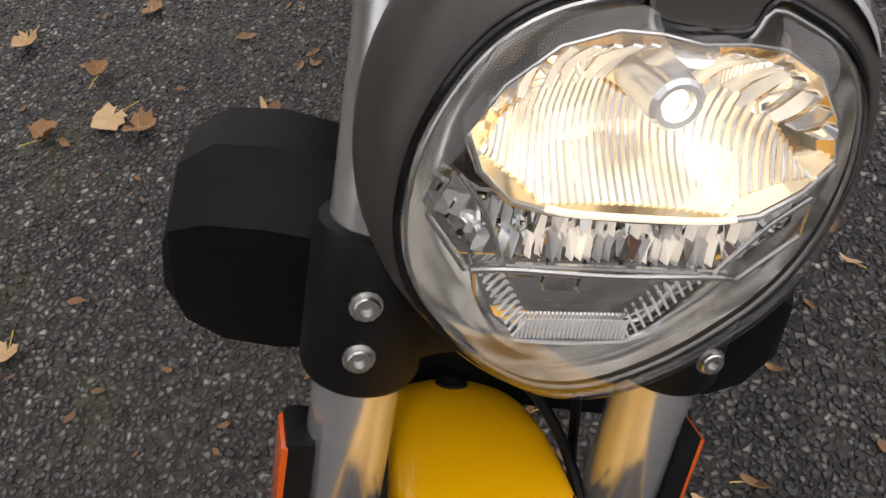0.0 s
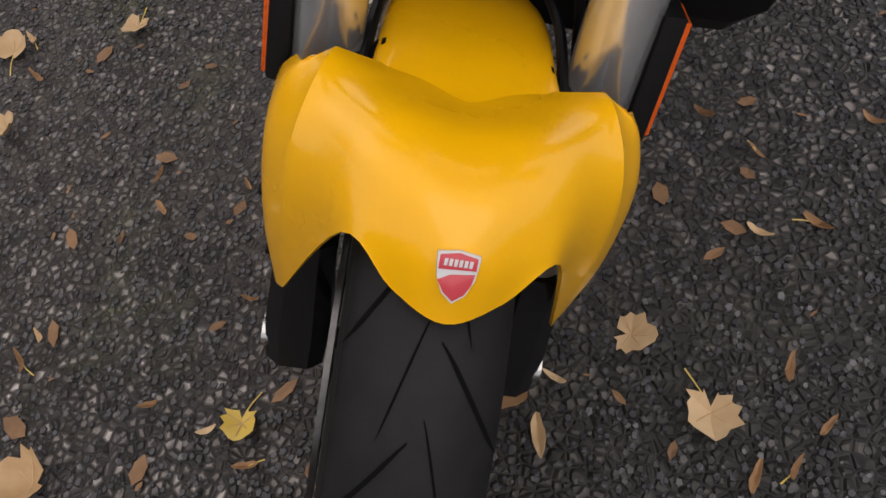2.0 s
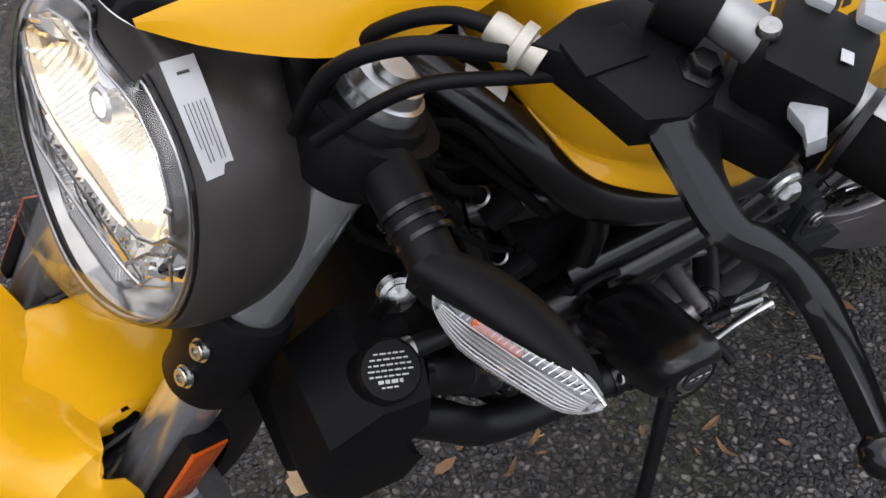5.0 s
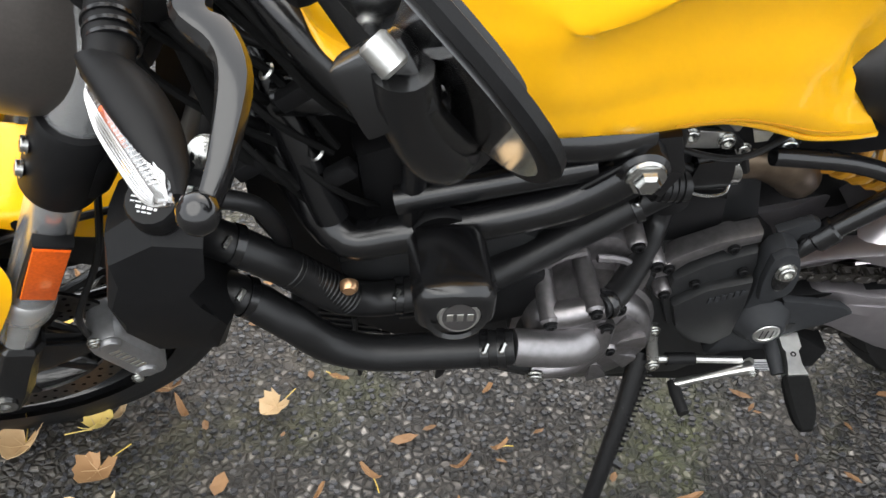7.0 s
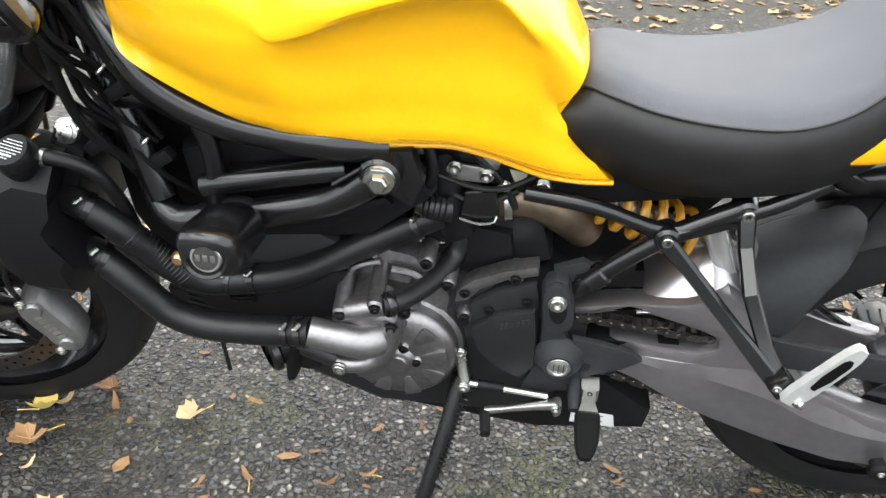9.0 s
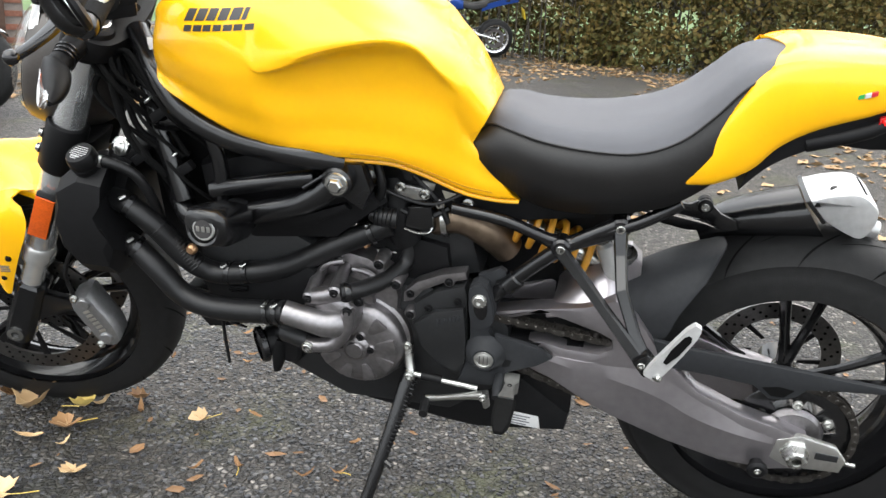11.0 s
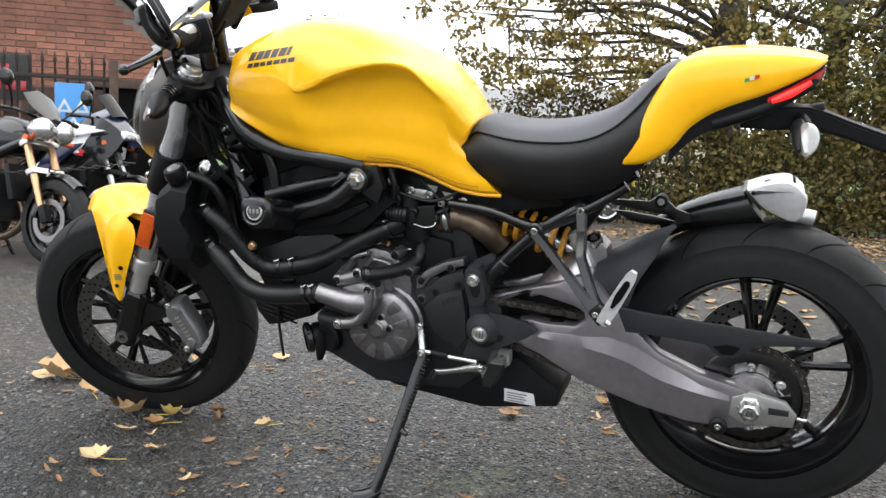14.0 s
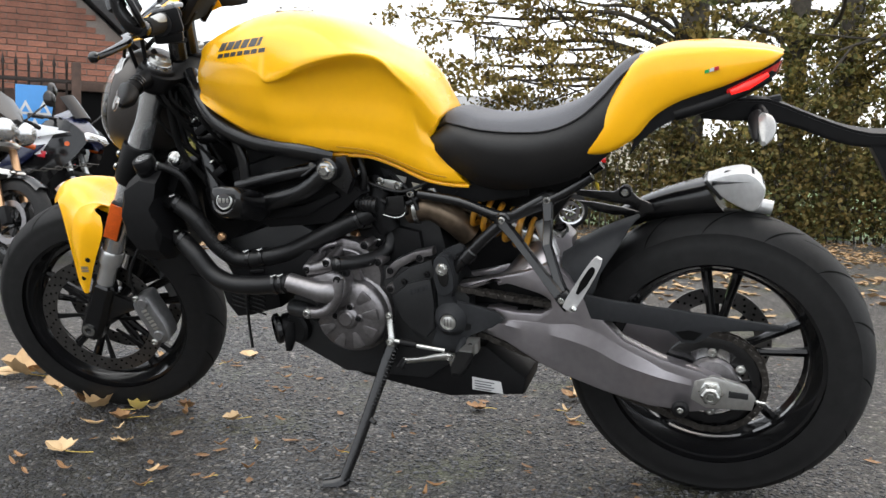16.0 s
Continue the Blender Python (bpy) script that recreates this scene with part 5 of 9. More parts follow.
def signals():
    for s in (1, -1):
        stem = tube([(1.2, s * 0.095, 0.905), (1.213, s * 0.15, 0.9), (1.22, s * 0.19, 0.894), (1.224, s * 0.21, 0.89)], [0.021, 0.0195, 0.0175, 0.0175], 20, 4, squash=0.9)
        sig = part("indicator", stem, BLACK, bike, "black indicator with clear lens", xf=SIGNAL)
        for q in (0.168, 0.177, 0.186):
            part("stem_groove", lathe([(0.017, -0.002), (0.0192, -0.0015), (0.0192, 0.0015), (0.017, 0.002)], (1.2175, s * q, 0.8955 + (0.18 - q) * 0.2), (0.12, s, -0.12), 24), BLACK_SATIN, sig, xf=SIGNAL)

        def mid(y):
            return 1.228 - 0.36 * (y - 0.22)

        body = loft([[(mid(y) + a * k, s * y, z + b * k) for a, b in ((0.006, 0.006), (0.002, 0.015), (-0.014, 0.015), (-0.026, 0.002), (-0.018, -0.013), (0.002, -0.014))] for y, k, z in ((0.2, 1.05, 0.891), (0.225, 1.3, 0.89), (0.26, 1.2, 0.889), (0.292, 0.8, 0.888), (0.314, 0.25, 0.888))], steps=4, around=4)
        part("indicator_body", body, BLACK, sig, xf=SIGNAL)
        span = ((0.216, 0.1, 0.0, 0.891), (0.224, 0.55, 0.5, 0.89), (0.245, 0.95, 0.95, 0.888), (0.275, 0.85, 1.0, 0.887), (0.303, 0.55, 0.9, 0.886), (0.314, 0.3, 0.55, 0.886), (0.32, 0.05, 0.1, 0.888))
        ct, st = math.cos(radians(40)), math.sin(radians(40))

        def q(y, z, ahead, up):
            """A place on the lens, whose face is tipped upwards."""
            return (mid(y) + ahead * ct - up * st, s * y, z + ahead * st + up * ct)

        lens = loft([[q(y, z, 0.006 + 0.008 * (up + lo) / 2, 0.001), q(y, z, 0.009, 0.014 * up), q(y, z, 0.003, 0.016 * up), q(y, z, 0.003, -0.019 * lo), q(y, z, 0.009, -0.0175 * lo)] for y, up, lo, z in span], steps=3, around=3)
        ln = part("indicator_lens", lens, LENS_RIBBED, sig, "clear ribbed lens with orange bulb", xf=SIGNAL)
        ln.visible_shadow = False
        part("lens_rim", tube([q(y, z, 0.008, 0.0145 * up) for y, up, lo, z in span], 0.0011, 6, 3), FROSTED2, sig, xf=SIGNAL)
        part("lens_rim", tube([q(y, z, 0.008, -0.018 * lo) for y, up, lo, z in span], 0.0009, 6, 3), FROSTED2, sig, xf=SIGNAL)
        part("indicator_mirror", loft([[q(y, z, 0.002, 0.0125 * up), q(y, z, 0.004, 0), q(y, z, 0.002, -0.0155 * lo)] for y, up, lo, z in span[1:-1]], steps=2), FROSTED2, sig, xf=SIGNAL)
        part("amber_bulb", tube([q(0.24, 0.889, 0.007, 0.001), q(0.27, 0.887, 0.007, 0.001)], [0.006, 0.005], 12, 2), ORANGE, sig, xf=SIGNAL)
        for k in range(6):
            f = 0.92 - 0.16 * k
            part("lens_rib", tube([q(y, z, 0.0095 + 0.004 * (1 - f), -0.0175 * lo * f) for y, up, lo, z in span[1:-1]], 0.0005, 4, 3), FROSTED2, sig, xf=SIGNAL)
        for k in range(20):
            y = 0.235 + 0.0038 * k
            part("lens_rib", tube([q(y, 0.888, 0.0128, 0.0), q(y + 0.001, 0.888, 0.0105, 0.0115 - 0.00035 * k)], 0.0005, 4, 1), FROSTED2, sig, xf=SIGNAL)


FROSTED2 = material("milky_lens_rib", (0.7, 0.7, 0.7), 0.25, 0.5, 0.3, 0.1, 300)
signals()


# ---- frame, engine and running gear ----
def chassis():
    f = part("trellis_frame", tube([(1.15, 0.05, 0.9), (1.085, 0.118, 0.862), (1.03, 0.148, 0.812), (0.95, 0.154, 0.775), (0.84, 0.148, 0.757), (0.78, 0.122, 0.742)], 0.0195, 16, 6), BLACK_SATIN, bike, "black tubular trellis frame")
    for s in (1, -1):
        if s < 0:
            part("frame_tube", tube([(1.15, -0.05, 0.9), (1.085, -0.118, 0.862), (1.03, -0.148, 0.812), (0.95, -0.154, 0.775), (0.84, -0.148, 0.757), (0.78, -0.122, 0.742)], 0.0195, 12, 5), BLACK_SATIN, f)
        part("frame_tube", tube([(1.13, s * 0.05, 0.72), (1.06, s * 0.12, 0.618), (0.99, s * 0.132, 0.624), (0.87, s * 0.136, 0.658), (0.82, s * 0.138, 0.683), (0.783, s * 0.14, 0.714)], 0.0205, 14, 5), BLACK_SATIN, f)
        part("frame_tube", tube([(1.0, s * 0.134, 0.672), (0.9, s * 0.136, 0.698), (0.82, s * 0.136, 0.716)], 0.0145, 12, 4), BLACK_SATIN, f)
        part("frame_tube", tube([(1.01, s * 0.132, 0.8), (0.985, s * 0.132, 0.73), (0.985, s * 0.13, 0.64)], 0.013, 12, 4), BLACK_SATIN, f)
        part("frame_tube", tube([(1.15, s * 0.04, 0.88), (1.11, s * 0.09, 0.78), (1.06, s * 0.122, 0.64)], 0.018, 14, 4), BLACK_SATIN, f)
        part("frame_tube", tube([(1.1, s * 0.1, 0.77), (1.02, s * 0.12, 0.785), (0.97, s * 0.125, 0.775)], 0.019, 14, 3), BLACK_SATIN, f)
        part("frame_lug", slab([(0.8, 0.74), (0.745, 0.745), (0.73, 0.7), (0.745, 0.665), (0.785, 0.69)], s * 0.12 - 0.012, s * 0.12 + 0.012, 0.004), BLACK_SATIN, f)
        # rear subframe
        part("subframe_tube", tube([(0.61, s * 0.07, 0.66), (0.52, s * 0.07, 0.648), (0.43, s * 0.07, 0.622), (0.37, s * 0.07, 0.645), (0.31, s * 0.07, 0.672), (0.25, s * 0.066, 0.712)], 0.0105, 12, 4), BLACK_SATIN, f)
        part("subframe_tube", tube([(0.535, s * 0.07, 0.5), (0.48, s * 0.07, 0.56), (0.42, s * 0.07, 0.615), (0.34, s * 0.066, 0.665)], 0.013, 14, 3), BLACK_SATIN, f)
        part("subframe_tube", tube([(0.55, s * 0.068, 0.655), (0.485, s * 0.068, 0.635), (0.425, s * 0.07, 0.61)], 0.0095, 12, 2), BLACK_SATIN, f)
        part("weld_collar", rod((0.512, s * 0.07, 0.523), (0.492, s * 0.07, 0.546), 0.0165), BLACK_SATIN, f)
    part("head_tube", rod(HEAD + FU * -0.06, HEAD + FU * 0.2, 0.034, 24), BLACK_SATIN, f)
    part("frame_boss", lathe([(0, 0.014), (0.021, 0.014), (0.025, 0.01), (0.027, -0.02)], (0.78, 0.1415, 0.718), (0, 1, 0), 24), BLACK_SATIN, f)
    part("steel_washer", lathe([(0.014, 0.003), (0.018, 0.003), (0.0195, 0.0)], (0.779, 0.1555, 0.718), (0, 1, 0), 28), STEEL, f)
    for a, b, r in (((0.835, 0.152, 0.703), (0.79, 0.148, 0.735), 0.003), ((0.86, 0.148, 0.752), (0.8, 0.144, 0.745), 0.003)):
        part("weld_bead", tube([a, b], r, 8, 1), BLACK_SATIN, f)
    part("steel_hexagon", lathe([(0, 0.012), (0.009, 0.012), (0.012, 0.009), (0.013, 0.004), (0.017, 0.003), (0.017, 0), (0, 0)], (0.779, 0.157, 0.718), (0, 1, 0), 6), STEEL, f, "large hexagon frame bolt")
    for p, r in (((0.754, 0.062, 0.697), 0.009), ((0.588, 0.05, 0.657), 0.011), ((0.66, 0.058, 0.672), 0.008), ((0.7, 0.058, 0.68), 0.008), ((0.635, 0.052, 0.655), 0.007)):
        bolt(p, (0, 1, 0), r, f)
    part("tank_bracket", slab([(0.74, 0.735), (0.6, 0.69), (0.53, 0.665), (0.56, 0.645), (0.66, 0.655), (0.74, 0.69)], 0.04, 0.05, 0.002), BLACK, f)
    part("link_plate", slab([(0.7, 0.685), (0.712, 0.675), (0.705, 0.663), (0.665, 0.66), (0.652, 0.668), (0.656, 0.68)], 0.052, 0.058, 0.002, 3), ALLOY, f)
    # white identification labels wrapped on the frame
    for a, b in (((1.118, 0.081, 0.884), (1.095, 0.101, 0.873)), ((1.128, 0.068, 0.823), (1.117, 0.081, 0.797))):
        a, b = Vector(a), Vector(b)
        lab = part("frame_label", lathe([(0.0186, 0), (0.0189, 0.0), (0.0189, (b - a).length), (0.0186, (b - a).length)], a, b - a, 28), WHITE, f, "white paper label")
        for k in range(3):
            q = a.lerp(b, 0.5) + Vector((0, 0.0188, 0)) + Vector((0.0, 0.0, 0.006 * (k - 1)))
            part("print_bar", tube([q - (b - a) * 0.3, q + (b - a) * 0.3], 0.0007, 4, 1), INK, lab)
    return f


frame_part = chassis()


def engine():
    e = part("engine", slab([(0.92, 0.29), (0.94, 0.38), (0.88, 0.47), (0.72, 0.5), (0.56, 0.5), (0.5, 0.44), (0.5, 0.32), (0.6, 0.24), (0.8, 0.235)], -0.11, 0.07, 0.012), ENGINE_DARK, bike, "grey and black twin-cylinder engine")
    part("front_cylinder", slab([(1.05, 0.44), (1.06, 0.54), (0.9, 0.6), (0.82, 0.56), (0.84, 0.46), (0.96, 0.41)], -0.1, 0.1, 0.015), ENGINE_DARK, e)
    part("belt_cover", slab([(1.04, 0.455), (1.05, 0.5), (0.95, 0.515), (0.86, 0.545), (0.835, 0.53), (0.845, 0.46), (0.93, 0.43), (1.0, 0.43)], 0.09, 0.12, 0.008), BLACK, e, "black belt cover")
    part("cover_slot", slab([(0.995, 0.47), (0.96, 0.475), (0.96, 0.485), (0.995, 0.48)], 0.118, 0.126, 0.002), BLACK_SATIN, e)
    part("rear_cylinder", slab([(0.78, 0.52), (0.8, 0.64), (0.74, 0.68), (0.6, 0.66), (0.56, 0.52), (0.68, 0.48)], -0.08, 0.03, 0.012), ENGINE_DARK, e)
    part("valve_cover", slab([(0.77, 0.49), (0.78, 0.56), (0.7, 0.585), (0.62, 0.57), (0.61, 0.5)], 0.02, 0.045, 0.008), BLACK, e)
    part("airbox", slab([(1.03, 0.61), (1.04, 0.7), (0.92, 0.74), (0.78, 0.72), (0.72, 0.66), (0.8, 0.59), (0.95, 0.57)], -0.11, 0.105, 0.02), BLACK, e, "black airbox")
    for pts in ([(0.97, 0.69), (0.82, 0.712), (0.8, 0.7), (0.96, 0.672)], [(0.96, 0.615), (0.86, 0.632), (0.78, 0.665), (0.77, 0.655), (0.85, 0.61), (0.95, 0.595)]):
        part("airbox_rib", slab(pts, 0.1, 0.116, 0.005), BLACK, e)
    # added black panel that fills the gap under the seat with dark
    part("seat_fill_panel", slab([(0.62, 0.75), (0.3, 0.74), (0.29, 0.67), (0.36, 0.57), (0.4, 0.47), (0.5, 0.42), (0.64, 0.45)], -0.075, -0.035, 0.01), BLACK, e, "black panel added to darken the see-through gap under the seat")
    # a second added panel, for the dark between the front frame tubes
    part("frame_fill_panel", slab([(1.17, 0.86), (1.0, 0.79), (0.9, 0.62), (0.92, 0.44), (1.08, 0.41), (1.15, 0.55)], -0.03, 0.05, 0.012), BLACK, e, "black panel added to darken the see-through gap behind the frame")
    cx, cz = 0.764, 0.388
    part("alternator_cover", lathe([(0.0, 0.13), (0.019, 0.13), (0.023, 0.127), (0.026, 0.122), (0.055, 0.119), (0.073, 0.115), (0.0815, 0.108), (0.0835, 0.1), (0.0845, 0.088), (0.0905, 0.084), (0.0915, 0.07), (0.0925, 0.04)], (cx, 0, cz), (0, 1, 0), 64), ENGINE, e, "round cast alternator cover")
    # raised fields between the radial grooves of the cover
    for k in range(9):
        a = 2 * math.pi * k / 9 + 0.2
        ring = [(cx + math.cos(a + t) * r, cz + math.sin(a + t) * r) for r, t in ((0.038, -0.2), (0.055, -0.22), (0.072, -0.2), (0.072, 0.0), (0.072, 0.16), (0.055, 0.12), (0.038, 0.06))]
        part("raised_field", slab(ring, 0.113, 0.1205 if k % 2 else 0.1225, 0.0022, 2), ENGINE, e)
    part("centre_plate", lathe([(0, 0.134), (0.0145, 0.134), (0.0165, 0.132), (0.017, 0.126)], (cx, 0, cz), (0, 1, 0), 32), ENGINE, e)
    for a in (3.1, 0.1, 1.9):
        q = Vector((cx + math.cos(a) * 0.027, 0.116, cz + math.sin(a) * 0.027))
        part("bolt_boss", lathe([(0, 0.01), (0.0075, 0.01), (0.0095, 0.007), (0.01, 0)], q, (0, 1, 0), 18), ENGINE, e)
        bolt(q + Vector((0, 0.009, 0)), (0, 1, 0), 0.0055, e, BLACK)
    part("cover_collar", lathe([(0.0925, 0.03), (0.099, 0.034), (0.101, 0.044), (0.1, 0.058), (0.0925, 0.064)], (cx, 0, cz), (0, 1, 0), 64), ENGINE, e)
    # water pump and timing housing above it
    part("timing_housing", slab([(0.855, 0.44), (0.85, 0.5), (0.825, 0.54), (0.785, 0.558), (0.75, 0.552), (0.705, 0.52), (0.695, 0.48), (0.7, 0.42), (0.77, 0.4)], 0.03, 0.085, 0.014), ENGINE, e, "cast timing housing with ribs")
    part("housing_step", slab([(0.83, 0.45), (0.82, 0.5), (0.785, 0.52), (0.75, 0.515), (0.735, 0.47), (0.76, 0.43)], 0.08, 0.1, 0.01), ENGINE, e)
    for x, z in ((0.7, 0.51), (0.73, 0.545), (0.807, 0.54), (0.85, 0.5)):
        part("bolt_boss", lathe([(0, 0.012), (0.009, 0.012), (0.011, 0.009), (0.0125, -0.03)], (x, 0.08, z), (0, 1, 0), 18), ENGINE, e)
        bolt((x, 0.091, z), (0, 1, 0), 0.0068, e, BLACK)
    for pts in ([(0.845, 0.1, 0.5), (0.825, 0.1, 0.535), (0.79, 0.098, 0.548)], [(0.775, 0.098, 0.535), (0.745, 0.098, 0.53), (0.715, 0.096, 0.505)]):
        part("housing_rib", tube(pts, 0.005, 8, 3), ENGINE, e)
    # water pump standing out from the housing, with its bolt pillars
    pump = part("water_pump", lathe([(0, 0.155), (0.03, 0.153), (0.043, 0.147), (0.049, 0.136), (0.051, 0.1), (0.051, 0.05)], (0.803, 0, 0.462), (0, 1, 0), 48), ENGINE, e, "cast water pump with bolt pillars")
    for a, b in (((0.836, 0.07, 0.525), (0.833, 0.163, 0.503)), ((0.793, 0.06, 0.531), (0.787, 0.163, 0.521))):
        a, b = Vector(a), Vector(b)
        part("bolt_pillar", rod(a, b, 0.0112, 18, chamfer=0.2), ENGINE, pump)
        bolt(b - (b - a).normalized() * 0.001, b - a, 0.0066, pump, BLACK)
    part("pillar_web", slab([(0.838, 0.505), (0.79, 0.523), (0.785, 0.495), (0.832, 0.485)], 0.08, 0.146, 0.004), ENGINE, pump)
    part("pump_outlet", tube([(0.835, 0.148, 0.499), (0.81, 0.151, 0.507), (0.776, 0.1505, 0.5178)], [0.016, 0.0155, 0.0135], 20, 4), ENGINE, pump)
    part("pump_elbow", tube([(0.874, 0.171, 0.476), (0.84, 0.169, 0.468), (0.81, 0.163, 0.459), (0.793, 0.152, 0.455), (0.785, 0.135, 0.452)], [0.0205, 0.0208, 0.0225, 0.026, 0.03], 28, 6), ENGINE_LIGHT, pump, "bare cast water elbow")
    part("pump_arm", tube([(0.842, 0.155, 0.406), (0.815, 0.156, 0.407), (0.787, 0.156, 0.42), (0.77, 0.154, 0.45), (0.767, 0.15, 0.484)], [0.0135, 0.0125, 0.0125, 0.0125, 0.012], 16, 5), ENGINE, pump)
    bolt((0.837, 0.164, 0.4056), (0.1, 1, -0.1), 0.0095, pump)
    for q in ((0.767, 0.156, 0.484), (0.825, 0.149, 0.392), (0.752, 0.14, 0.497)):
        bolt(q, (0, 1, 0), 0.0072, pump, BLACK)
    part("lower_pipe", tube([(0.895, 0.12, 0.4), (0.86, 0.135, 0.402), (0.83, 0.15, 0.405)], [0.019, 0.018, 0.014], 16, 4), ENGINE_DARK, pump)
    part("oil_filter", lathe([(0, 0.05), (0.03, 0.05), (0.036, 0.044), (0.038, 0), (0, 0)], (0.905, 0.03, 0.33), (0.3, 1, 0), 28), BLACK, e)
    # sprocket side
    part("light_rim", slab([(0.69, 0.468), (0.689, 0.49), (0.667, 0.512), (0.624, 0.534), (0.58, 0.546), (0.578, 0.53), (0.62, 0.517), (0.655, 0.496), (0.672, 0.474)], 0.05, 0.078, 0.005), ENGINE, e)
    for p in ((0.677, 0.066, 0.488), (0.609, 0.066, 0.522), (0.675, 0.075, 0.45)):
        part("bolt_boss", lathe([(0, 0.012), (0.009, 0.012), (0.011, 0.008), (0.012, -0.02)], p, (0, 1, 0), 18), ENGINE, e)
        bolt((p[0], p[1] + 0.012, p[2]), (0, 1, 0), 0.006, e, BLACK)
    part("sprocket_cover", slab([(0.672, 0.43), (0.668, 0.474), (0.63, 0.503), (0.58, 0.522), (0.574, 0.498), (0.567, 0.367), (0.581, 0.33), (0.62, 0.345), (0.655, 0.385)], 0.05, 0.085, 0.006), ENGINE_DARK, e, "dark ribbed sprocket cover")
    part("cover_bulge", slab([(0.665, 0.44), (0.63, 0.47), (0.578, 0.485), (0.572, 0.44), (0.57, 0.375), (0.59, 0.352), (0.625, 0.365), (0.65, 0.395)], 0.082, 0.0995, 0.007), ENGINE_DARK, e)
    for p in ((0.642, 0.086, 0.4685), (0.59, 0.086, 0.49)):
        bolt(p, (0, 1, 0), 0.006, e, BLACK)
    for k in range(6):
        part("letter_bar", box((0.622 - 0.0072 * k, 0.1, 0.452 + 0.0028 * k), (0.0052, 0.002, 0.011), 0.0005), GREYPLASTIC, e)
    part("brass_plug", lathe([(0, 0.01), (0.008, 0.01), (0.011, 0.007), (0.012, 0)], (0.7705, 0.044, 0.5553), (0, 1, 0.5), 20), GOLD, e)
    part("brass_plug", lathe([(0, 0.01), (0.006, 0.01), (0.009, 0.007), (0.01, 0)], (1.047, 0.142, 0.558), (0, 1, 0), 20), GOLD, e)
    part("drain_nipple", tube([(0.872, 0.075, 0.5), (0.866, 0.09, 0.49)], [0.006, 0.0045], 10, 2), STEEL, e)
    # clutter above the rear cylinder
    part("throttle_body", tube([(0.72, 0.02, 0.68), (0.71, 0.04, 0.62), (0.69, 0.04, 0.57)], [0.035, 0.032, 0.026], 18, 3), BLACK, e)
    part("small_hose", tube([(0.69, 0.03, 0.575), (0.69, 0.035, 0.55), (0.696, 0.046, 0.527), (0.715, 0.078, 0.515), (0.741, 0.1135, 0.513), (0.762, 0.138, 0.515), (0.781, 0.151, 0.5175)], 0.0152, 16, 5), HOSE, e, "ribbed black hose")
    part("hose_collar", lathe([(0.0158, -0.006), (0.0172, -0.004), (0.0172, 0.004), (0.0158, 0.006)], (0.771, 0.146, 0.516), (0.8, 0.55, 0.1), 20), BLACK_SATIN, e)
    part("header_pipe", tube([(0.65, 0.02, 0.61), (0.6, 0.025, 0.62), (0.555, 0.02, 0.6), (0.52, 0.0, 0.56)], [0.028, 0.027, 0.03, 0.028], 20, 5), EXHAUST, e, "bronze-tinted exhaust header")
    part("pipe_clamp", lathe([(0.03, -0.006), (0.033, -0.005), (0.033, 0.005), (0.03, 0.006)], (0.628, 0.022, 0.616), (1, 0, -0.1), 24), STEEL, e)
    for k, (a, b, c) in enumerate((((0.8, 0.1, 0.63), (0.77, 0.07, 0.62), (0.74, 0.06, 0.65)), ((0.73, 0.06, 0.69), (0.725, 0.07, 0.65), (0.74, 0.06, 0.6)), ((0.68, 0.05, 0.7), (0.64, 0.05, 0.66), (0.62, 0.05, 0.62)), ((0.7, 0.06, 0.64), (0.66, 0.06, 0.63), (0.62, 0.045, 0.645)))):
        part("wiring", tube([a, b, c], 0.0055, 8, 4), HOSE, e)
    head = part("cylinder_head", slab([(0.79, 0.54), (0.785, 0.585), (0.745, 0.61), (0.68, 0.6), (0.66, 0.56), (0.7, 0.53)], -0.02, 0.04, 0.008), BLACK_SATIN, e)
    for pts in ([(0.785, 0.045, 0.555), (0.75, 0.046, 0.548), (0.71, 0.046, 0.548)], [(0.79, 0.062, 0.538), (0.755, 0.064, 0.53), (0.72, 0.062, 0.51)]):
        part("gasket_edge", tube(pts, 0.0022, 6, 3), STEEL, head)
    part("braided_pipe", tube([(0.735, 0.085, 0.735), (0.725, 0.088, 0.7), (0.73, 0.085, 0.67), (0.752, 0.08, 0.655)], 0.0075, 10, 5), HOSE, e)
    part("throttle_cable", tube([(0.77, 0.07, 0.7), (0.7, 0.08, 0.675), (0.64, 0.075, 0.665), (0.58, 0.055, 0.69)], 0.0035, 8, 5), HOSE, e)
    part("hose_end", tube([(0.742, 0.085, 0.64), (0.722, 0.088, 0.636), (0.7, 0.085, 0.634)], [0.014, 0.016, 0.0165], 16, 3), HOSE, e)
    for k in range(5):
        part("hose_rib", lathe([(0.0155, -0.0014), (0.0178, 0), (0.0155, 0.0014)], (0.735 - 0.007 * k, 0.087, 0.6385 - 0.001 * k), (1, 0, 0.12), 18), HOSE, e)
    part("coil_box", slab([(0.69, 0.61), (0.685, 0.65), (0.645, 0.655), (0.64, 0.61)], 0.02, 0.07, 0.004), BLACK_SATIN, e)
    part("steel_clip", tube([(0.69, 0.073, 0.612), (0.665, 0.075, 0.607), (0.645, 0.073, 0.612), (0.644, 0.06, 0.625)], 0.0018, 6, 3), STEEL, e)
    for k in range(4):
        q = Vector((0.69 - 0.035 * k, 0.05, 0.702 - 0.014 * k))
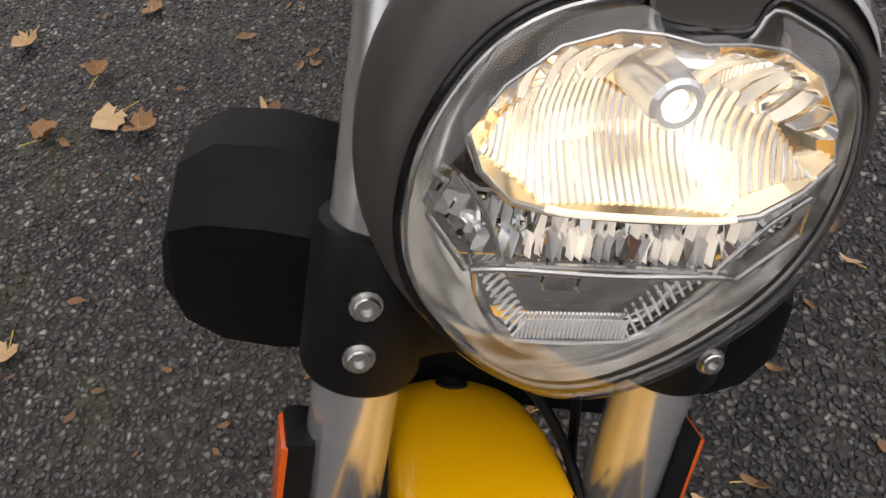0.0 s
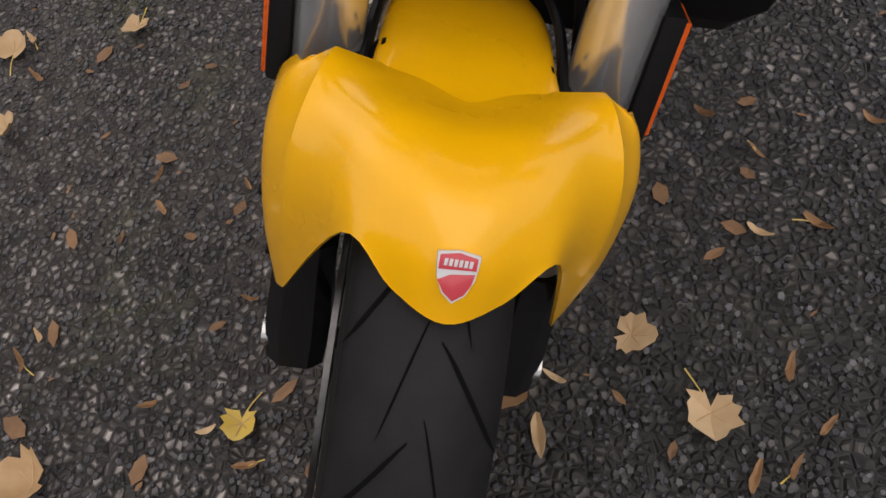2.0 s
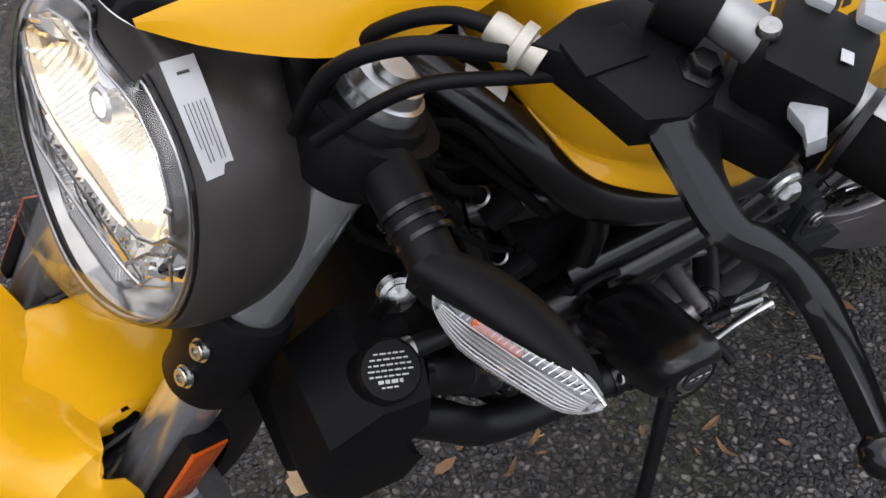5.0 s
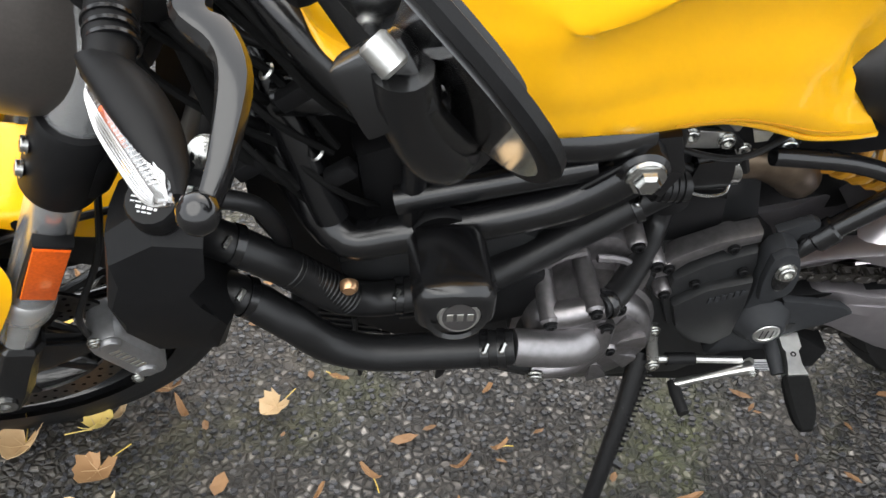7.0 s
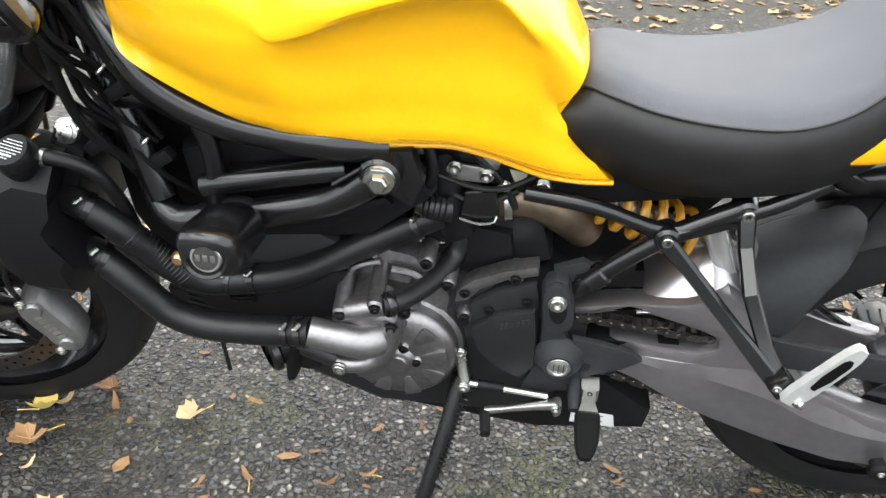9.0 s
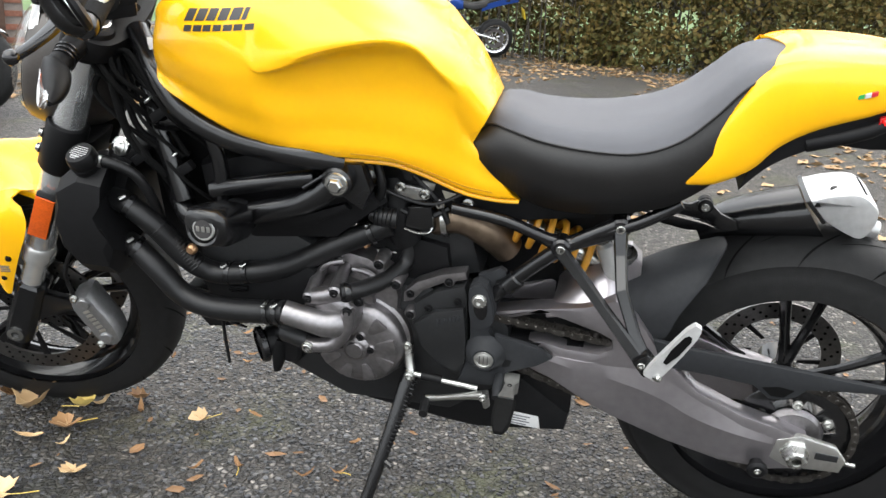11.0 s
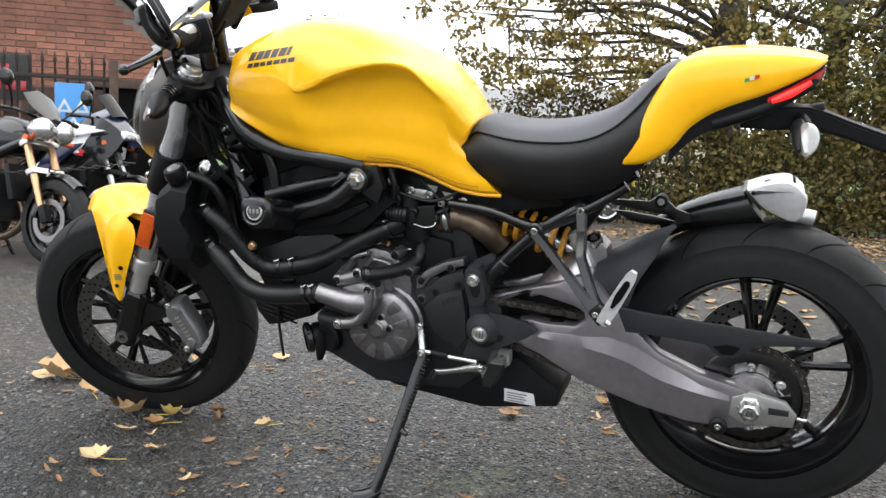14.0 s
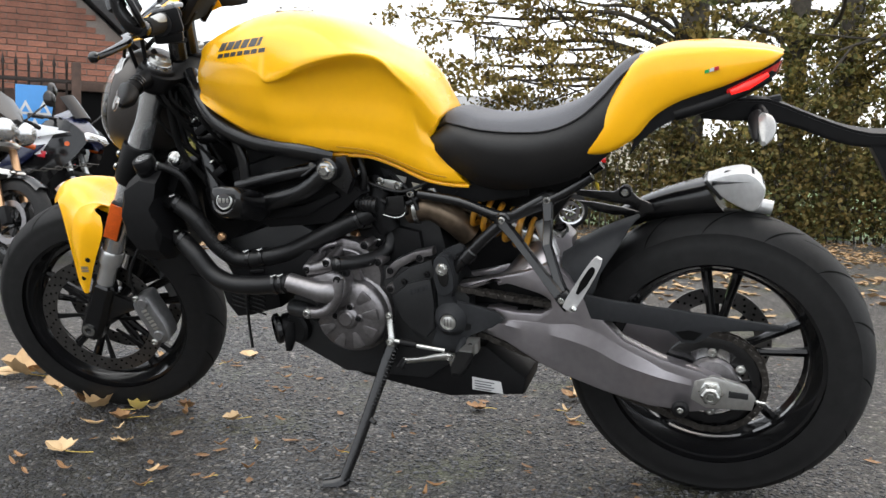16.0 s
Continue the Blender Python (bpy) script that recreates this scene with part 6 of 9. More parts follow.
        part("bracket_plate", slab([(q.x + 0.012, q.z + 0.006), (q.x - 0.012, q.z + 0.002), (q.x - 0.009, q.z - 0.01), (q.x + 0.004, q.z - 0.012)], 0.048, 0.052, 0.001), (GREYPLASTIC, STEEL, CREAM, GREYPLASTIC)[k], e)
    part("sensor", box((0.725, 0.062, 0.612), (0.03, 0.02, 0.022), 0.004, (0, 20, 0)), BLACK, e)
    part("belly_pan", slab([(0.935, 0.34), (0.895, 0.29), (0.86, 0.265), (0.76, 0.226), (0.6, 0.205), (0.55, 0.2), (0.385, 0.225), (0.38, 0.265), (0.47, 0.33), (0.7, 0.3), (0.85, 0.33)], -0.09, 0.06, 0.01), BLACK, e, "black belly pan")
    part("warning_sticker", slab([(0.5, 0.225), (0.43, 0.222), (0.435, 0.25), (0.5, 0.255)], 0.0605, 0.0612, 0.0003), WHITE, e, "white sticker with illegible print")
    for k in range(4):
        part("print_bar", slab([(0.494, 0.248 - 0.006 * k), (0.45 + 0.006 * (k % 2), 0.246 - 0.006 * k), (0.45 + 0.006 * (k % 2), 0.2435 - 0.006 * k), (0.494, 0.2455 - 0.006 * k)], 0.0612, 0.0618, 0), INK, e)
    part("oil_cooler", slab([(1.12, 0.42), (1.0, 0.44), (0.965, 0.42), (0.962, 0.372), (1.04, 0.345), (1.08, 0.338), (1.108, 0.372)], -0.05, 0.06, 0.006), BLACK, e, "black oil cooler housing")
    for k in range(6):
        part("cooler_fin", box((1.045, 0.061, 0.36 + 0.011 * k), (0.09, 0.004, 0.004), 0.001, (0, -12, 0)), BLACK_SATIN, e)
    part("filter_rim", lathe([(0.03, 0.0), (0.036, 0.004), (0.036, 0.014), (0.03, 0.018)], (0.963, 0.06, 0.322), (0.75, 0.6, -0.1), 28), BLACK_SATIN, e)
    part("filter_body", rod((0.963, 0.06, 0.322), (0.9, 0.03, 0.335), 0.032, 24), BLACK, e)
    part("wire_guide", tube([(0.925, 0.075, 0.345), (0.93, 0.08, 0.31), (0.937, 0.08, 0.275)], [0.012, 0.015, 0.007], 10, 3, squash=0.5), BLACK, e)
    part("overflow_pipe", tube([(1.045, 0.07, 0.4), (1.044, 0.07, 0.33), (1.041, 0.068, 0.267)], 0.0035, 8, 2), HOSE, e)
    return e


engine_part = engine()


def crash_slider():
    edge = ((0.036, 0.016), (0.028, 0.032), (0.006, 0.036), (-0.026, 0.033), (-0.037, 0.02), (-0.038, -0.012), (-0.026, -0.03), (0.018, -0.033), (0.033, -0.02))
    rings = [[(0.956 + a * k, y, 0.652 + dz + b * k) for a, b in edge] for y, k, dz in ((0.14, 0.5, -0.024), (0.158, 0.72, -0.02), (0.16, 0.93, -0.018), (0.17, 0.98, -0.014), (0.235, 1.0, 0.006), (0.25, 0.97, 0.011), (0.26, 0.86, 0.0145), (0.2645, 0.7, 0.016))]
    s = part("crash_slider", loft(rings), BLACK_SATIN, bike, "black faceted crash protector bobbin", smooth=50)
    part("bobbin_ring", lathe([(0.022, 0.0), (0.0255, 0.0016), (0.0275, 0.0)], (0.955, 0.2642, 0.668), (0, 1, 0.22), 40), BLACK_GLOSS, s)
    part("oval_badge", lathe([(0, 0.0022), (0.017, 0.0022), (0.0185, 0.0)], (0.953, 0.2645, 0.6695), (0, 1, 0.22), 32), ALLOY, s, "silver oval badge")
    part("badge_field", lathe([(0, 0.0008), (0.0145, 0.0008)], (0.953, 0.267, 0.67), (0, 1, 0.22), 32), DECAL, s)
    for k in range(3):
        part("letter_bar", box((0.961 - 0.0085 * k, 0.2682, 0.6705), (0.0055, 0.001, 0.009), 0.0002), ALLOY, s)
    part("bobbin_washer", lathe([(0.0, 0.0), (0.03, 0.0), (0.032, -0.004), (0.032, -0.012)], (0.956, 0.146, 0.63), (0, 1, 0), 32), BLACK, s)


crash_slider()


def outboard(bm, left=True):
    """Splays a plate built near y = 0 along the tapering swingarm."""
    for v in bm.verts:
        u = min(1, max(0, (0.36 - v.co.x) / 0.25))
        w = min(1, max(0, (0.5 - v.co.x) / 0.14))
        v.co.y += 0.05 + 0.024 * u * u * (3 - 2 * u) + 0.024 * w * w * (3 - 2 * w)
        if not left:
            v.co.y = -v.co.y
    if not left:
        bmesh.ops.reverse_faces(bm, faces=bm.faces)
    return bm


def swingarm():
    out = [(0.53, 0.466), (0.482, 0.478), (0.437, 0.493), (0.377, 0.513), (0.327, 0.535), (0.289, 0.51), (0.256, 0.468), (0.225, 0.437), (0.175, 0.392), (0.1, 0.362), (0.03, 0.344), (-0.015, 0.328), (-0.02, 0.27), (0.036, 0.256), (0.12, 0.259), (0.21, 0.275), (0.3, 0.297), (0.345, 0.313), (0.42, 0.35), (0.5, 0.37), (0.53, 0.4),
           (0.515, 0.405), (0.444, 0.423), (0.397, 0.422), (0.344, 0.425), (0.323, 0.439), (0.325, 0.456), (0.347, 0.466), (0.410, 0.479), (0.448, 0.479), (0.500, 0.455), (0.530, 0.447)]
    s = part("swingarm", outboard(slab(out, -0.026, 0.012, 0.008)), SWING, bike, "gunmetal aluminium swingarm")
    part("right_arm", outboard(slab(out[:21] + [(0.53, 0.43)], -0.026, 0.012, 0.007), False), SWING, s)
    facet = [[(x, -0.004, t), (x, d, t), (x, 0.018 if 0.06 < x < 0.31 else 0.014, c), (x, 0.011, b), (x, -0.004, b)] for x, t, c, b, d in (
        (0.46, 0.399, 0.392, 0.368, 0.0105), (0.4, 0.402, 0.388, 0.345, 0.0105), (0.345, 0.405, 0.383, 0.323, 0.0105), (0.3, 0.411, 0.38, 0.307, 0.0105), (0.255, 0.412, 0.372, 0.298, 0.0105), (0.22, 0.407, 0.362, 0.289, 0.0105), (0.175, 0.378, 0.343, 0.275, 0.0105), (0.1, 0.346, 0.325, 0.266, 0.0105), (0.04, 0.335, 0.314, 0.268, 0.0105))]
    part("pressed_flank", outboard(loft(facet, steps=3)), SWING, s, smooth=14)
    part("cross_brace", box((0.31, 0, 0.43), (0.06, 0.11, 0.13), 0.02), SWING, s)
    # sloping bridge between the arms, rising to the shock mount
    bridge = [[(0.44, 0.072, 0.478), (0.43, 0.03, 0.498), (0.428, -0.04, 0.5)], [(0.38, 0.082, 0.497), (0.385, 0.03, 0.545), (0.385, -0.04, 0.55)], [(0.33, 0.088, 0.503), (0.335, 0.03, 0.562), (0.335, -0.04, 0.575)], [(0.27, 0.09, 0.488), (0.29, 0.03, 0.5), (0.29, -0.04, 0.52)]]
    part("arm_bridge", solid(loft(bridge, steps=3, around=3, closed=False, caps=False), 0.006), SWING, s)
    tower = [(0.352, 0.5), (0.35, 0.555), (0.34, 0.585), (0.31, 0.592), (0.292, 0.575), (0.285, 0.49)]
    part("shock_tower", slab(tower, -0.03, 0.03, 0.006), SWING, s)
    part("tower_collar", lathe([(0.008, 0.012), (0.015, 0.012), (0.017, 0.008), (0.017, -0.01)], (0.318, 0.018, 0.585), (0.1, 0.5, 0.85), 24), STEEL, s)
    part("decal_line", tube([(0.345, 0.0305, 0.523), (0.335, 0.0305, 0.538), (0.327, 0.0305, 0.534), (0.318, 0.0305, 0.532)], 0.0008, 5, 3), DECAL, s)
    part("chain_slider", slab([(0.5, 0.405), (0.43, 0.412), (0.37, 0.418), (0.37, 0.424), (0.43, 0.42), (0.5, 0.415)], 0.03, 0.07, 0.002), BLACK, s)
    # black sheet added behind the slot to paint the shade inside the arm
    part("chain_slot_shade", slab([(0.53, 0.47), (0.42, 0.485), (0.34, 0.47), (0.31, 0.42), (0.33, 0.385), (0.45, 0.385), (0.53, 0.4)], 0.02, 0.03, 0.003), BLACK, s)
    # axle adjuster
    part("adjuster_block", slab([(0.035, 0.325), (0.04, 0.285), (0.01, 0.27), (-0.075, 0.275), (-0.08, 0.3), (-0.06, 0.325), (0.0, 0.338)], 0.098, 0.112, 0.005), ALLOY, s, "bright axle adjuster")
    # dark slab on the block's face that paints the slot's shade
    part("adjuster_slot_shade", slab([(-0.03, 0.312), (-0.066, 0.31), (-0.066, 0.298), (-0.03, 0.298)], 0.111, 0.1135, 0.001), ENGINE_DARK, s)
    part("axle_nut", lathe([(0.008, 0.03), (0.014, 0.03), (0.018, 0.027), (0.021, 0.012), (0.024, 0.01), (0.024, 0), (0.008, 0)], (0.003, 0.108, 0.306), (0, 1, 0), 6, closed=True), STEEL, s)
    part("axle_end", lathe([(0.008, 0.0), (0.0085, 0.04), (0.013, 0.04), (0.014, 0.0)], (0.003, 0.1, 0.306), (0, 1, 0), 28), STEEL, s)
    part("adjuster_screw", rod((-0.08, 0.104, 0.292), (-0.098, 0.104, 0.29), 0.004), STEEL, s)
    part("stand_bobbin", lathe([(0.007, 0.036), (0.012, 0.036), (0.017, 0.032), (0.017, 0.026), (0.011, 0.022), (0.011, 0.008), (0.017, 0.004), (0.017, 0)], (0.057, 0.098, 0.268), (0, 1, 0), 28), BLACK, s, "black paddock-stand bobbin")
    bolt((0.057, 0.13, 0.268), (0, 1, 0), 0.006, s)
    hug = [
        [(0.3, 0.078, 0.475), (0.305, 0.074, 0.51), (0.31, 0.04, 0.54), (0.312, 0, 0.548), (0.31, -0.04, 0.54), (0.305, -0.074, 0.51)],
        [(0.245, 0.082, 0.47), (0.25, 0.08, 0.525), (0.255, 0.05, 0.57), (0.256, 0, 0.58), (0.255, -0.05, 0.57), (0.25, -0.08, 0.525)],
        [(0.225, 0.082, 0.52), (0.22, 0.075, 0.55), (0.21, 0.045, 0.595), (0.21, 0, 0.605), (0.21, -0.045, 0.595), (0.22, -0.075, 0.55)],
        [(0.19, 0.066, 0.58), (0.182, 0.055, 0.6), (0.17, 0.03, 0.618), (0.162, 0, 0.622), (0.17, -0.03, 0.618), (0.182, -0.055, 0.6)]]
    part("rear_hugger", solid(loft(hug, steps=4, around=3, closed=False, caps=False), 0.003), GREYPLASTIC, s, "grey plastic rear hugger")
    guard = slab([(0.26, 0.478), (0.2, 0.47), (0.07, 0.461), (-0.05, 0.452), (-0.125, 0.447), (-0.118, 0.437), (-0.05, 0.431), (0.005, 0.424), (0.02, 0.408), (0.038, 0.397), (0.062, 0.396), (0.09, 0.418), (0.16, 0.425), (0.24, 0.428)], 0.088, 0.1, 0.004)
    g = part("chain_guard", guard, GREYPLASTIC, s, "grey chain guard")
    # black plate on the guard, painting the dark of its opening
    part("guard_opening_shade", slab([(0.076, 0.418), (0.06, 0.404), (0.04, 0.404), (0.026, 0.42), (0.05, 0.424)], 0.0995, 0.1012, 0.0), HOLLOW_SHADE, g)
    return s


swing_part = swingarm()


def final_drive():
    sp = lathe([(0.072, -0.003), (0.098, -0.003), (0.102, 0), (0.098, 0.003), (0.072, 0.003)], (REAR[0], 0.062, REAR[2]), (0, 1, 0), 80, closed=True)
    s = part("rear_sprocket", sp, BLACK_SATIN, rear_wheel, "black rear sprocket")
    for k in range(8):
        a = 2 * math.pi * k / 8
        q = [(REAR[0] + math.cos(a + b) * r, REAR[2] + math.sin(a + b) * r) for b, r in ((-0.16, 0.075), (0.16, 0.075), (0.1, 0.045), (-0.1, 0.045))]
        part("sprocket_web", slab(q, 0.059, 0.065, 0.001), BLACK_SATIN, s)
    part("sprocket_carrier", lathe([(0.02, 0.06), (0.05, 0.06), (0.052, 0.066), (0.046, 0.074), (0.03, 0.078), (0.02, 0.078)], (REAR[0], 0, REAR[2]), (0, 1, 0), 48), ENGINE, s)
    for k in range(6):
        a = 2 * math.pi * k / 6 + 0.5
        bolt((REAR[0] + math.cos(a) * 0.062, 0.066, REAR[2] + math.sin(a) * 0.062), (0, 1, 0), 0.0075, s)
    # chain: link plates along both runs and round the sprockets
    fx, fz, fr, rr = 0.56, 0.425, 0.036, 0.101
    path, ang = [], math.atan2(fz - REAR[2], fx - REAR[0])
    d = math.hypot(fx - REAR[0], fz - REAR[2])
    off = math.acos((rr - fr) / d)
    for k in range(60):
        a = ang + off + (2 * math.pi - 2 * off) * k / 59
        path.append((REAR[0] + rr * math.cos(a), REAR[2] + rr * math.sin(a)))
    for k in range(20):
        a = ang - off + 2 * off * k / 19
        path.append((fx + fr * math.cos(a), fz + fr * math.sin(a)))
    path.append(path[0])
    bm, step, left = bmesh.new(), 0.0159, 0.0
    i = 0
    prev = Vector((path[0][0], 0, path[0][1]))
    marks = []
    for x, z in path[1:]:
        q = Vector((x, 0, z))
        seg = (q - prev).length
        while left <= seg and seg > 0:
            marks.append(prev.lerp(q, left / seg))
            left += step
        left -= seg
        prev = q
    for i, (a, b) in enumerate(zip(marks, marks[1:])):
        m, turn = (a + b) / 2, math.degrees(math.atan2(-(b.z - a.z), b.x - a.x))
        for y in ((0.0555, 0.0685) if i % 2 else (0.0525, 0.0715)):
            box((m.x, y, m.z), (0.0205, 0.0018, 0.0125), 0, (0, turn, 0), bm)
            box((m.x, y, m.z), (0.0245, 0.0017, 0.0075), 0, (0, turn, 0), bm)
        rod((a.x, 0.051, a.z), (a.x, 0.0735, a.z), 0.0038, 6, bm)
    part("drive_chain", bm, CHAIN, rear_wheel, "oily steel drive chain")


CHAIN = material("oily_chain_steel", (0.06, 0.055, 0.05), 0.4, 0.8, 0, 0.4, 300, wear=0.15)
final_drive()


def shock():
    a, b = Vector((0.53, 0.0, 0.628)), Vector((0.35, 0.0, 0.553))
    s = part("shock_absorber", rod(a, b, 0.018), STEEL, bike, "rear shock with yellow spring")
    n, pts = 90, []
    d = (b - a)
    u = d.orthogonal().normalized()
    v = d.normalized().cross(u)
    for i in range(n):
        t = i / (n - 1)
        ang = t * 2 * math.pi * 6.5
        pts.append(a.lerp(b, 0.08 + 0.84 * t) + u * math.cos(ang) * 0.033 + v * math.sin(ang) * 0.033)
    part("spring", tube(pts, 0.0062, 8, 1), SPRING, s, "yellow coil spring")
    part("shock_bracket", slab([(0.57, 0.7), (0.38, 0.7), (0.38, 0.662), (0.5, 0.64), (0.57, 0.645)], 0.04, 0.048, 0.003), BLACK, s)
    c = part("shock_reservoir", rod((0.36, 0.03, 0.61), (0.315, 0.03, 0.5), 0.016), FORK_SILVER, s)


shock()


def cooling():
    r = part("radiator", box((1.205, 0, 0.6), (0.04, 0.27, 0.24), 0.01, (0, -22, 0)), BLACK, bike, "black radiator with plastic side covers")
    for s in (1, -1):
        w = 1.0 if s > 0 else 1.27
        rings = []
        for y, k in ((0.105, 0.92), (0.14, 1.0), (0.172, 0.96), (0.195, 0.72), (0.202, 0.4)):
            rings.append([(1.2 + (x - 1.2) * (0.75 + 0.25 * k), s * y * w, 0.61 + (z - 0.61) * k) for x, z in ((1.165, 0.708), (1.21, 0.715), (1.255, 0.68), (1.27, 0.6), (1.262, 0.54), (1.235, 0.5), (1.175, 0.5), (1.16, 0.55), (1.178, 0.6), (1.186, 0.645))])
        part("side_cover", loft(rings), BLACK, r, "black faceted plastic radiator cover", smooth=22)
    part("filler_neck", rod((1.205, 0.15, 0.68), (1.2, 0.185, 0.72), 0.022, 24), BLACK, r)
    m = Vector((0.12, 0.42, 0.9)).normalized()
    cap = part("radiator_cap", lathe([(0, 0.026), (0.0215, 0.026), (0.0235, 0.023), (0.0245, 0.015), (0.0245, 0.004), (0.022, 0), (0, 0)], Vector((1.201, 0.183, 0.728)) - m * 0.02, m, 16), BLACK, r, "black radiator cap with white print")
    # unreadable white print on the cap
    base = matrix_of(Vector((1.201, 0.183, 0.728)) + m * 0.0062, m)
    bm = bmesh.new()
    for row in range(7):
        y = 0.012 - 0.004 * row
        half = math.sqrt(max(0, 0.0165 ** 2 - y * y)) * (1.0 if row < 5 else 0.7)
        x = -half
        k = 0
        while x < half - 0.003:
            w = (0.0032, 0.0048, 0.0024, 0.004)[(row * 3 + k) % 4]
            one = box((x + w / 2, y, 0), (w, 0.0012 if row != 5 else 0.0026, 0.0004), 0)
            one.transform(base)
            join(bm, one)
            x += w + 0.0012
            k += 1
    part("print_bar", bm, WHITE, cap)
    part("mount_bolt", lathe([(0, 0.006), (0.005, 0.006), (0.009, 0.003), (0.012, 0.002), (0.012, 0), (0.016, -0.002), (0.016, -0.01), (0, -0.01)], (1.166, 0.128, 0.727), (0.1, 0.9, 0.4), 22), STEEL, r)
    part("mount_tab", tube([(1.166, 0.12, 0.724), (1.18, 0.12, 0.7), (1.19, 0.12, 0.66)], [0.016, 0.014, 0.012], 10, 3, squash=0.5), BLACK, r)
    part("overflow_hose", tube([(1.19, 0.165, 0.712), (1.16, 0.165, 0.712), (1.125, 0.155, 0.69), (1.11, 0.14, 0.64), (1.11, 0.12, 0.58)], 0.009, 12, 5), HOSE, r)
    part("hose_clip", lathe([(0.0096, -0.003), (0.0108, -0.003), (0.0108, 0.003), (0.0096, 0.003)], (1.176, 0.166, 0.713), (1, 0, 0.05), 18), ALLOY, r)
    up = part("upper_hose", tube([(1.185, 0.135, 0.635), (1.15, 0.146, 0.626), (1.105, 0.147, 0.592), (1.065, 0.135, 0.535), (1.03, 0.122, 0.505), (0.985, 0.118, 0.505), (0.9, 0.112, 0.525), (0.8, 0.09, 0.575), (0.715, 0.07, 0.615)], 0.0195, 20, 6), HOSE, bike, "black ribbed coolant hose")
    lo = part("lower_hose", tube([(1.18, 0.135, 0.552), (1.15, 0.146, 0.545), (1.11, 0.155, 0.515), (1.07, 0.158, 0.474), (1.02, 0.16, 0.457), (0.95, 0.163, 0.46), (0.87, 0.171, 0.475)], 0.0205, 20, 6), HOSE, bike, "black coolant hose")
    for h, p, d, rr in ((up, (1.152, 0.146, 0.628), (0.8, 0.1, 0.5), 0.021), (up, (0.995, 0.118, 0.505), (1, 0.02, 0.05), 0.021), (up, (0.96, 0.117, 0.511), (1, 0, -0.2), 0.021), (up, (0.745, 0.079, 0.6), (1, 0.2, -0.5), 0.021), (lo, (1.15, 0.146, 0.547), (0.8, 0.1, 0.55), 0.022), (lo, (0.884, 0.17, 0.4722), (1, -0.1, -0.18), 0.0222), (lo, (0.902, 0.168, 0.469), (1, -0.1, -0.18), 0.0222)):
        part("hose_clamp", lathe([(rr - 0.002, -0.005), (rr, -0.0045), (rr, 0.0045), (rr - 0.002, 0.005)], p, d, 28), BLACK_SATIN, h)
        part("clamp_screw", rod(Vector(p) + Vector((0, 0.008, rr)), Vector(p) + Vector((0.006, 0.02, rr - 0.002)), 0.0035, 8), STEEL, h)
    for k in range(16):
        u = k / 15
        p = Vector((1.105, 0.147, 0.592)).lerp(Vector((1.05, 0.13, 0.52)), u)
        part("hose_rib", lathe([(0.0192, -0.0012), (0.0202, 0), (0.0192, 0.0012)], p, (0.6, 0.1, 0.78), 22), HOSE, up)
    return r


rad_part = cooling()


ENDCAP = material("silver_cast_cap", (0.6, 0.6, 0.6), 0.38, 0.55, 0, 0.1, 90, 0.08, 500, 0.08)


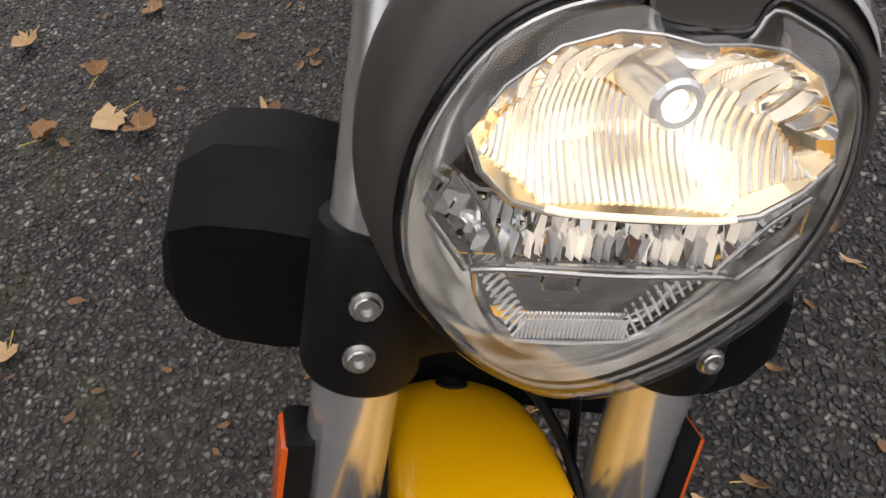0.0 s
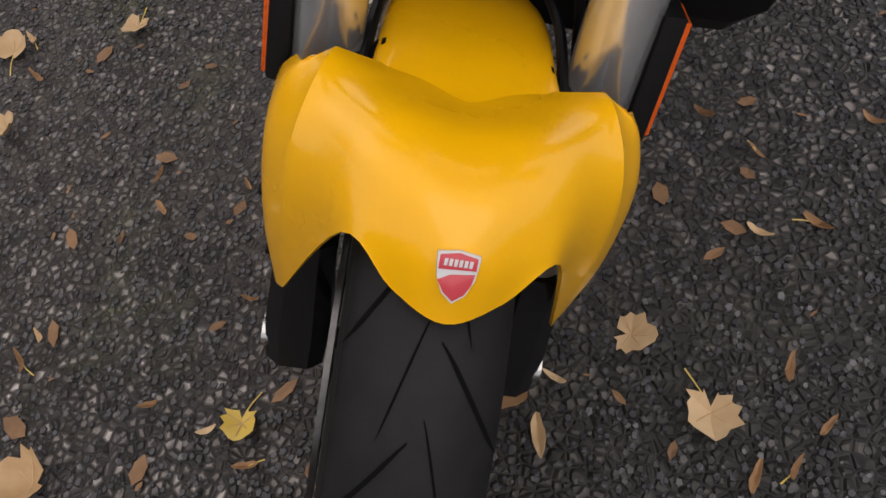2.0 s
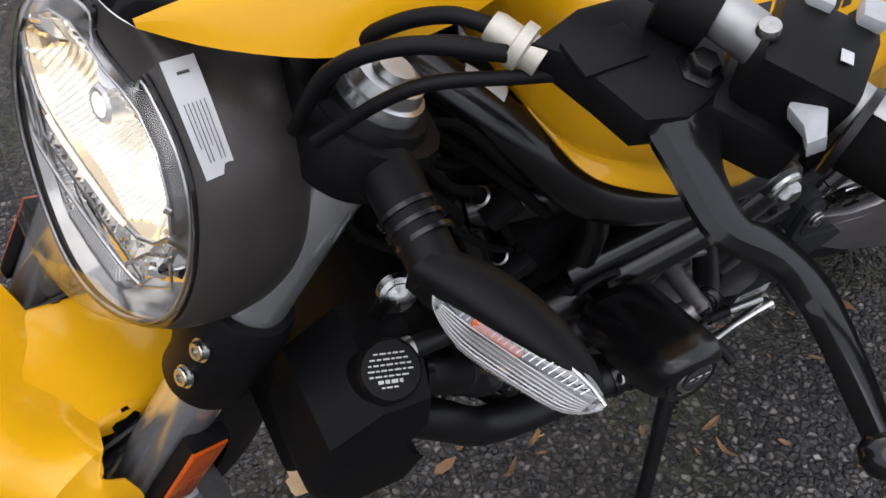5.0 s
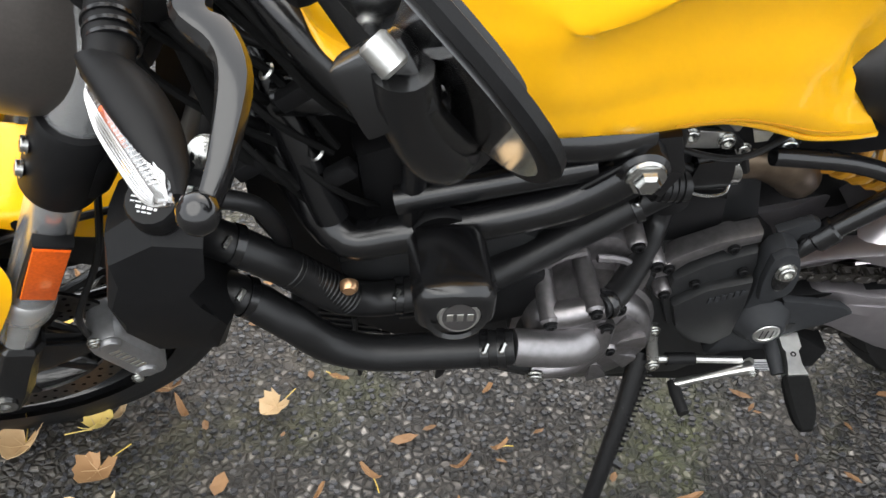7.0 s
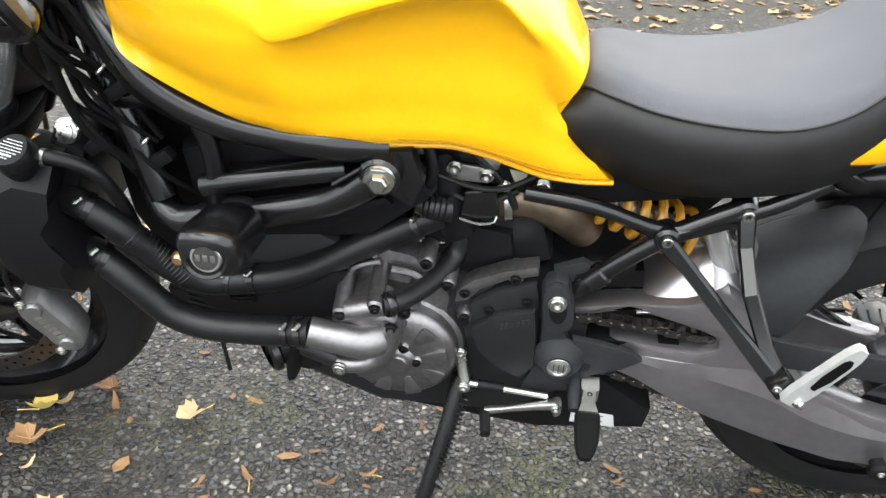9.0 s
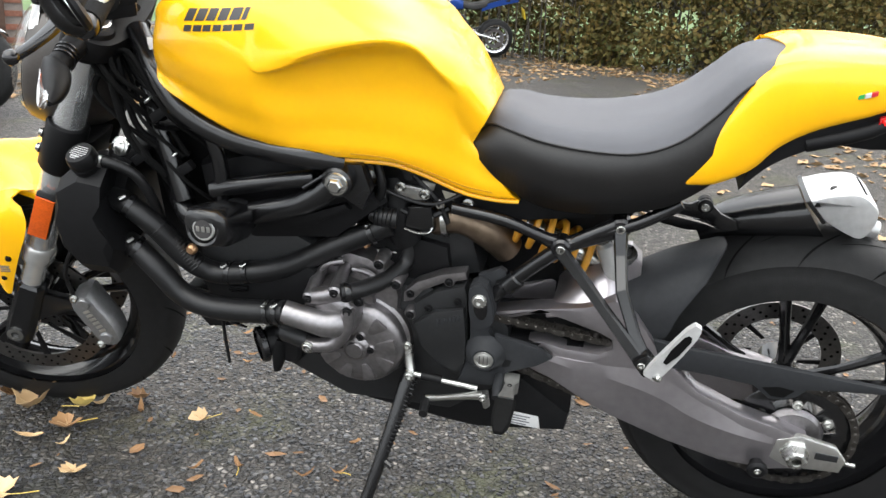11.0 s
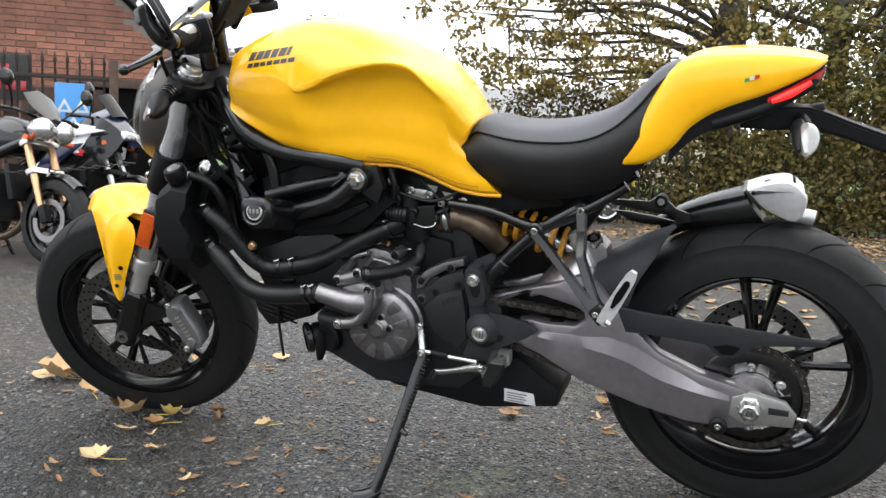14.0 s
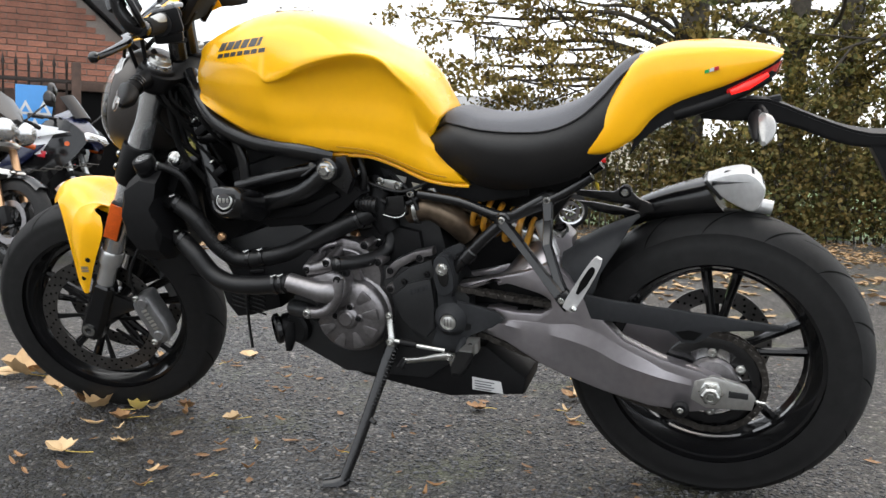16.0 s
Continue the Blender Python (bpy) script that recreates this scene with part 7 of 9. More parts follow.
def exhaust():
    def section(cx, cz, tx, tz, w, half, n=24, sharp=0.75):
        """A rounded section whose upright runs along (tx, tz)."""
        t = Vector((tx, 0, tz)).normalized()
        out = []
        for k in range(n):
            a = 2 * math.pi * k / n
            ca, sa = math.cos(a), math.sin(a)
            out.append(Vector((cx, -0.112 + math.copysign(abs(ca) ** sharp, ca) * w, cz)) + t * (math.copysign(abs(sa) ** sharp, sa) * half))
        return out

    e = part("exhaust", loft([section(0.2, 0.592, 0.44, 0.9, 0.024, 0.024), section(0.165, 0.609, 0.44, 0.9, 0.03, 0.026), section(0.145, 0.618, 0.46, 0.89, 0.04, 0.028), section(0.09, 0.633, 0.52, 0.86, 0.05, 0.036), section(0.02, 0.648, 0.6, 0.8, 0.055, 0.044)], steps=3), BLACK_SATIN, bike, "black silencer with silver end cap")
    cap = slab([(0.04, 0.684), (0.028, 0.692), (0.0, 0.702), (-0.042, 0.706), (-0.074, 0.676), (-0.064, 0.634), (-0.041, 0.628), (0.012, 0.656)], -0.166, -0.058, 0.013, 3)
    part("end_cap", cap, ENDCAP, e, "silver cast exhaust end cap", smooth=50)
    part("cap_seam", slab([(0.044, 0.685), (0.038, 0.69), (0.004, 0.652), (0.01, 0.648)], -0.168, -0.056, 0.004), BLACK_SATIN, e)
    # dark plate on the cap that paints the inside of the mouth
    mouth = box((0, 0, 0), (0.034, 0.07, 0.003), 0.001, (0, 0, 0))
    mouth.transform(Matrix.Translation((-0.059, -0.112, 0.692)) @ Matrix.Rotation(radians(-43), 4, "Y"))
    part("outlet_shade", mouth, HOLLOW_SHADE, e, "dark plate that paints the shade in the exhaust mouth")
    # grey disc that paints the shade of a dimple in the cap
    part("cap_recess_shade", lathe([(0, 0.001), (0.007, 0.0012), (0.012, 0.0)], (-0.006, -0.085, 0.7), (-0.1, 0.3, 0.9), 20), GREYPLASTIC, e)
    part("lower_outlet", tube([(-0.04, -0.112, 0.632), (-0.072, -0.112, 0.629), (-0.092, -0.112, 0.626)], [0.016, 0.0155, 0.015], 18, 3), ENDCAP, e)
    br = part("exhaust_bracket", slab([(0.304, 0.656), (0.223, 0.655), (0.2, 0.67), (0.17, 0.643), (0.144, 0.633), (0.138, 0.617), (0.16, 0.61), (0.19, 0.628), (0.225, 0.632), (0.3, 0.644)], -0.072, -0.064, 0.002), BLACK_SATIN, e, "black silencer bracket")
    part("bracket_arm", slab([(0.3, 0.632), (0.262, 0.63), (0.205, 0.622), (0.16, 0.612), (0.165, 0.606), (0.222, 0.604), (0.265, 0.611)], -0.076, -0.068, 0.002), BLACK_SATIN, br)
    part("mount_rubber", lathe([(0, 0.014), (0.006, 0.014), (0.013, 0.01), (0.013, 0.004), (0.011, 0.002), (0.013, 0.0), (0.013, -0.012)], (0.199, -0.066, 0.657), (0, 1, 0), 20), BLACK, br)
    bolt((0.199, -0.053, 0.657), (0, 1, 0), 0.006, br)


exhaust()


def controls():
    h = part("footrest_hanger", slab([(0.573, 0.517), (0.568, 0.532), (0.556, 0.54), (0.54, 0.535), (0.53, 0.51), (0.524, 0.48), (0.53, 0.455), (0.534, 0.445), (0.52, 0.41), (0.502, 0.388), (0.494, 0.362), (0.498, 0.345), (0.508, 0.327), (0.587, 0.32), (0.576, 0.355), (0.566, 0.393), (0.567, 0.445)], 0.066, 0.092, 0.006), GREYPLASTIC, bike, "dark grey cast footrest hanger plate")
    part("hanger_lug", slab([(0.56, 0.54), (0.523, 0.558), (0.513, 0.553), (0.511, 0.54), (0.522, 0.49), (0.535, 0.48)], 0.058, 0.071, 0.003), GREYPLASTIC, h)
    # black plate on the lug that paints its hollow's shade
    part("lug_hollow_shade", slab([(0.53, 0.535), (0.519, 0.54), (0.518, 0.532), (0.524, 0.505), (0.529, 0.51)], 0.0705, 0.0718, 0), BLACK, h)
    part("upper_block", slab([(0.571, 0.517), (0.566, 0.53), (0.556, 0.537), (0.542, 0.532), (0.532, 0.51), (0.526, 0.481), (0.531, 0.457), (0.563, 0.452)], 0.088, 0.102, 0.004, 2), GREYPLASTIC, h)
    # proud dark oval that paints the shade of a recess in the block
    pocket = [(0.549 + 0.0125 * math.cos(a) + 0.1 * (0.024 * math.sin(a)), 0.496 + 0.0255 * math.sin(a)) for a in [2 * math.pi * k / 18 for k in range(18)]]
    part("hanger_pocket_shade", slab(pocket, 0.1, 0.103, 0.0008), BLACK_SATIN, h)
    bolt((0.551, 0.103, 0.509), (0, 1, 0.1), 0.0105, h)
    bolt((0.5235, 0.0705, 0.5245), (0, 1, 0), 0.0065, h, BLACK)
    part("pivot_cap", lathe([(0, 0.108), (0.0165, 0.108), (0.018, 0.1135), (0.021, 0.1135), (0.025, 0.11), (0.029, 0.102), (0.034, 0.098), (0.038, 0.09)], (0.5365, 0, 0.396), (0, 1, 0), 40), GREYPLASTIC, h)
    plug = part("pivot_plug", lathe([(0, 0.1135), (0.0115, 0.1135), (0.013, 0.1125), (0.0135, 0.114), (0.0165, 0.114), (0.0175, 0.112)], (0.5365, 0, 0.396), (0, 1, 0), 32), ALLOY, h, "silver pivot plug")
    for k in range(3):
        part("plug_groove", box((0.5295 + 0.007 * k, 0.1136, 0.396), (0.0012, 0.0014, 0.016), 0), DECAL, plug)
    part("heel_guard", slab([(0.522, 0.437), (0.484, 0.431), (0.439, 0.421), (0.42, 0.406), (0.446, 0.386), (0.5, 0.361)], 0.082, 0.094, 0.003), GREYPLASTIC, h)
    # black plate that paints the shade of the heel guard's hollow
    part("guard_hollow_shade", slab([(0.508, 0.392), (0.49, 0.39), (0.492, 0.378), (0.504, 0.374)], 0.0935, 0.0948, 0), BLACK, h)
    part("hinge_post", tube([(0.508, 0.085, 0.352), (0.508, 0.115, 0.343), (0.507, 0.135, 0.336)], [0.009, 0.0095, 0.008], 14, 2), GREYPLASTIC, h)
    clevis = [[(x + a, y, z + b) for a, b in ((0.016 * k, 0.014), (-0.016 * k, 0.014), (-0.016 * k, -0.01), (0.016 * k, -0.01))] for x, y, z, k in ((0.486, 0.088, 0.346, 0.8), (0.486, 0.108, 0.342, 0.8), (0.487, 0.113, 0.341, 0.55), (0.489, 0.132, 0.339, 0.6), (0.489, 0.146, 0.337, 0.85))]
    part("footrest_clevis", loft(clevis), ALLOY, h, "bare alloy footrest hinge")
    bolt((0.487, 0.117, 0.352), (0, 0.3, 1), 0.004, h, BLACK)
    part("footrest", loft([[(x + a * k, y, z + b * k) for a, b in ((0.018, 0.004), (0.014, 0.0095), (-0.014, 0.0095), (-0.018, 0.004), (-0.016, -0.008), (0.016, -0.008))] for x, y, z, k in ((0.489, 0.142, 0.339, 0.85), (0.489, 0.148, 0.338, 1.0), (0.49, 0.185, 0.33, 0.95), (0.491, 0.204, 0.325, 0.62), (0.491, 0.21, 0.324, 0.4))], steps=2), GRIP, h, "rubber-topped rider footrest")
    g = part("gear_lever", tube([(0.532, 0.115, 0.322), (0.56, 0.117, 0.317), (0.6, 0.12, 0.308), (0.634, 0.124, 0.303)], [0.013, 0.0095, 0.0072, 0.0092], 12, 4, squash=0.7), ALLOY, h, "bare alloy gear lever")
    part("gear_pad", tube([(0.634, 0.12, 0.303), (0.633, 0.135, 0.302), (0.63, 0.166, 0.3)], [0.007, 0.0082, 0.0078], 12, 2), HOSE, g)
    bolt((0.532, 0.122, 0.322), (0, 1, 0), 0.007, g)
    part("lever_tail", tube([(0.532, 0.108, 0.322), (0.528, 0.106, 0.3), (0.527, 0.104, 0.29)], [0.009, 0.0075, 0.007], 10, 2, squash=0.7), ALLOY, g)
    part("shift_rod", tube([(0.545, 0.108, 0.33), (0.62, 0.106, 0.334), (0.66, 0.108, 0.34)], 0.005, 10, 1), ALLOY, g)
    part("shift_boot", tube([(0.61, 0.106, 0.3345), (0.648, 0.107, 0.338)], 0.0085, 10, 1), BLACK, g)
    part("shift_arm", tube([(0.665, 0.11, 0.336), (0.672, 0.1, 0.365), (0.676, 0.092, 0.39)], [0.01, 0.0085, 0.011], 12, 2, squash=0.8), STEEL, g)
    bolt((0.668, 0.114, 0.338), (0, 1, 0), 0.008, g)
    bolt((0.676, 0.098, 0.392), (0, 1, 0), 0.007, g)
    # passenger footrest carrier
    def strap(points, widths, thick):
        """A flat bar with chamfered edges along a bent line."""
        pts, rings = [Vector(q) for q in points], []
        for k, q in enumerate(pts):
            d = (pts[min(k + 1, len(pts) - 1)] - pts[max(k - 1, 0)]).normalized()
            side = d.cross(Vector((0, 1, 0))).normalized()
            up = side.cross(d).normalized()
            w, t = widths[k] / 2, thick / 2
            rings.append([q + side * a * w + up * b * t for a, b in ((1, -0.6), (1, 0.3), (0.7, 1), (-0.7, 1), (-1, 0.3), (-1, -0.6), (-0.7, -1), (0.7, -1))])
        return loft(rings)

    c = part("passenger_hanger", strap([(0.426, 0.084, 0.612), (0.395, 0.1, 0.586), (0.34, 0.145, 0.543), (0.284, 0.19, 0.499)], [0.024, 0.02, 0.019, 0.023], 0.013), BLACK_SATIN, bike, "black angular passenger footrest carrier", smooth=25)
    part("carrier_strut", strap([(0.336, 0.074, 0.656), (0.331, 0.09, 0.62), (0.323, 0.136, 0.584), (0.295, 0.165, 0.525), (0.276, 0.19, 0.499)], [0.024, 0.02, 0.02, 0.019, 0.022], 0.013), BLACK_SATIN, c, smooth=25)
    part("carrier_bridge", strap([(0.42, 0.078, 0.617), (0.34, 0.074, 0.652)], [0.018, 0.018], 0.009), BLACK_SATIN, c, smooth=25)
    for q in ((0.4263, 0.072, 0.6168), (0.3363, 0.062, 0.661)):
        part("carrier_boss", lathe([(0, 0.016), (0.0125, 0.016), (0.0165, 0.012), (0.017, -0.012)], q, (0, 1, 0), 24), BLACK_SATIN, c)
        bolt((q[0], q[1] + 0.014, q[2]), (0, 1, 0), 0.0075, c)
    part("carrier_foot", box((0.274, 0.192, 0.496), (0.03, 0.026, 0.034), 0.006, (0, 40, 0)), BLACK_SATIN, c)
    bolt((0.281, 0.203, 0.4975), (0, 1, 0), 0.006, c)
    peg = part("passenger_footrest", loft([[(x + a * k, y + b, z + d * k) for a, b, d in ((0.011, 0.006, 0.006), (-0.011, 0.006, -0.006), (-0.011, -0.006, -0.006), (0.011, -0.006, 0.006))] for x, y, z, k in ((0.268, 0.212, 0.486, 0.75), (0.258, 0.213, 0.503, 1.0), (0.236, 0.215, 0.543, 0.95), (0.218, 0.216, 0.577, 0.8), (0.211, 0.216, 0.59, 0.4))], steps=2), ENDCAP, c, "bare alloy folding passenger footrest")
    # black insert that paints the shade of the footrest's open slot
    part("footrest_slot_shade", loft([[(x + a * k, 0.2155 + b, z + d * k) for a, b, d in ((0.006, 0.0072, 0.0035), (-0.006, 0.0072, -0.0035), (-0.006, -0.0072, -0.0035), (0.006, -0.0072, 0.0035))] for x, z, k in ((0.249, 0.52, 0.4), (0.238, 0.54, 1.0), (0.223, 0.567, 0.9), (0.22, 0.573, 0.4))], steps=1), HOLLOW_SHADE, peg)
    part("hinge_bolt", rod((0.27, 0.2, 0.482), (0.252, 0.224, 0.492), 0.0055, 12), STEEL, peg)
    st = part("side_stand", tube([(0.672, 0.085, 0.33), (0.69, 0.13, 0.25), (0.72, 0.19, 0.13), (0.742, 0.228, 0.055)], [0.016, 0.013, 0.0115, 0.011], 14, 4), BLACK_SATIN, bike, "black side stand, folded out")
    part("stand_foot", tube([(0.735, 0.222, 0.06), (0.752, 0.24, 0.052), (0.78, 0.255, 0.0528)], [0.012, 0.016, 0.012], 12, 3, squash=0.55), BLACK_SATIN, st)
    part("stand_tang", tube([(0.705, 0.165, 0.18), (0.685, 0.175, 0.172)], [0.007, 0.005], 8, 1), BLACK_SATIN, st)
    pts, a, b = [], Vector((0.66, 0.1, 0.32)), Vector((0.695, 0.165, 0.2))
    for i in range(120):
        t = i / 119
        pts.append(a.lerp(b, t) + Vector((math.cos(t * 110) * 0.006, math.sin(t * 110) * 0.004, math.sin(t * 110) * 0.004)))
    part("stand_spring", tube(pts, 0.0014, 5, 1), BLACK_SATIN, st)


controls()


def tail_end():
    t = part("tail_light", loft([[(x, y, z) for x, y, z in row] for row in ([(0.012, 0.088, 0.882), (0.012, 0.084, 0.868), (0.012, -0.084, 0.868), (0.012, -0.088, 0.882)], [(-0.03, 0.075, 0.903), (-0.025, 0.066, 0.876), (-0.025, -0.066, 0.876), (-0.03, -0.075, 0.903)], [(-0.072, 0.045, 0.926), (-0.066, 0.036, 0.9), (-0.066, -0.036, 0.9), (-0.072, -0.045, 0.926)], [(-0.082, 0.015, 0.932), (-0.078, 0.012, 0.912), (-0.078, -0.012, 0.912), (-0.082, -0.015, 0.932)])], steps=4), RED_LENS, bike, "glowing red tail light")
    for s in (1, -1):
        part("light_strip", tube([(0.006, s * 0.0835, 0.876), (-0.022, s * 0.072, 0.888), (-0.055, s * 0.053, 0.906)], [0.005, 0.0085, 0.005], 10, 4), TAIL_GLOW, t, "lit red strip")
        part("grab_line", tube([(0.1, s * 0.085, 0.835), (0.02, s * 0.08, 0.862), (-0.06, s * 0.045, 0.9)], [0.012, 0.012, 0.008], 10, 4), BLACK, t)
    arm = loft([[(x, s2 * w, z + b) for s2, b in ((1, h), (1, -h), (-1, -h), (-1, h))] for x, z, w, h in ((0.06, 0.845, 0.05, 0.02), (0.0, 0.84, 0.045, 0.02), (-0.06, 0.84, 0.032, 0.02), (-0.12, 0.822, 0.028, 0.016), (-0.18, 0.8, 0.03, 0.016), (-0.235, 0.79, 0.042, 0.013), (-0.32, 0.792, 0.05, 0.011))], steps=2)
    bmesh.ops.bevel(arm, geom=[e for e in arm.edges if len(e.link_faces) == 2 and e.calc_face_angle(0) > 0.9], offset=0.005, segments=2, affect="EDGES")
    h = part("plate_holder", arm, BLACK, bike, "black tail tidy with number plate holder")
    part("holder_drop", slab([(-0.235, 0.785), (-0.315, 0.79), (-0.345, 0.62), (-0.325, 0.62)], -0.04, 0.04, 0.006), BLACK, h)
    plate = slab([(-0.322, 0.77), (-0.327, 0.77), (-0.382, 0.595), (-0.377, 0.595)], -0.1, 0.1, 0.001)
    part("number_plate", plate, PLATE, h, "yellow number plate with blank bars")
    for z, x in ((0.745, -0.326), (0.63, -0.362)):
        part("plate_screw", lathe([(0, 0.004), (0.004, 0.003), (0.005, 0)], (x, 0.06, z), (1, 0, -0.3), 10), PLATE, h)
    part("plate_lamp", box((-0.07, 0, 0.857), (0.03, 0.03, 0.012), 0.004, (0, 15, 0)), GREYPLASTIC, h)
    for s in (1, -1):
        g = part("rear_indicator", tube([(-0.045, s * 0.035, 0.838), (-0.05, s * 0.06, 0.835), (-0.052, s * 0.075, 0.828)], [0.014, 0.013, 0.012], 14, 3), BLACK, bike, "black rear indicator with clear lens")
        body = loft([[(-0.043 + a * k, s * y, z + b * k) for a, b in ((0.014, 0.008), (0.002, 0.017), (-0.008, 0.012), (-0.008, -0.012), (0.002, -0.017), (0.014, -0.008))] for y, k, z in ((0.062, 0.75, 0.832), (0.075, 1.0, 0.828), (0.095, 0.95, 0.819), (0.122, 0.6, 0.806), (0.138, 0.2, 0.799))], steps=3, around=3)
        part("indicator_body", body, BLACK, g)
        lens = loft([[(-0.053 + a * k, s * y, z + b * k) for a, b in ((0.008, 0.014), (-0.01, 0.014), (-0.02, 0.004), (-0.02, -0.006), (-0.008, -0.016), (0.008, -0.012))] for y, k, z in ((0.072, 0.5, 0.83), (0.084, 1.0, 0.825), (0.105, 1.08, 0.815), (0.13, 0.75, 0.803), (0.146, 0.25, 0.795))], steps=3, around=3)
        part("indicator_lens", lens, FROSTED, g, "clear ribbed lens")
    # small flag and grey print on the flank of the tail
    marks = [(0.0515 - 0.0082 * k, 0.0072, m) for k, m in enumerate((GREEN, WHITE, RED))] + [(0.081 - 0.0062 * k, 0.0045, INK) for k in range(4)]
    for x, w, m in marks:
        z = 0.9135 + (0.05 - x) * 0.32 - (0.006 if m is INK else 0)
        low = 0.003
        part("flag_stripe" if m is not INK else "print_bar", loft([[(x, y, z - low), (x - w, y, z - low + 0.32 * w), (x - w, y, z + low + 0.32 * w), (x, y, z + low)] for y in (0.07, 0.1015)]), m, bike)


TAIL_GLOW = glow("lit_tail_strip", (1.0, 0.02, 0.015), 0.42)
PLATE = material("yellow_plate", (0.75, 0.55, 0.04), 0.4, 0, 0.2, 0.05, 60)
FROSTED = material("frosted_clear_lens", (0.24, 0.24, 0.235), 0.2, 0.3, 0.5, 0.15, 300)
tail_end()


def front_brakes():
    for s in (1, -1):
        b = part("brake_caliper", slab([(1.36, 0.378), (1.385, 0.368), (1.388, 0.34), (1.368, 0.29), (1.352, 0.252), (1.33, 0.246), (1.312, 0.258), (1.318, 0.3), (1.338, 0.345), (1.348, 0.372)], s * 0.08 - 0.03, s * 0.08 + 0.03, 0.009, 2), CALIPER, bike, "silver-grey radial brake caliper with letter bars", xf=STEER)
        for p in ((1.362, s * 0.111, 0.36), (1.336, s * 0.111, 0.27)):
            part("piston_cap", lathe([(0, 0.004), (0.011, 0.004), (0.0135, 0.001), (0.014, -0.006)], p, (0, s, 0), 24), CALIPER, b, xf=STEER)
        for q in ((1.378, s * 0.108, 0.372), (1.352, s * 0.108, 0.25)):
            bolt(q, (0, s, 0), 0.0075, b, xf=STEER)
        for k in range(6):
            part("letter_bar", box((1.361 - 0.0042 * k, s * 0.1112, 0.339 - 0.0098 * k), (0.014, 0.001, 0.0062), 0.0002, (0, 24, 0)), ALLOY, b, xf=STEER)
        part("caliper_bracket", slab([(1.53, 0.3), (1.515, 0.325), (1.478, 0.4), (1.452, 0.412), (1.44, 0.38), (1.39, 0.36), (1.38, 0.34), (1.46, 0.31), (1.5, 0.272), (1.52, 0.276)], s * 0.094 - 0.01, s * 0.094 + 0.01, 0.005), BLACK_SATIN, b, xf=STEER)
        part("brake_line", tube([(1.385, s * 0.095, 0.37), (1.375, s * 0.11, 0.45), (1.33, s * 0.09, 0.54), (1.3, s * 0.06, 0.66), (1.27, s * 0.04, 0.74)], 0.0042, 8, 5), HOSE, b, xf=STEER)


CALIPER = material("grey_caliper", (0.24, 0.24, 0.245), 0.38, 0.7, 0, 0.15, 100, 0.1, 600)
front_brakes()


# ---- surroundings ----
LEAF = {}


def leaf_material(name, a, b):
    m = bpy.data.materials.new(name)
    m.use_nodes = True
    n, l = m.node_tree.nodes, m.node_tree.links
    bs, ramp, t, where, geo, mix = n["Principled BSDF"], n.new("ShaderNodeMixRGB"), n.new("ShaderNodeTexNoise"), n.new("ShaderNodeTexCoord"), n.new("ShaderNodeNewGeometry"), n.new("ShaderNodeMath")
    info = n.new("ShaderNodeObjectInfo")
    t.inputs["Scale"].default_value, t.inputs["Detail"].default_value = 35, 6
    l.new(where.outputs["Object"], t.inputs["Vector"])
    add = n.new("ShaderNodeMath")
    add.operation = "ADD"
    l.new(geo.outputs["Random Per Island"], add.inputs[0]), l.new(info.outputs["Random"], add.inputs[1])
    mix.operation, mix.inputs[1].default_value = "MULTIPLY_ADD", 0.42
    l.new(add.outputs[0], mix.inputs[0])
    shift = n.new("ShaderNodeMath")
    shift.operation, shift.inputs[1].default_value = "MULTIPLY_ADD", 0.9
    shift.inputs[2].default_value = -0.4
    l.new(t.outputs["Fac"], shift.inputs[0]), l.new(shift.outputs[0], mix.inputs[2])
    mix.use_clamp = True
    l.new(mix.outputs[0], ramp.inputs["Fac"])
    ramp.inputs["Color1"].default_value, ramp.inputs["Color2"].default_value = (*a, 1), (*b, 1)
    l.new(ramp.outputs[0], bs.inputs["Base Color"])
    bs.inputs["Roughness"].default_value = 0.55
    bs.inputs["Specular IOR Level"].default_value = 0.25
    return m


LEAF["tan"] = leaf_material("dry_tan_leaf", (0.4, 0.25, 0.12), (0.62, 0.46, 0.27))
LEAF["yellow"] = leaf_material("yellow_leaf", (0.58, 0.4, 0.06), (0.7, 0.54, 0.2))
LEAF["brown"] = leaf_material("brown_leaf", (0.16, 0.08, 0.035), (0.36, 0.21, 0.1))
LEAF["crumb"] = leaf_material("brown_leaf_crumbs", (0.09, 0.05, 0.025), (0.3, 0.17, 0.085))
LEAF["litter"] = leaf_material("leaf_litter", (0.17, 0.085, 0.04), (0.55, 0.4, 0.22))
LEAF["crown"] = leaf_material("turning_foliage", (0.045, 0.065, 0.016), (0.3, 0.2, 0.05))
LEAF["hedge"] = leaf_material("hedge_foliage", (0.03, 0.05, 0.014), (0.24, 0.14, 0.04))
BARK = material("grey_brown_bark", (0.055, 0.047, 0.036), 0.85, 0, 0, 0.5, 18, 0.8, 25)


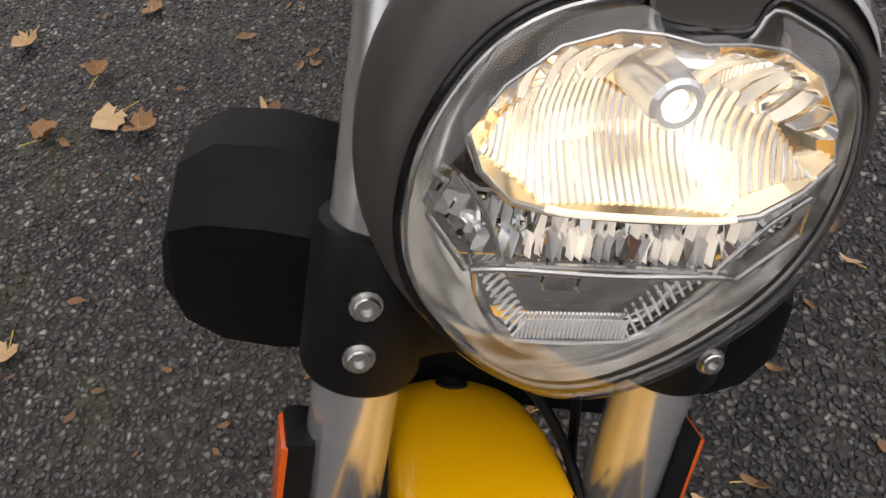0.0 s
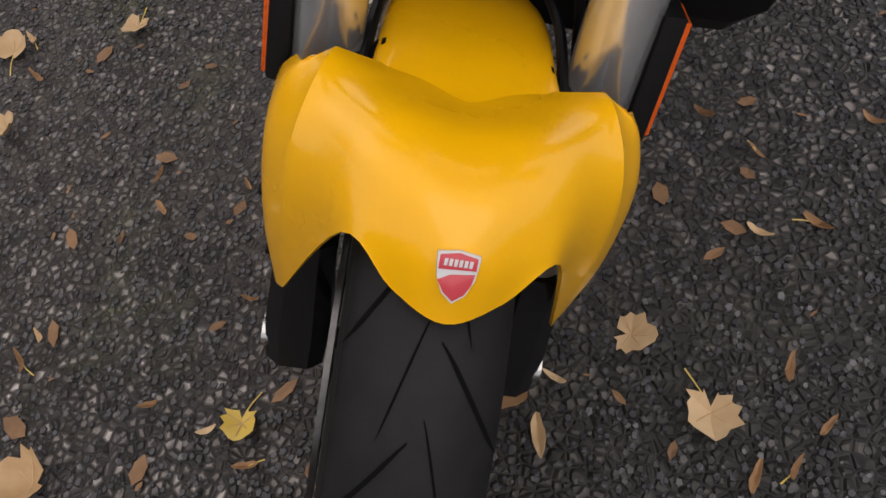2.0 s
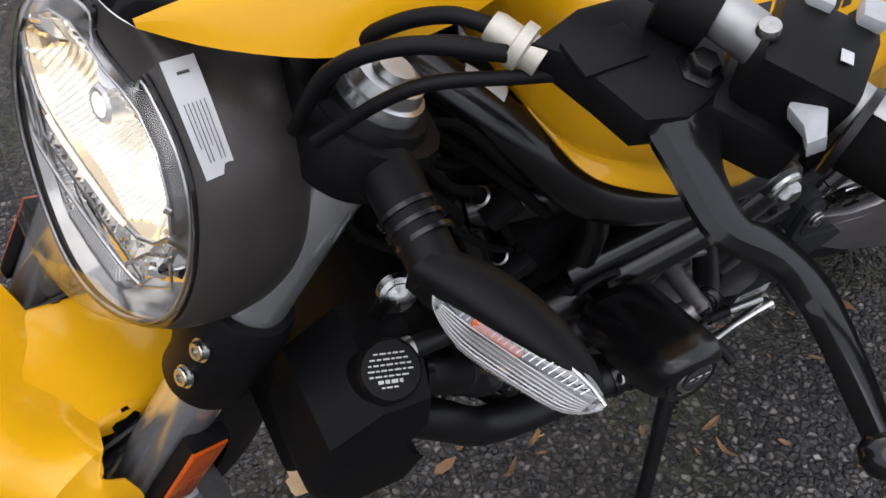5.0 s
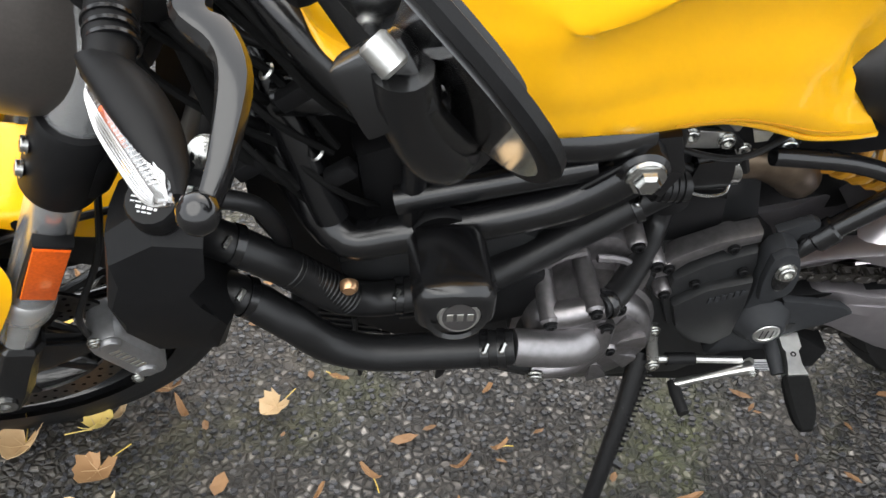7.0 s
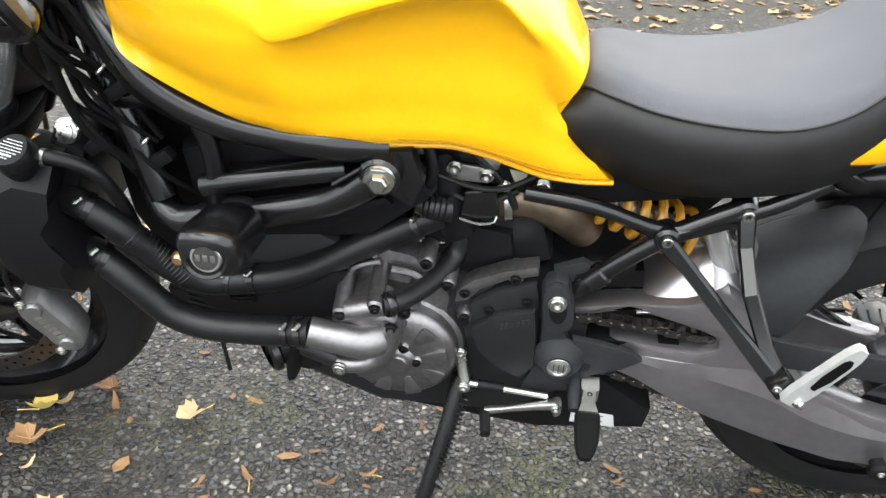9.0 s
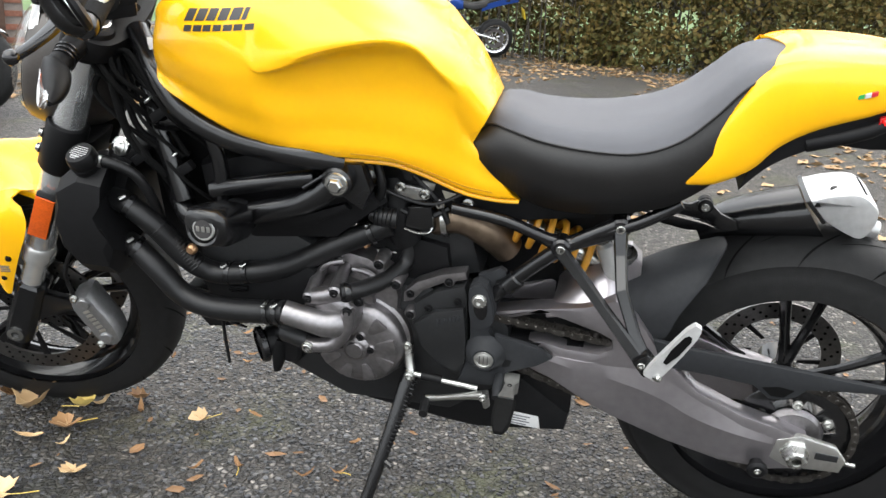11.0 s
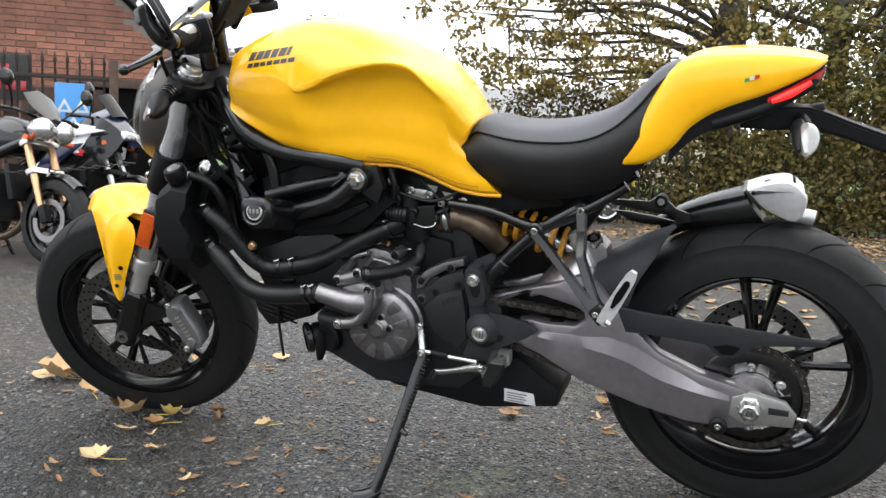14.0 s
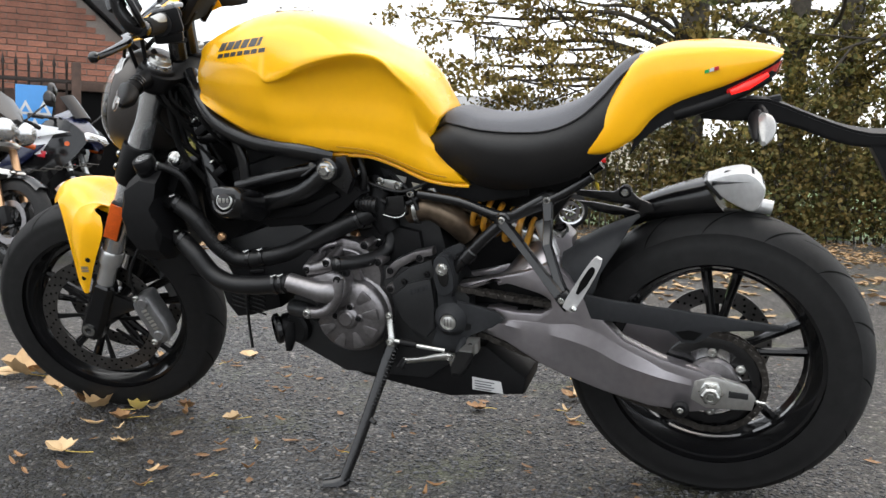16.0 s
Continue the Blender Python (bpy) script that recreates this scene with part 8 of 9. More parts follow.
def maple_outline(rng, size):
    """A lobed leaf outline, stalk end first."""
    lobes = ((0.0, 0.1), (0.35, 0.36), (0.5, 0.33), (0.95, 0.48), (1.15, 0.41), (1.45, 0.47), (1.75, 0.41), (2.1, 0.51), (2.4, 0.45), (2.8, 0.52), (math.pi, 0.58))
    right = [(math.sin(a) * r * rng.uniform(0.86, 1.12), -math.cos(a) * r * rng.uniform(0.92, 1.08)) for a, r in lobes]
    left = [(-math.sin(a) * r * rng.uniform(0.86, 1.12), -math.cos(a) * r * rng.uniform(0.92, 1.08)) for a, r in reversed(lobes[1:-1])]
    return [(x * size, y * size) for x, y in right + left]


def fallen_leaf(x, y, size, kind, seed, stalk=True):
    rng = random.Random(seed)
    ob = thing("fallen_leaf", pose(x, y, fall(y) + 0.004, rng.uniform(-7, 7), rng.uniform(-7, 7), rng.uniform(0, 360)), {"tan": "dry pale tan leaf curled on the asphalt", "yellow": "fresh yellow leaf lying on the asphalt", "brown": "small brown leaf lying on the asphalt"}[kind], "leaf", "fallen leaves")
    slim = size < 0.05
    if slim:
        stalk = rng.random() < 0.3
        w = rng.uniform(0.1, 0.2)
        pts = [(math.sin(a) * w * size * (1 + 0.25 * math.cos(a)) * rng.uniform(0.8, 1.15), -math.cos(a) * 0.62 * size * rng.uniform(0.92, 1.08)) for a in [2 * math.pi * k / 14 for k in range(14)]]
    else:
        pts = maple_outline(rng, size)
    bm = bmesh.new()
    curl, fold = rng.uniform(1.8, 6.2) / size * 0.1, rng.uniform(0.3, 1.3) if slim else rng.uniform(-0.3, 1.0)
    wave = rng.uniform(0, 6)

    def lift(px, py):
        r2 = px * px + py * py
        crumple = noise.noise(Vector((px / size * 3.2, py / size * 3.2, wave * 3))) * size * 0.16
        return abs(crumple) + curl * r2 * 2.2 + abs(px) * fold * 0.5 + math.sin(px / size * 5 + wave) * size * 0.035 + math.cos(py / size * 4 + wave) * size * 0.03 + size * 0.05
    mid = bm.verts.new((0, 0, lift(0, 0)))
    inner = [bm.verts.new((px * 0.5, py * 0.5, lift(px * 0.5, py * 0.5))) for px, py in pts]
    outer = [bm.verts.new((px, py, lift(px, py))) for px, py in pts]
    n = len(pts)
    for i in range(n):
        j = (i + 1) % n
        bm.faces.new((mid, inner[i], inner[j]))
        bm.faces.new((inner[i], outer[i], outer[j], inner[j]))
    part("blade", solid(bm, 0.0006), LEAF[kind], ob)
    for v in () if slim else (0.0, 0.9, -0.9, 2.0, -2.0):
        part("vein", tube([(0, 0, lift(0, 0) + 0.0006), (math.sin(v) * size * 0.22, math.cos(v) * size * 0.22, lift(math.sin(v) * size * 0.22, math.cos(v) * size * 0.22) + 0.0008), (math.sin(v) * size * 0.4, math.cos(v) * size * 0.4, lift(math.sin(v) * size * 0.4, math.cos(v) * size * 0.4) + 0.0006)], [0.0009, 0.0007, 0.0004], 5, 2), LEAF["tan"], ob)
    if stalk:
        b = rng.uniform(-0.4, 0.4)
        part("stalk", tube([(0, -size * 0.1, lift(0, 0)), (b * size * 0.4, -size * 0.45, 0.004), (b * size, -size * 0.85, 0.002)], [0.0013, 0.001, 0.0012], 5, 4), LEAF["yellow"], ob)
    return ob


TAN_LEAVES = ((2.05, -0.30, 0.095), (1.96, -0.34, 0.09), (1.65, -0.23, 0.085), (1.80, -0.22, 0.08), (2.00, -0.30, 0.130), (1.33, 0.07, 0.067), (1.56, -0.12, 0.084), (1.18, -0.18, 0.062), (1.56, -0.88, 0.079), (0.36, -0.58, 0.045), (-0.43, -2.44, 0.071), (1.59, -0.21, 0.078), (0.10, -1.21, 0.082), (0.37, -0.91, 0.089), (0.39, -0.67, 0.042), (0.94, -0.90, 0.064), (0.74, 0.47, 0.035), (1.59, -0.43, 0.028), (1.41, 0.18, 0.081), (1.15, 0.20, 0.036), (1.53, -0.75, 0.031), (1.03, -1.13, 0.079), (1.00, -1.10, 0.038), (1.20, -1.03, 0.061), (1.49, -0.01, 0.054), (1.41, -0.01, 0.033), (1.72, -0.64, 0.094),)
TAN_LEAVES_BEHIND = ((0.67, -1.93, 0.130), (0.64, -2.18, 0.130), (0.77, -2.40, 0.102), (0.39, -1.48, 0.073), (1.01, -1.42, 0.101), (1.11, -1.40, 0.106), (1.20, -1.40, 0.070), (1.28, -1.21, 0.067), (1.43, -0.18, 0.051), (-0.73, -7.48, 0.130), (0.15, -6.00, 0.130), (-0.07, -5.02, 0.126),)
YELLOW_LEAVES = ((1.46, -0.15, 0.066), (1.57, -0.39, 0.059), (0.93, -1.81, 0.043),)
BROWN_LEAVES = ((1.97, -0.35, 0.117), (1.44, -0.07, 0.080), (1.36, -0.23, 0.058), (0.63, -0.59, 0.070), (1.63, -0.15, 0.069), (0.40, -0.84, 0.087), (0.42, -1.04, 0.071), (0.22, -0.99, 0.062), (-0.01, -0.94, 0.066), (0.67, 0.46, 0.031), (1.21, -0.49, 0.028), (1.22, -0.54, 0.028), (1.29, -0.66, 0.032), (1.23, -0.70, 0.033), (1.40, -0.45, 0.028), (1.12, 0.27, 0.040), (1.33, 0.26, 0.041), (1.39, 0.31, 0.032), (1.47, 0.24, 0.039), (1.45, 0.28, 0.032), (1.58, -0.53, 0.028), (0.94, 0.32, 0.033), (1.02, 0.18, 0.028), (1.08, -1.04, 0.051),)
BROWN_LEAVES_BEHIND = ((0.97, 0.10, 0.034), (1.57, -0.76, 0.041), (1.62, -0.36, 0.034), (0.84, -2.24, 0.107), (0.55, -1.69, 0.085), (1.07, -1.27, 0.054), (0.55, 0.03, 0.039), (0.56, 0.08, 0.041), (1.33, -0.18, 0.050), (1.08, -0.24, 0.032), (0.75, -0.22, 0.028), (0.83, -0.20, 0.028), (0.83, -0.08, 0.035), (1.03, -0.04, 0.044), (0.89, -0.05, 0.039), (1.11, -0.01, 0.036), (-0.76, -6.73, 0.130),)
seed = 100
for spots, kind in ((TAN_LEAVES, "tan"), (TAN_LEAVES_BEHIND, "tan"), (YELLOW_LEAVES, "yellow"), (BROWN_LEAVES, "brown"), (BROWN_LEAVES_BEHIND, "brown")):
    for x, y, size in spots:
        seed += 1
        fallen_leaf(x, y, size * 0.88, kind, seed, stalk=seed % 3 != 1)


def scatter(name, count, area, size, mat, seed, label, density=None, flat=0.25, tri=True):
    """Many small curled chips on the ground as one mesh."""
    rng = np.random.default_rng(seed)
    x0, x1, y0, y1 = area
    v, f = [], []
    made = 0
    while made < count:
        x, y = rng.uniform(x0, x1), rng.uniform(y0, y1)
        if density and rng.random() > density(x, y):
            continue
        s, a = size * rng.uniform(0.5, 1.5), rng.uniform(0, 6.28)
        w = s * rng.uniform(0.25, 0.6)
        z = fall(y) + 0.003
        c, q = math.cos(a), math.sin(a)
        k = len(v)
        for u, t, h in ((-s, 0, 0.3), (-s * 0.3, w, 0.6), (s * 0.5, w * 0.8, 0.2), (s, 0, 0.5), (s * 0.4, -w, 0.1), (-s * 0.4, -w * 0.8, 0.4), (0, 0, -0.2)):
            v.append((x + u * c - t * q, y + u * q + t * c, z + h * s * flat * rng.uniform(0.4, 1.5) + 0.001))
        for i in range(6):
            f.append((k + 6, k + i, k + (i + 1) % 6))
        made += 1
    me = bpy.data.meshes.new(name)
    me.from_pydata(v, [], f)
    me.materials.append(mat)
    return tagged(new(name, me), label, "leaves", kind="stuff")


def drift(x, y):
    n = noise.noise(Vector((x * 0.5, y * 0.5, 3.0)))
    far = 1.0 if y < -4 else 0.25
    return max(0.0, min(1.0, 0.35 + n * 1.3)) * far


scatter("leaf_litter", 13000, (-9, 9, -17, -2.4), 0.043, LEAF["litter"], 5, "drifts of tan and brown fallen leaves", drift, 0.5)
scatter("leaf_crumbs", 300, (-1.0, 2.4, -2.4, 0.75), 0.0095, LEAF["crumb"], 6, "small brown leaf fragments on the asphalt")
scatter("leaf_keys", 90, (-0.6, 2.2, -1.0, 0.6), 0.017, LEAF["crumb"], 7, "slim dry leaf pieces and seed wings")


def stone_chips():
    """Loose-set aggregate that stands proud of the binder, nearest to the eye."""
    rng = np.random.default_rng(11)
    v, f = [], []
    n = 26000
    xs, ys = rng.uniform(-0.4, 2.1, n), rng.uniform(-1.6, 0.75, n)
    for x, y in zip(xs, ys):
        s = rng.uniform(0.003, 0.0076)
        a, k = rng.uniform(0, 6.28), len(v)
        z = fall(y)
        m = 5
        for ring, (rr, h) in enumerate(((1.0, -0.001), (0.72, s * rng.uniform(0.22, 0.5)))):
            for i in range(m):
                t = a + 2 * math.pi * i / m
                r = s * rr * rng.uniform(0.75, 1.2)
                v.append((x + math.cos(t) * r, y + math.sin(t) * r * 0.85, z + h + (rng.uniform(-0.0006, 0.0006) if ring else 0)))
        for i in range(m):
            j = (i + 1) % m
            f.append((k + i, k + j, k + m + j, k + m + i))
        f.append(tuple(k + m + i for i in range(m)))
    me = bpy.data.meshes.new("stone_chips")
    me.from_pydata(v, [], f)
    me.materials.append(CHIP)
    return tagged(new("stone_chips", me), "grey and dark stone chips set in the asphalt", "gravel", kind="stuff")


def chip_material():
    m = bpy.data.materials.new("asphalt_stone_chip")
    m.use_nodes = True
    n, l = m.node_tree.nodes, m.node_tree.links
    geo, ramp = n.new("ShaderNodeNewGeometry"), n.new("ShaderNodeValToRGB")
    els = ramp.color_ramp.elements
    els[0].color, els[1].color = (0.014, 0.014, 0.015, 1), (0.13, 0.13, 0.135, 1)
    for pos, c in ((0.4, (0.024, 0.024, 0.027)), (0.72, (0.048, 0.049, 0.053)), (0.92, (0.085, 0.08, 0.075))):
        els.new(pos).color = (*c, 1)
    l.new(geo.outputs["Random Per Island"], ramp.inputs["Fac"])
    l.new(ramp.outputs[0], n["Principled BSDF"].inputs["Base Color"])
    n["Principled BSDF"].inputs["Roughness"].default_value = 0.42
    return m


CHIP = chip_material()
stone_chips()


# ---- trees and hedge ----
def foliage(name, centres, per, spread, size, mat, seed, parent, label, squash=0.7):
    rng = np.random.default_rng(seed)
    c = np.repeat(np.array([tuple(q) for q in centres]), per, axis=0)
    n = len(c)
    p = rng.normal(0, spread / 2.2, (n, 3)) * (1, 1, squash) + c
    d, e = rng.normal(0, 1, (n, 3)), rng.normal(0, 1, (n, 3))
    d /= np.linalg.norm(d, axis=1)[:, None]
    e -= d * (e * d).sum(1)[:, None]
    e /= np.linalg.norm(e, axis=1)[:, None]
    s = size * rng.uniform(0.6, 1.4, n)[:, None]
    bend = np.cross(d, e) * s * 0.15
    v = np.stack((p - d * s, p - d * s * 0.2 + e * s * 0.6 + bend, p + d * s * 0.5 + e * s * 0.4, p + d * s, p + d * s * 0.5 - e * s * 0.4, p - d * s * 0.2 - e * s * 0.6 + bend), axis=1).reshape(-1, 3).tolist()
    f = np.arange(6 * n).reshape(-1, 6).tolist()
    me = bpy.data.meshes.new(name)
    me.from_pydata(v, [], f)
    me.materials.append(mat)
    ob = new(name, me)
    if parent:
        ob.parent = parent
    return tagged(ob, label)


def tree(x, y, r, height, seed, crown_at, label):
    rng = random.Random(seed)
    z0 = fall(y) - 0.05
    t = thing("tree", pose(x, y, z0), label, "tree")
    lean = rng.uniform(-0.15, 0.15)
    trunk = tube([(0, 0, 0), (lean * 0.1, 0, height * 0.12), (lean * 0.4, 0.02, height * 0.4), (lean, 0.05, height)], [r * 1.35, r, r * 0.85, r * 0.35], 16, 6)
    for v in trunk.verts:
        w = noise.noise(v.co * 3.0) * r * 0.14
        v.co.x += w
        v.co.y += w
    part("trunk", trunk, BARK, t, "grey-brown ridged trunk")
    tips = []
    for k in range(11):
        h0 = height * rng.uniform(0.3, 0.85)
        a = rng.uniform(0, 6.28)
        ln = rng.uniform(1.6, 3.6)
        end = Vector((math.cos(a) * ln, math.sin(a) * ln, h0 + rng.uniform(-0.3, 1.6)))
        mid = Vector((math.cos(a + 0.2) * ln * 0.5, math.sin(a + 0.2) * ln * 0.5, h0 + rng.uniform(0.1, 0.7)))
        part("limb", tube([(lean * h0 / height, 0, h0), mid, end], [r * 0.3, r * 0.18, r * 0.05], 8, 4), BARK, t)
        tips += [mid, end, (mid + end) / 2]
        for q in range(3):
            e2 = end + Vector((rng.uniform(-1, 1), rng.uniform(-1, 1), rng.uniform(-0.9, 0.7)))
            part("twig", tube([mid.lerp(end, 0.5 + 0.2 * q), e2], [r * 0.07, r * 0.02], 5, 1), BARK, t)
            tips.append(e2)
    for c in crown_at:
        end = Vector(c)
        h0 = max(1.6, end.z * 0.8)
        part("limb", tube([(lean * h0 / height, 0, h0), end * 0.35 + Vector((0, 0.1, h0 * 0.65 + 0.3)), end * 0.7 + Vector((0, -0.1, h0 * 0.3 + 0.12)), end], [r * 0.26, r * 0.15, r * 0.09, r * 0.03], 8, 4), BARK, t)
        for q in range(4):
            part("twig", tube([end.lerp(Vector((0, 0, h0)), 0.12 * q), end + Vector((rng.uniform(-0.8, 0.8), rng.uniform(-0.6, 0.6), rng.uniform(-0.6, 0.7)))], [r * 0.07, r * 0.02], 5, 1), BARK, t)
    # leaves hang in small clumps round the limb ends, with gaps between
    centres = []
    for p in tips:
        centres += [p + Vector((rng.gauss(0, 0.4), rng.gauss(0, 0.4), rng.gauss(0, 0.2))) for q in range(3)]
    for c in crown_at:
        for q in range(12):
            centres.append(Vector(c) + Vector((rng.gauss(0, 0.46), rng.gauss(0, 0.4), rng.gauss(0, 0.2))))
    foliage("crown", centres, 36, 0.21, 0.043, LEAF["crown"], seed + 1, t, "thinning green and yellow autumn leaves")
    return t


tree(0.6, -12.6, 0.27, 8.5, 21, [(3.9, 0.5, 2.75), (3.3, 0.5, 2.5), (2.5, 0.7, 2.4), (1.7, 0.7, 2.55), (3.5, 0.4, 3.2), (2.7, 0.4, 3.05), (1.9, 0.6, 3.3), (1.1, 0.8, 2.9), (3.0, 0.5, 3.7), (4.1, 0.4, 3.6), (2.2, 0.5, 3.8), (-0.9, 0.6, 2.5), (-0.7, 0.6, 3.2), (0.8, 0.9, 3.6), (1.2, 0.7, 2.2)], "big autumn tree with a thick trunk behind the hedge")
tree(-1.04, -13.4, 0.2, 9.0, 33, [(-0.5, 0.8, 3.3), (0.5, 0.7, 2.9), (0.3, 0.7, 2.3), (0.9, 0.7, 3.4), (-0.3, 0.8, 2.5)], "tall autumn tree with a dark trunk")
tree(-1.88, -14.2, 0.23, 9.0, 45, [(-1.0, 0.9, 2.5), (-0.7, 0.9, 3.3), (0.3, 0.9, 2.9), (-1.6, 0.9, 3.0), (-0.4, 1.1, 2.8), (-1.1, 1.0, 3.0), (-1.5, 1.1, 2.5), (0.1, 1.1, 3.4), (-0.2, 0.9, 2.3), (0.6, 1.0, 2.5), (-1.9, 1.0, 3.4), (-1.2, 1.1, 3.6)], "dark-trunked autumn tree among hedge plants")
tree(-4.4, -13.0, 0.28, 8.5, 57, [(0, 1, 2.8), (-1.5, 1, 2.6), (1.2, 1, 2.4)], "broad autumn tree behind the hedge")


def hedge():
    h = thing("hedge", pose(0, 0, 0), "dense brown-green beech hedge with gaps", "hedge")
    rng = random.Random(8)
    cs = []
    for k in range(236):
        x = 4.3 - k * 0.055
        for z in (0.2, 0.5, 0.8, 1.1, 1.4, 1.7, 2.0):
            if noise.noise(Vector((x * 1.4, z * 1.6, 5.0))) > 0.28:
                continue
            if rng.random() < (0.9 if z < 1.2 else 0.68) and z < 2.3:
                cs.append((x + rng.uniform(-0.2, 0.2), -12.1 - 1.2 * max(0.0, min(1.0, (x - 0.9) / 1.2)) + rng.uniform(-0.25, 0.35), fall(-12) + z + rng.uniform(-0.15, 0.15)))
    foliage("foliage", cs, 44, 0.34, 0.04, LEAF["hedge"], 9, h, "mixed green and copper leaves", 0.9)
    bm = bmesh.new()
    for k in range(104):
        x = 4.2 - 0.13 * k + rng.uniform(-0.05, 0.05)
        tube([(x, -12.1, fall(-12)), (x + rng.uniform(-0.15, 0.15), -12.1 + rng.uniform(-0.1, 0.1), fall(-12) + 0.9), (x + rng.uniform(-0.3, 0.3), -12.1, fall(-12) + 1.7)], [0.016, 0.011, 0.004], 5, 2, bm)
    part("hedge_stem", bm, BARK, h, "thin brown hedge stems")


hedge()


def rail_fence():
    """A weathered post-and-rail fence behind the hedge."""
    f = thing("fence", pose(0, -13.7, fall(-13.5)), "weathered grey wooden rail fence behind the hedge", "fence")
    for k in range(8):
        part("post", box((2.8 - 1.6 * k, 0, 0.6), (0.11, 0.11, 1.2), 0.01), BARK, f)
        for z in (0.45, 0.95):
            if k < 7:
                part("rail", box((2.0 - 1.6 * k, 0.075, z), (1.6, 0.035, 0.1), 0.006), BARK, f)


rail_fence()


def back_field():
    bm = bmesh.new()
    grid = [[bm.verts.new((x, y, -0.25)) for y in (-13.2, -20, -30, -60, -140)] for x in range(-80, 81, 10)]
    for a, b in zip(grid, grid[1:]):
        for i in range(4):
            bm.faces.new((a[i], a[i + 1], b[i + 1], b[i]))
    bmesh.ops.recalc_face_normals(bm, faces=bm.faces)
    tagged(part("lawn", bm, GRASS, None), "mown green lawn behind the hedge", "lawn", kind="structure")


GRASS = material("mown_grass", (0.06, 0.11, 0.02), 0.8, 0, 0, 0.4, 14, 0.6, 120)
back_field()


def barn():
    b = thing("barn", pose(10.5, -44, -0.4, 0, 0, 4), "long cream barn with a grey sheet roof", "building")
    part("wall", box((0, 0, 1.6), (16, 8, 3.4), 0.02), CREAMWALL, b, "cream boarded wall")
    part("roof", slab([(-4.5, 3.2), (0, 4.9), (4.5, 3.2), (4.5, 3.35), (0, 5.06), (-4.5, 3.35)], -8.3, 8.3, 0.02, plane="yz" if 0 else "xz"), ROOFGREY, b, "grey corrugated roof", xf=pose(0, 0, 0, 0, 0, 90))
    for k in range(22):
        part("board", box((-7.6 + 0.72 * k, 4.03, 1.6), (0.05, 0.05, 3.3), 0.01), CREAMWALL, b)


CREAMWALL = material("cream_boards", (0.5, 0.44, 0.36), 0.7, 0, 0, 0.15, 8, 0.1, 30)
ROOFGREY = material("grey_sheet_roof", (0.2, 0.2, 0.2), 0.6, 0.1, 0, 0.2, 6)
barn()


def far_trees():
    rng = random.Random(3)
    cs = []
    for k in range(420):
        x = rng.uniform(-60, 70)
        hgt = 2.4 + 2.0 * abs(noise.noise(Vector((x * 0.08, 0, 1))))
        for q in range(2):
            cs.append((x, -75 + rng.uniform(-4, 4), rng.uniform(0, hgt)))
    ob = foliage("distant_woods", cs, 14, 2.6, 0.6, LEAF["crown"], 12, None, "distant line of autumn woods")
    tagged(ob, category="woods", kind="stuff")


far_trees()


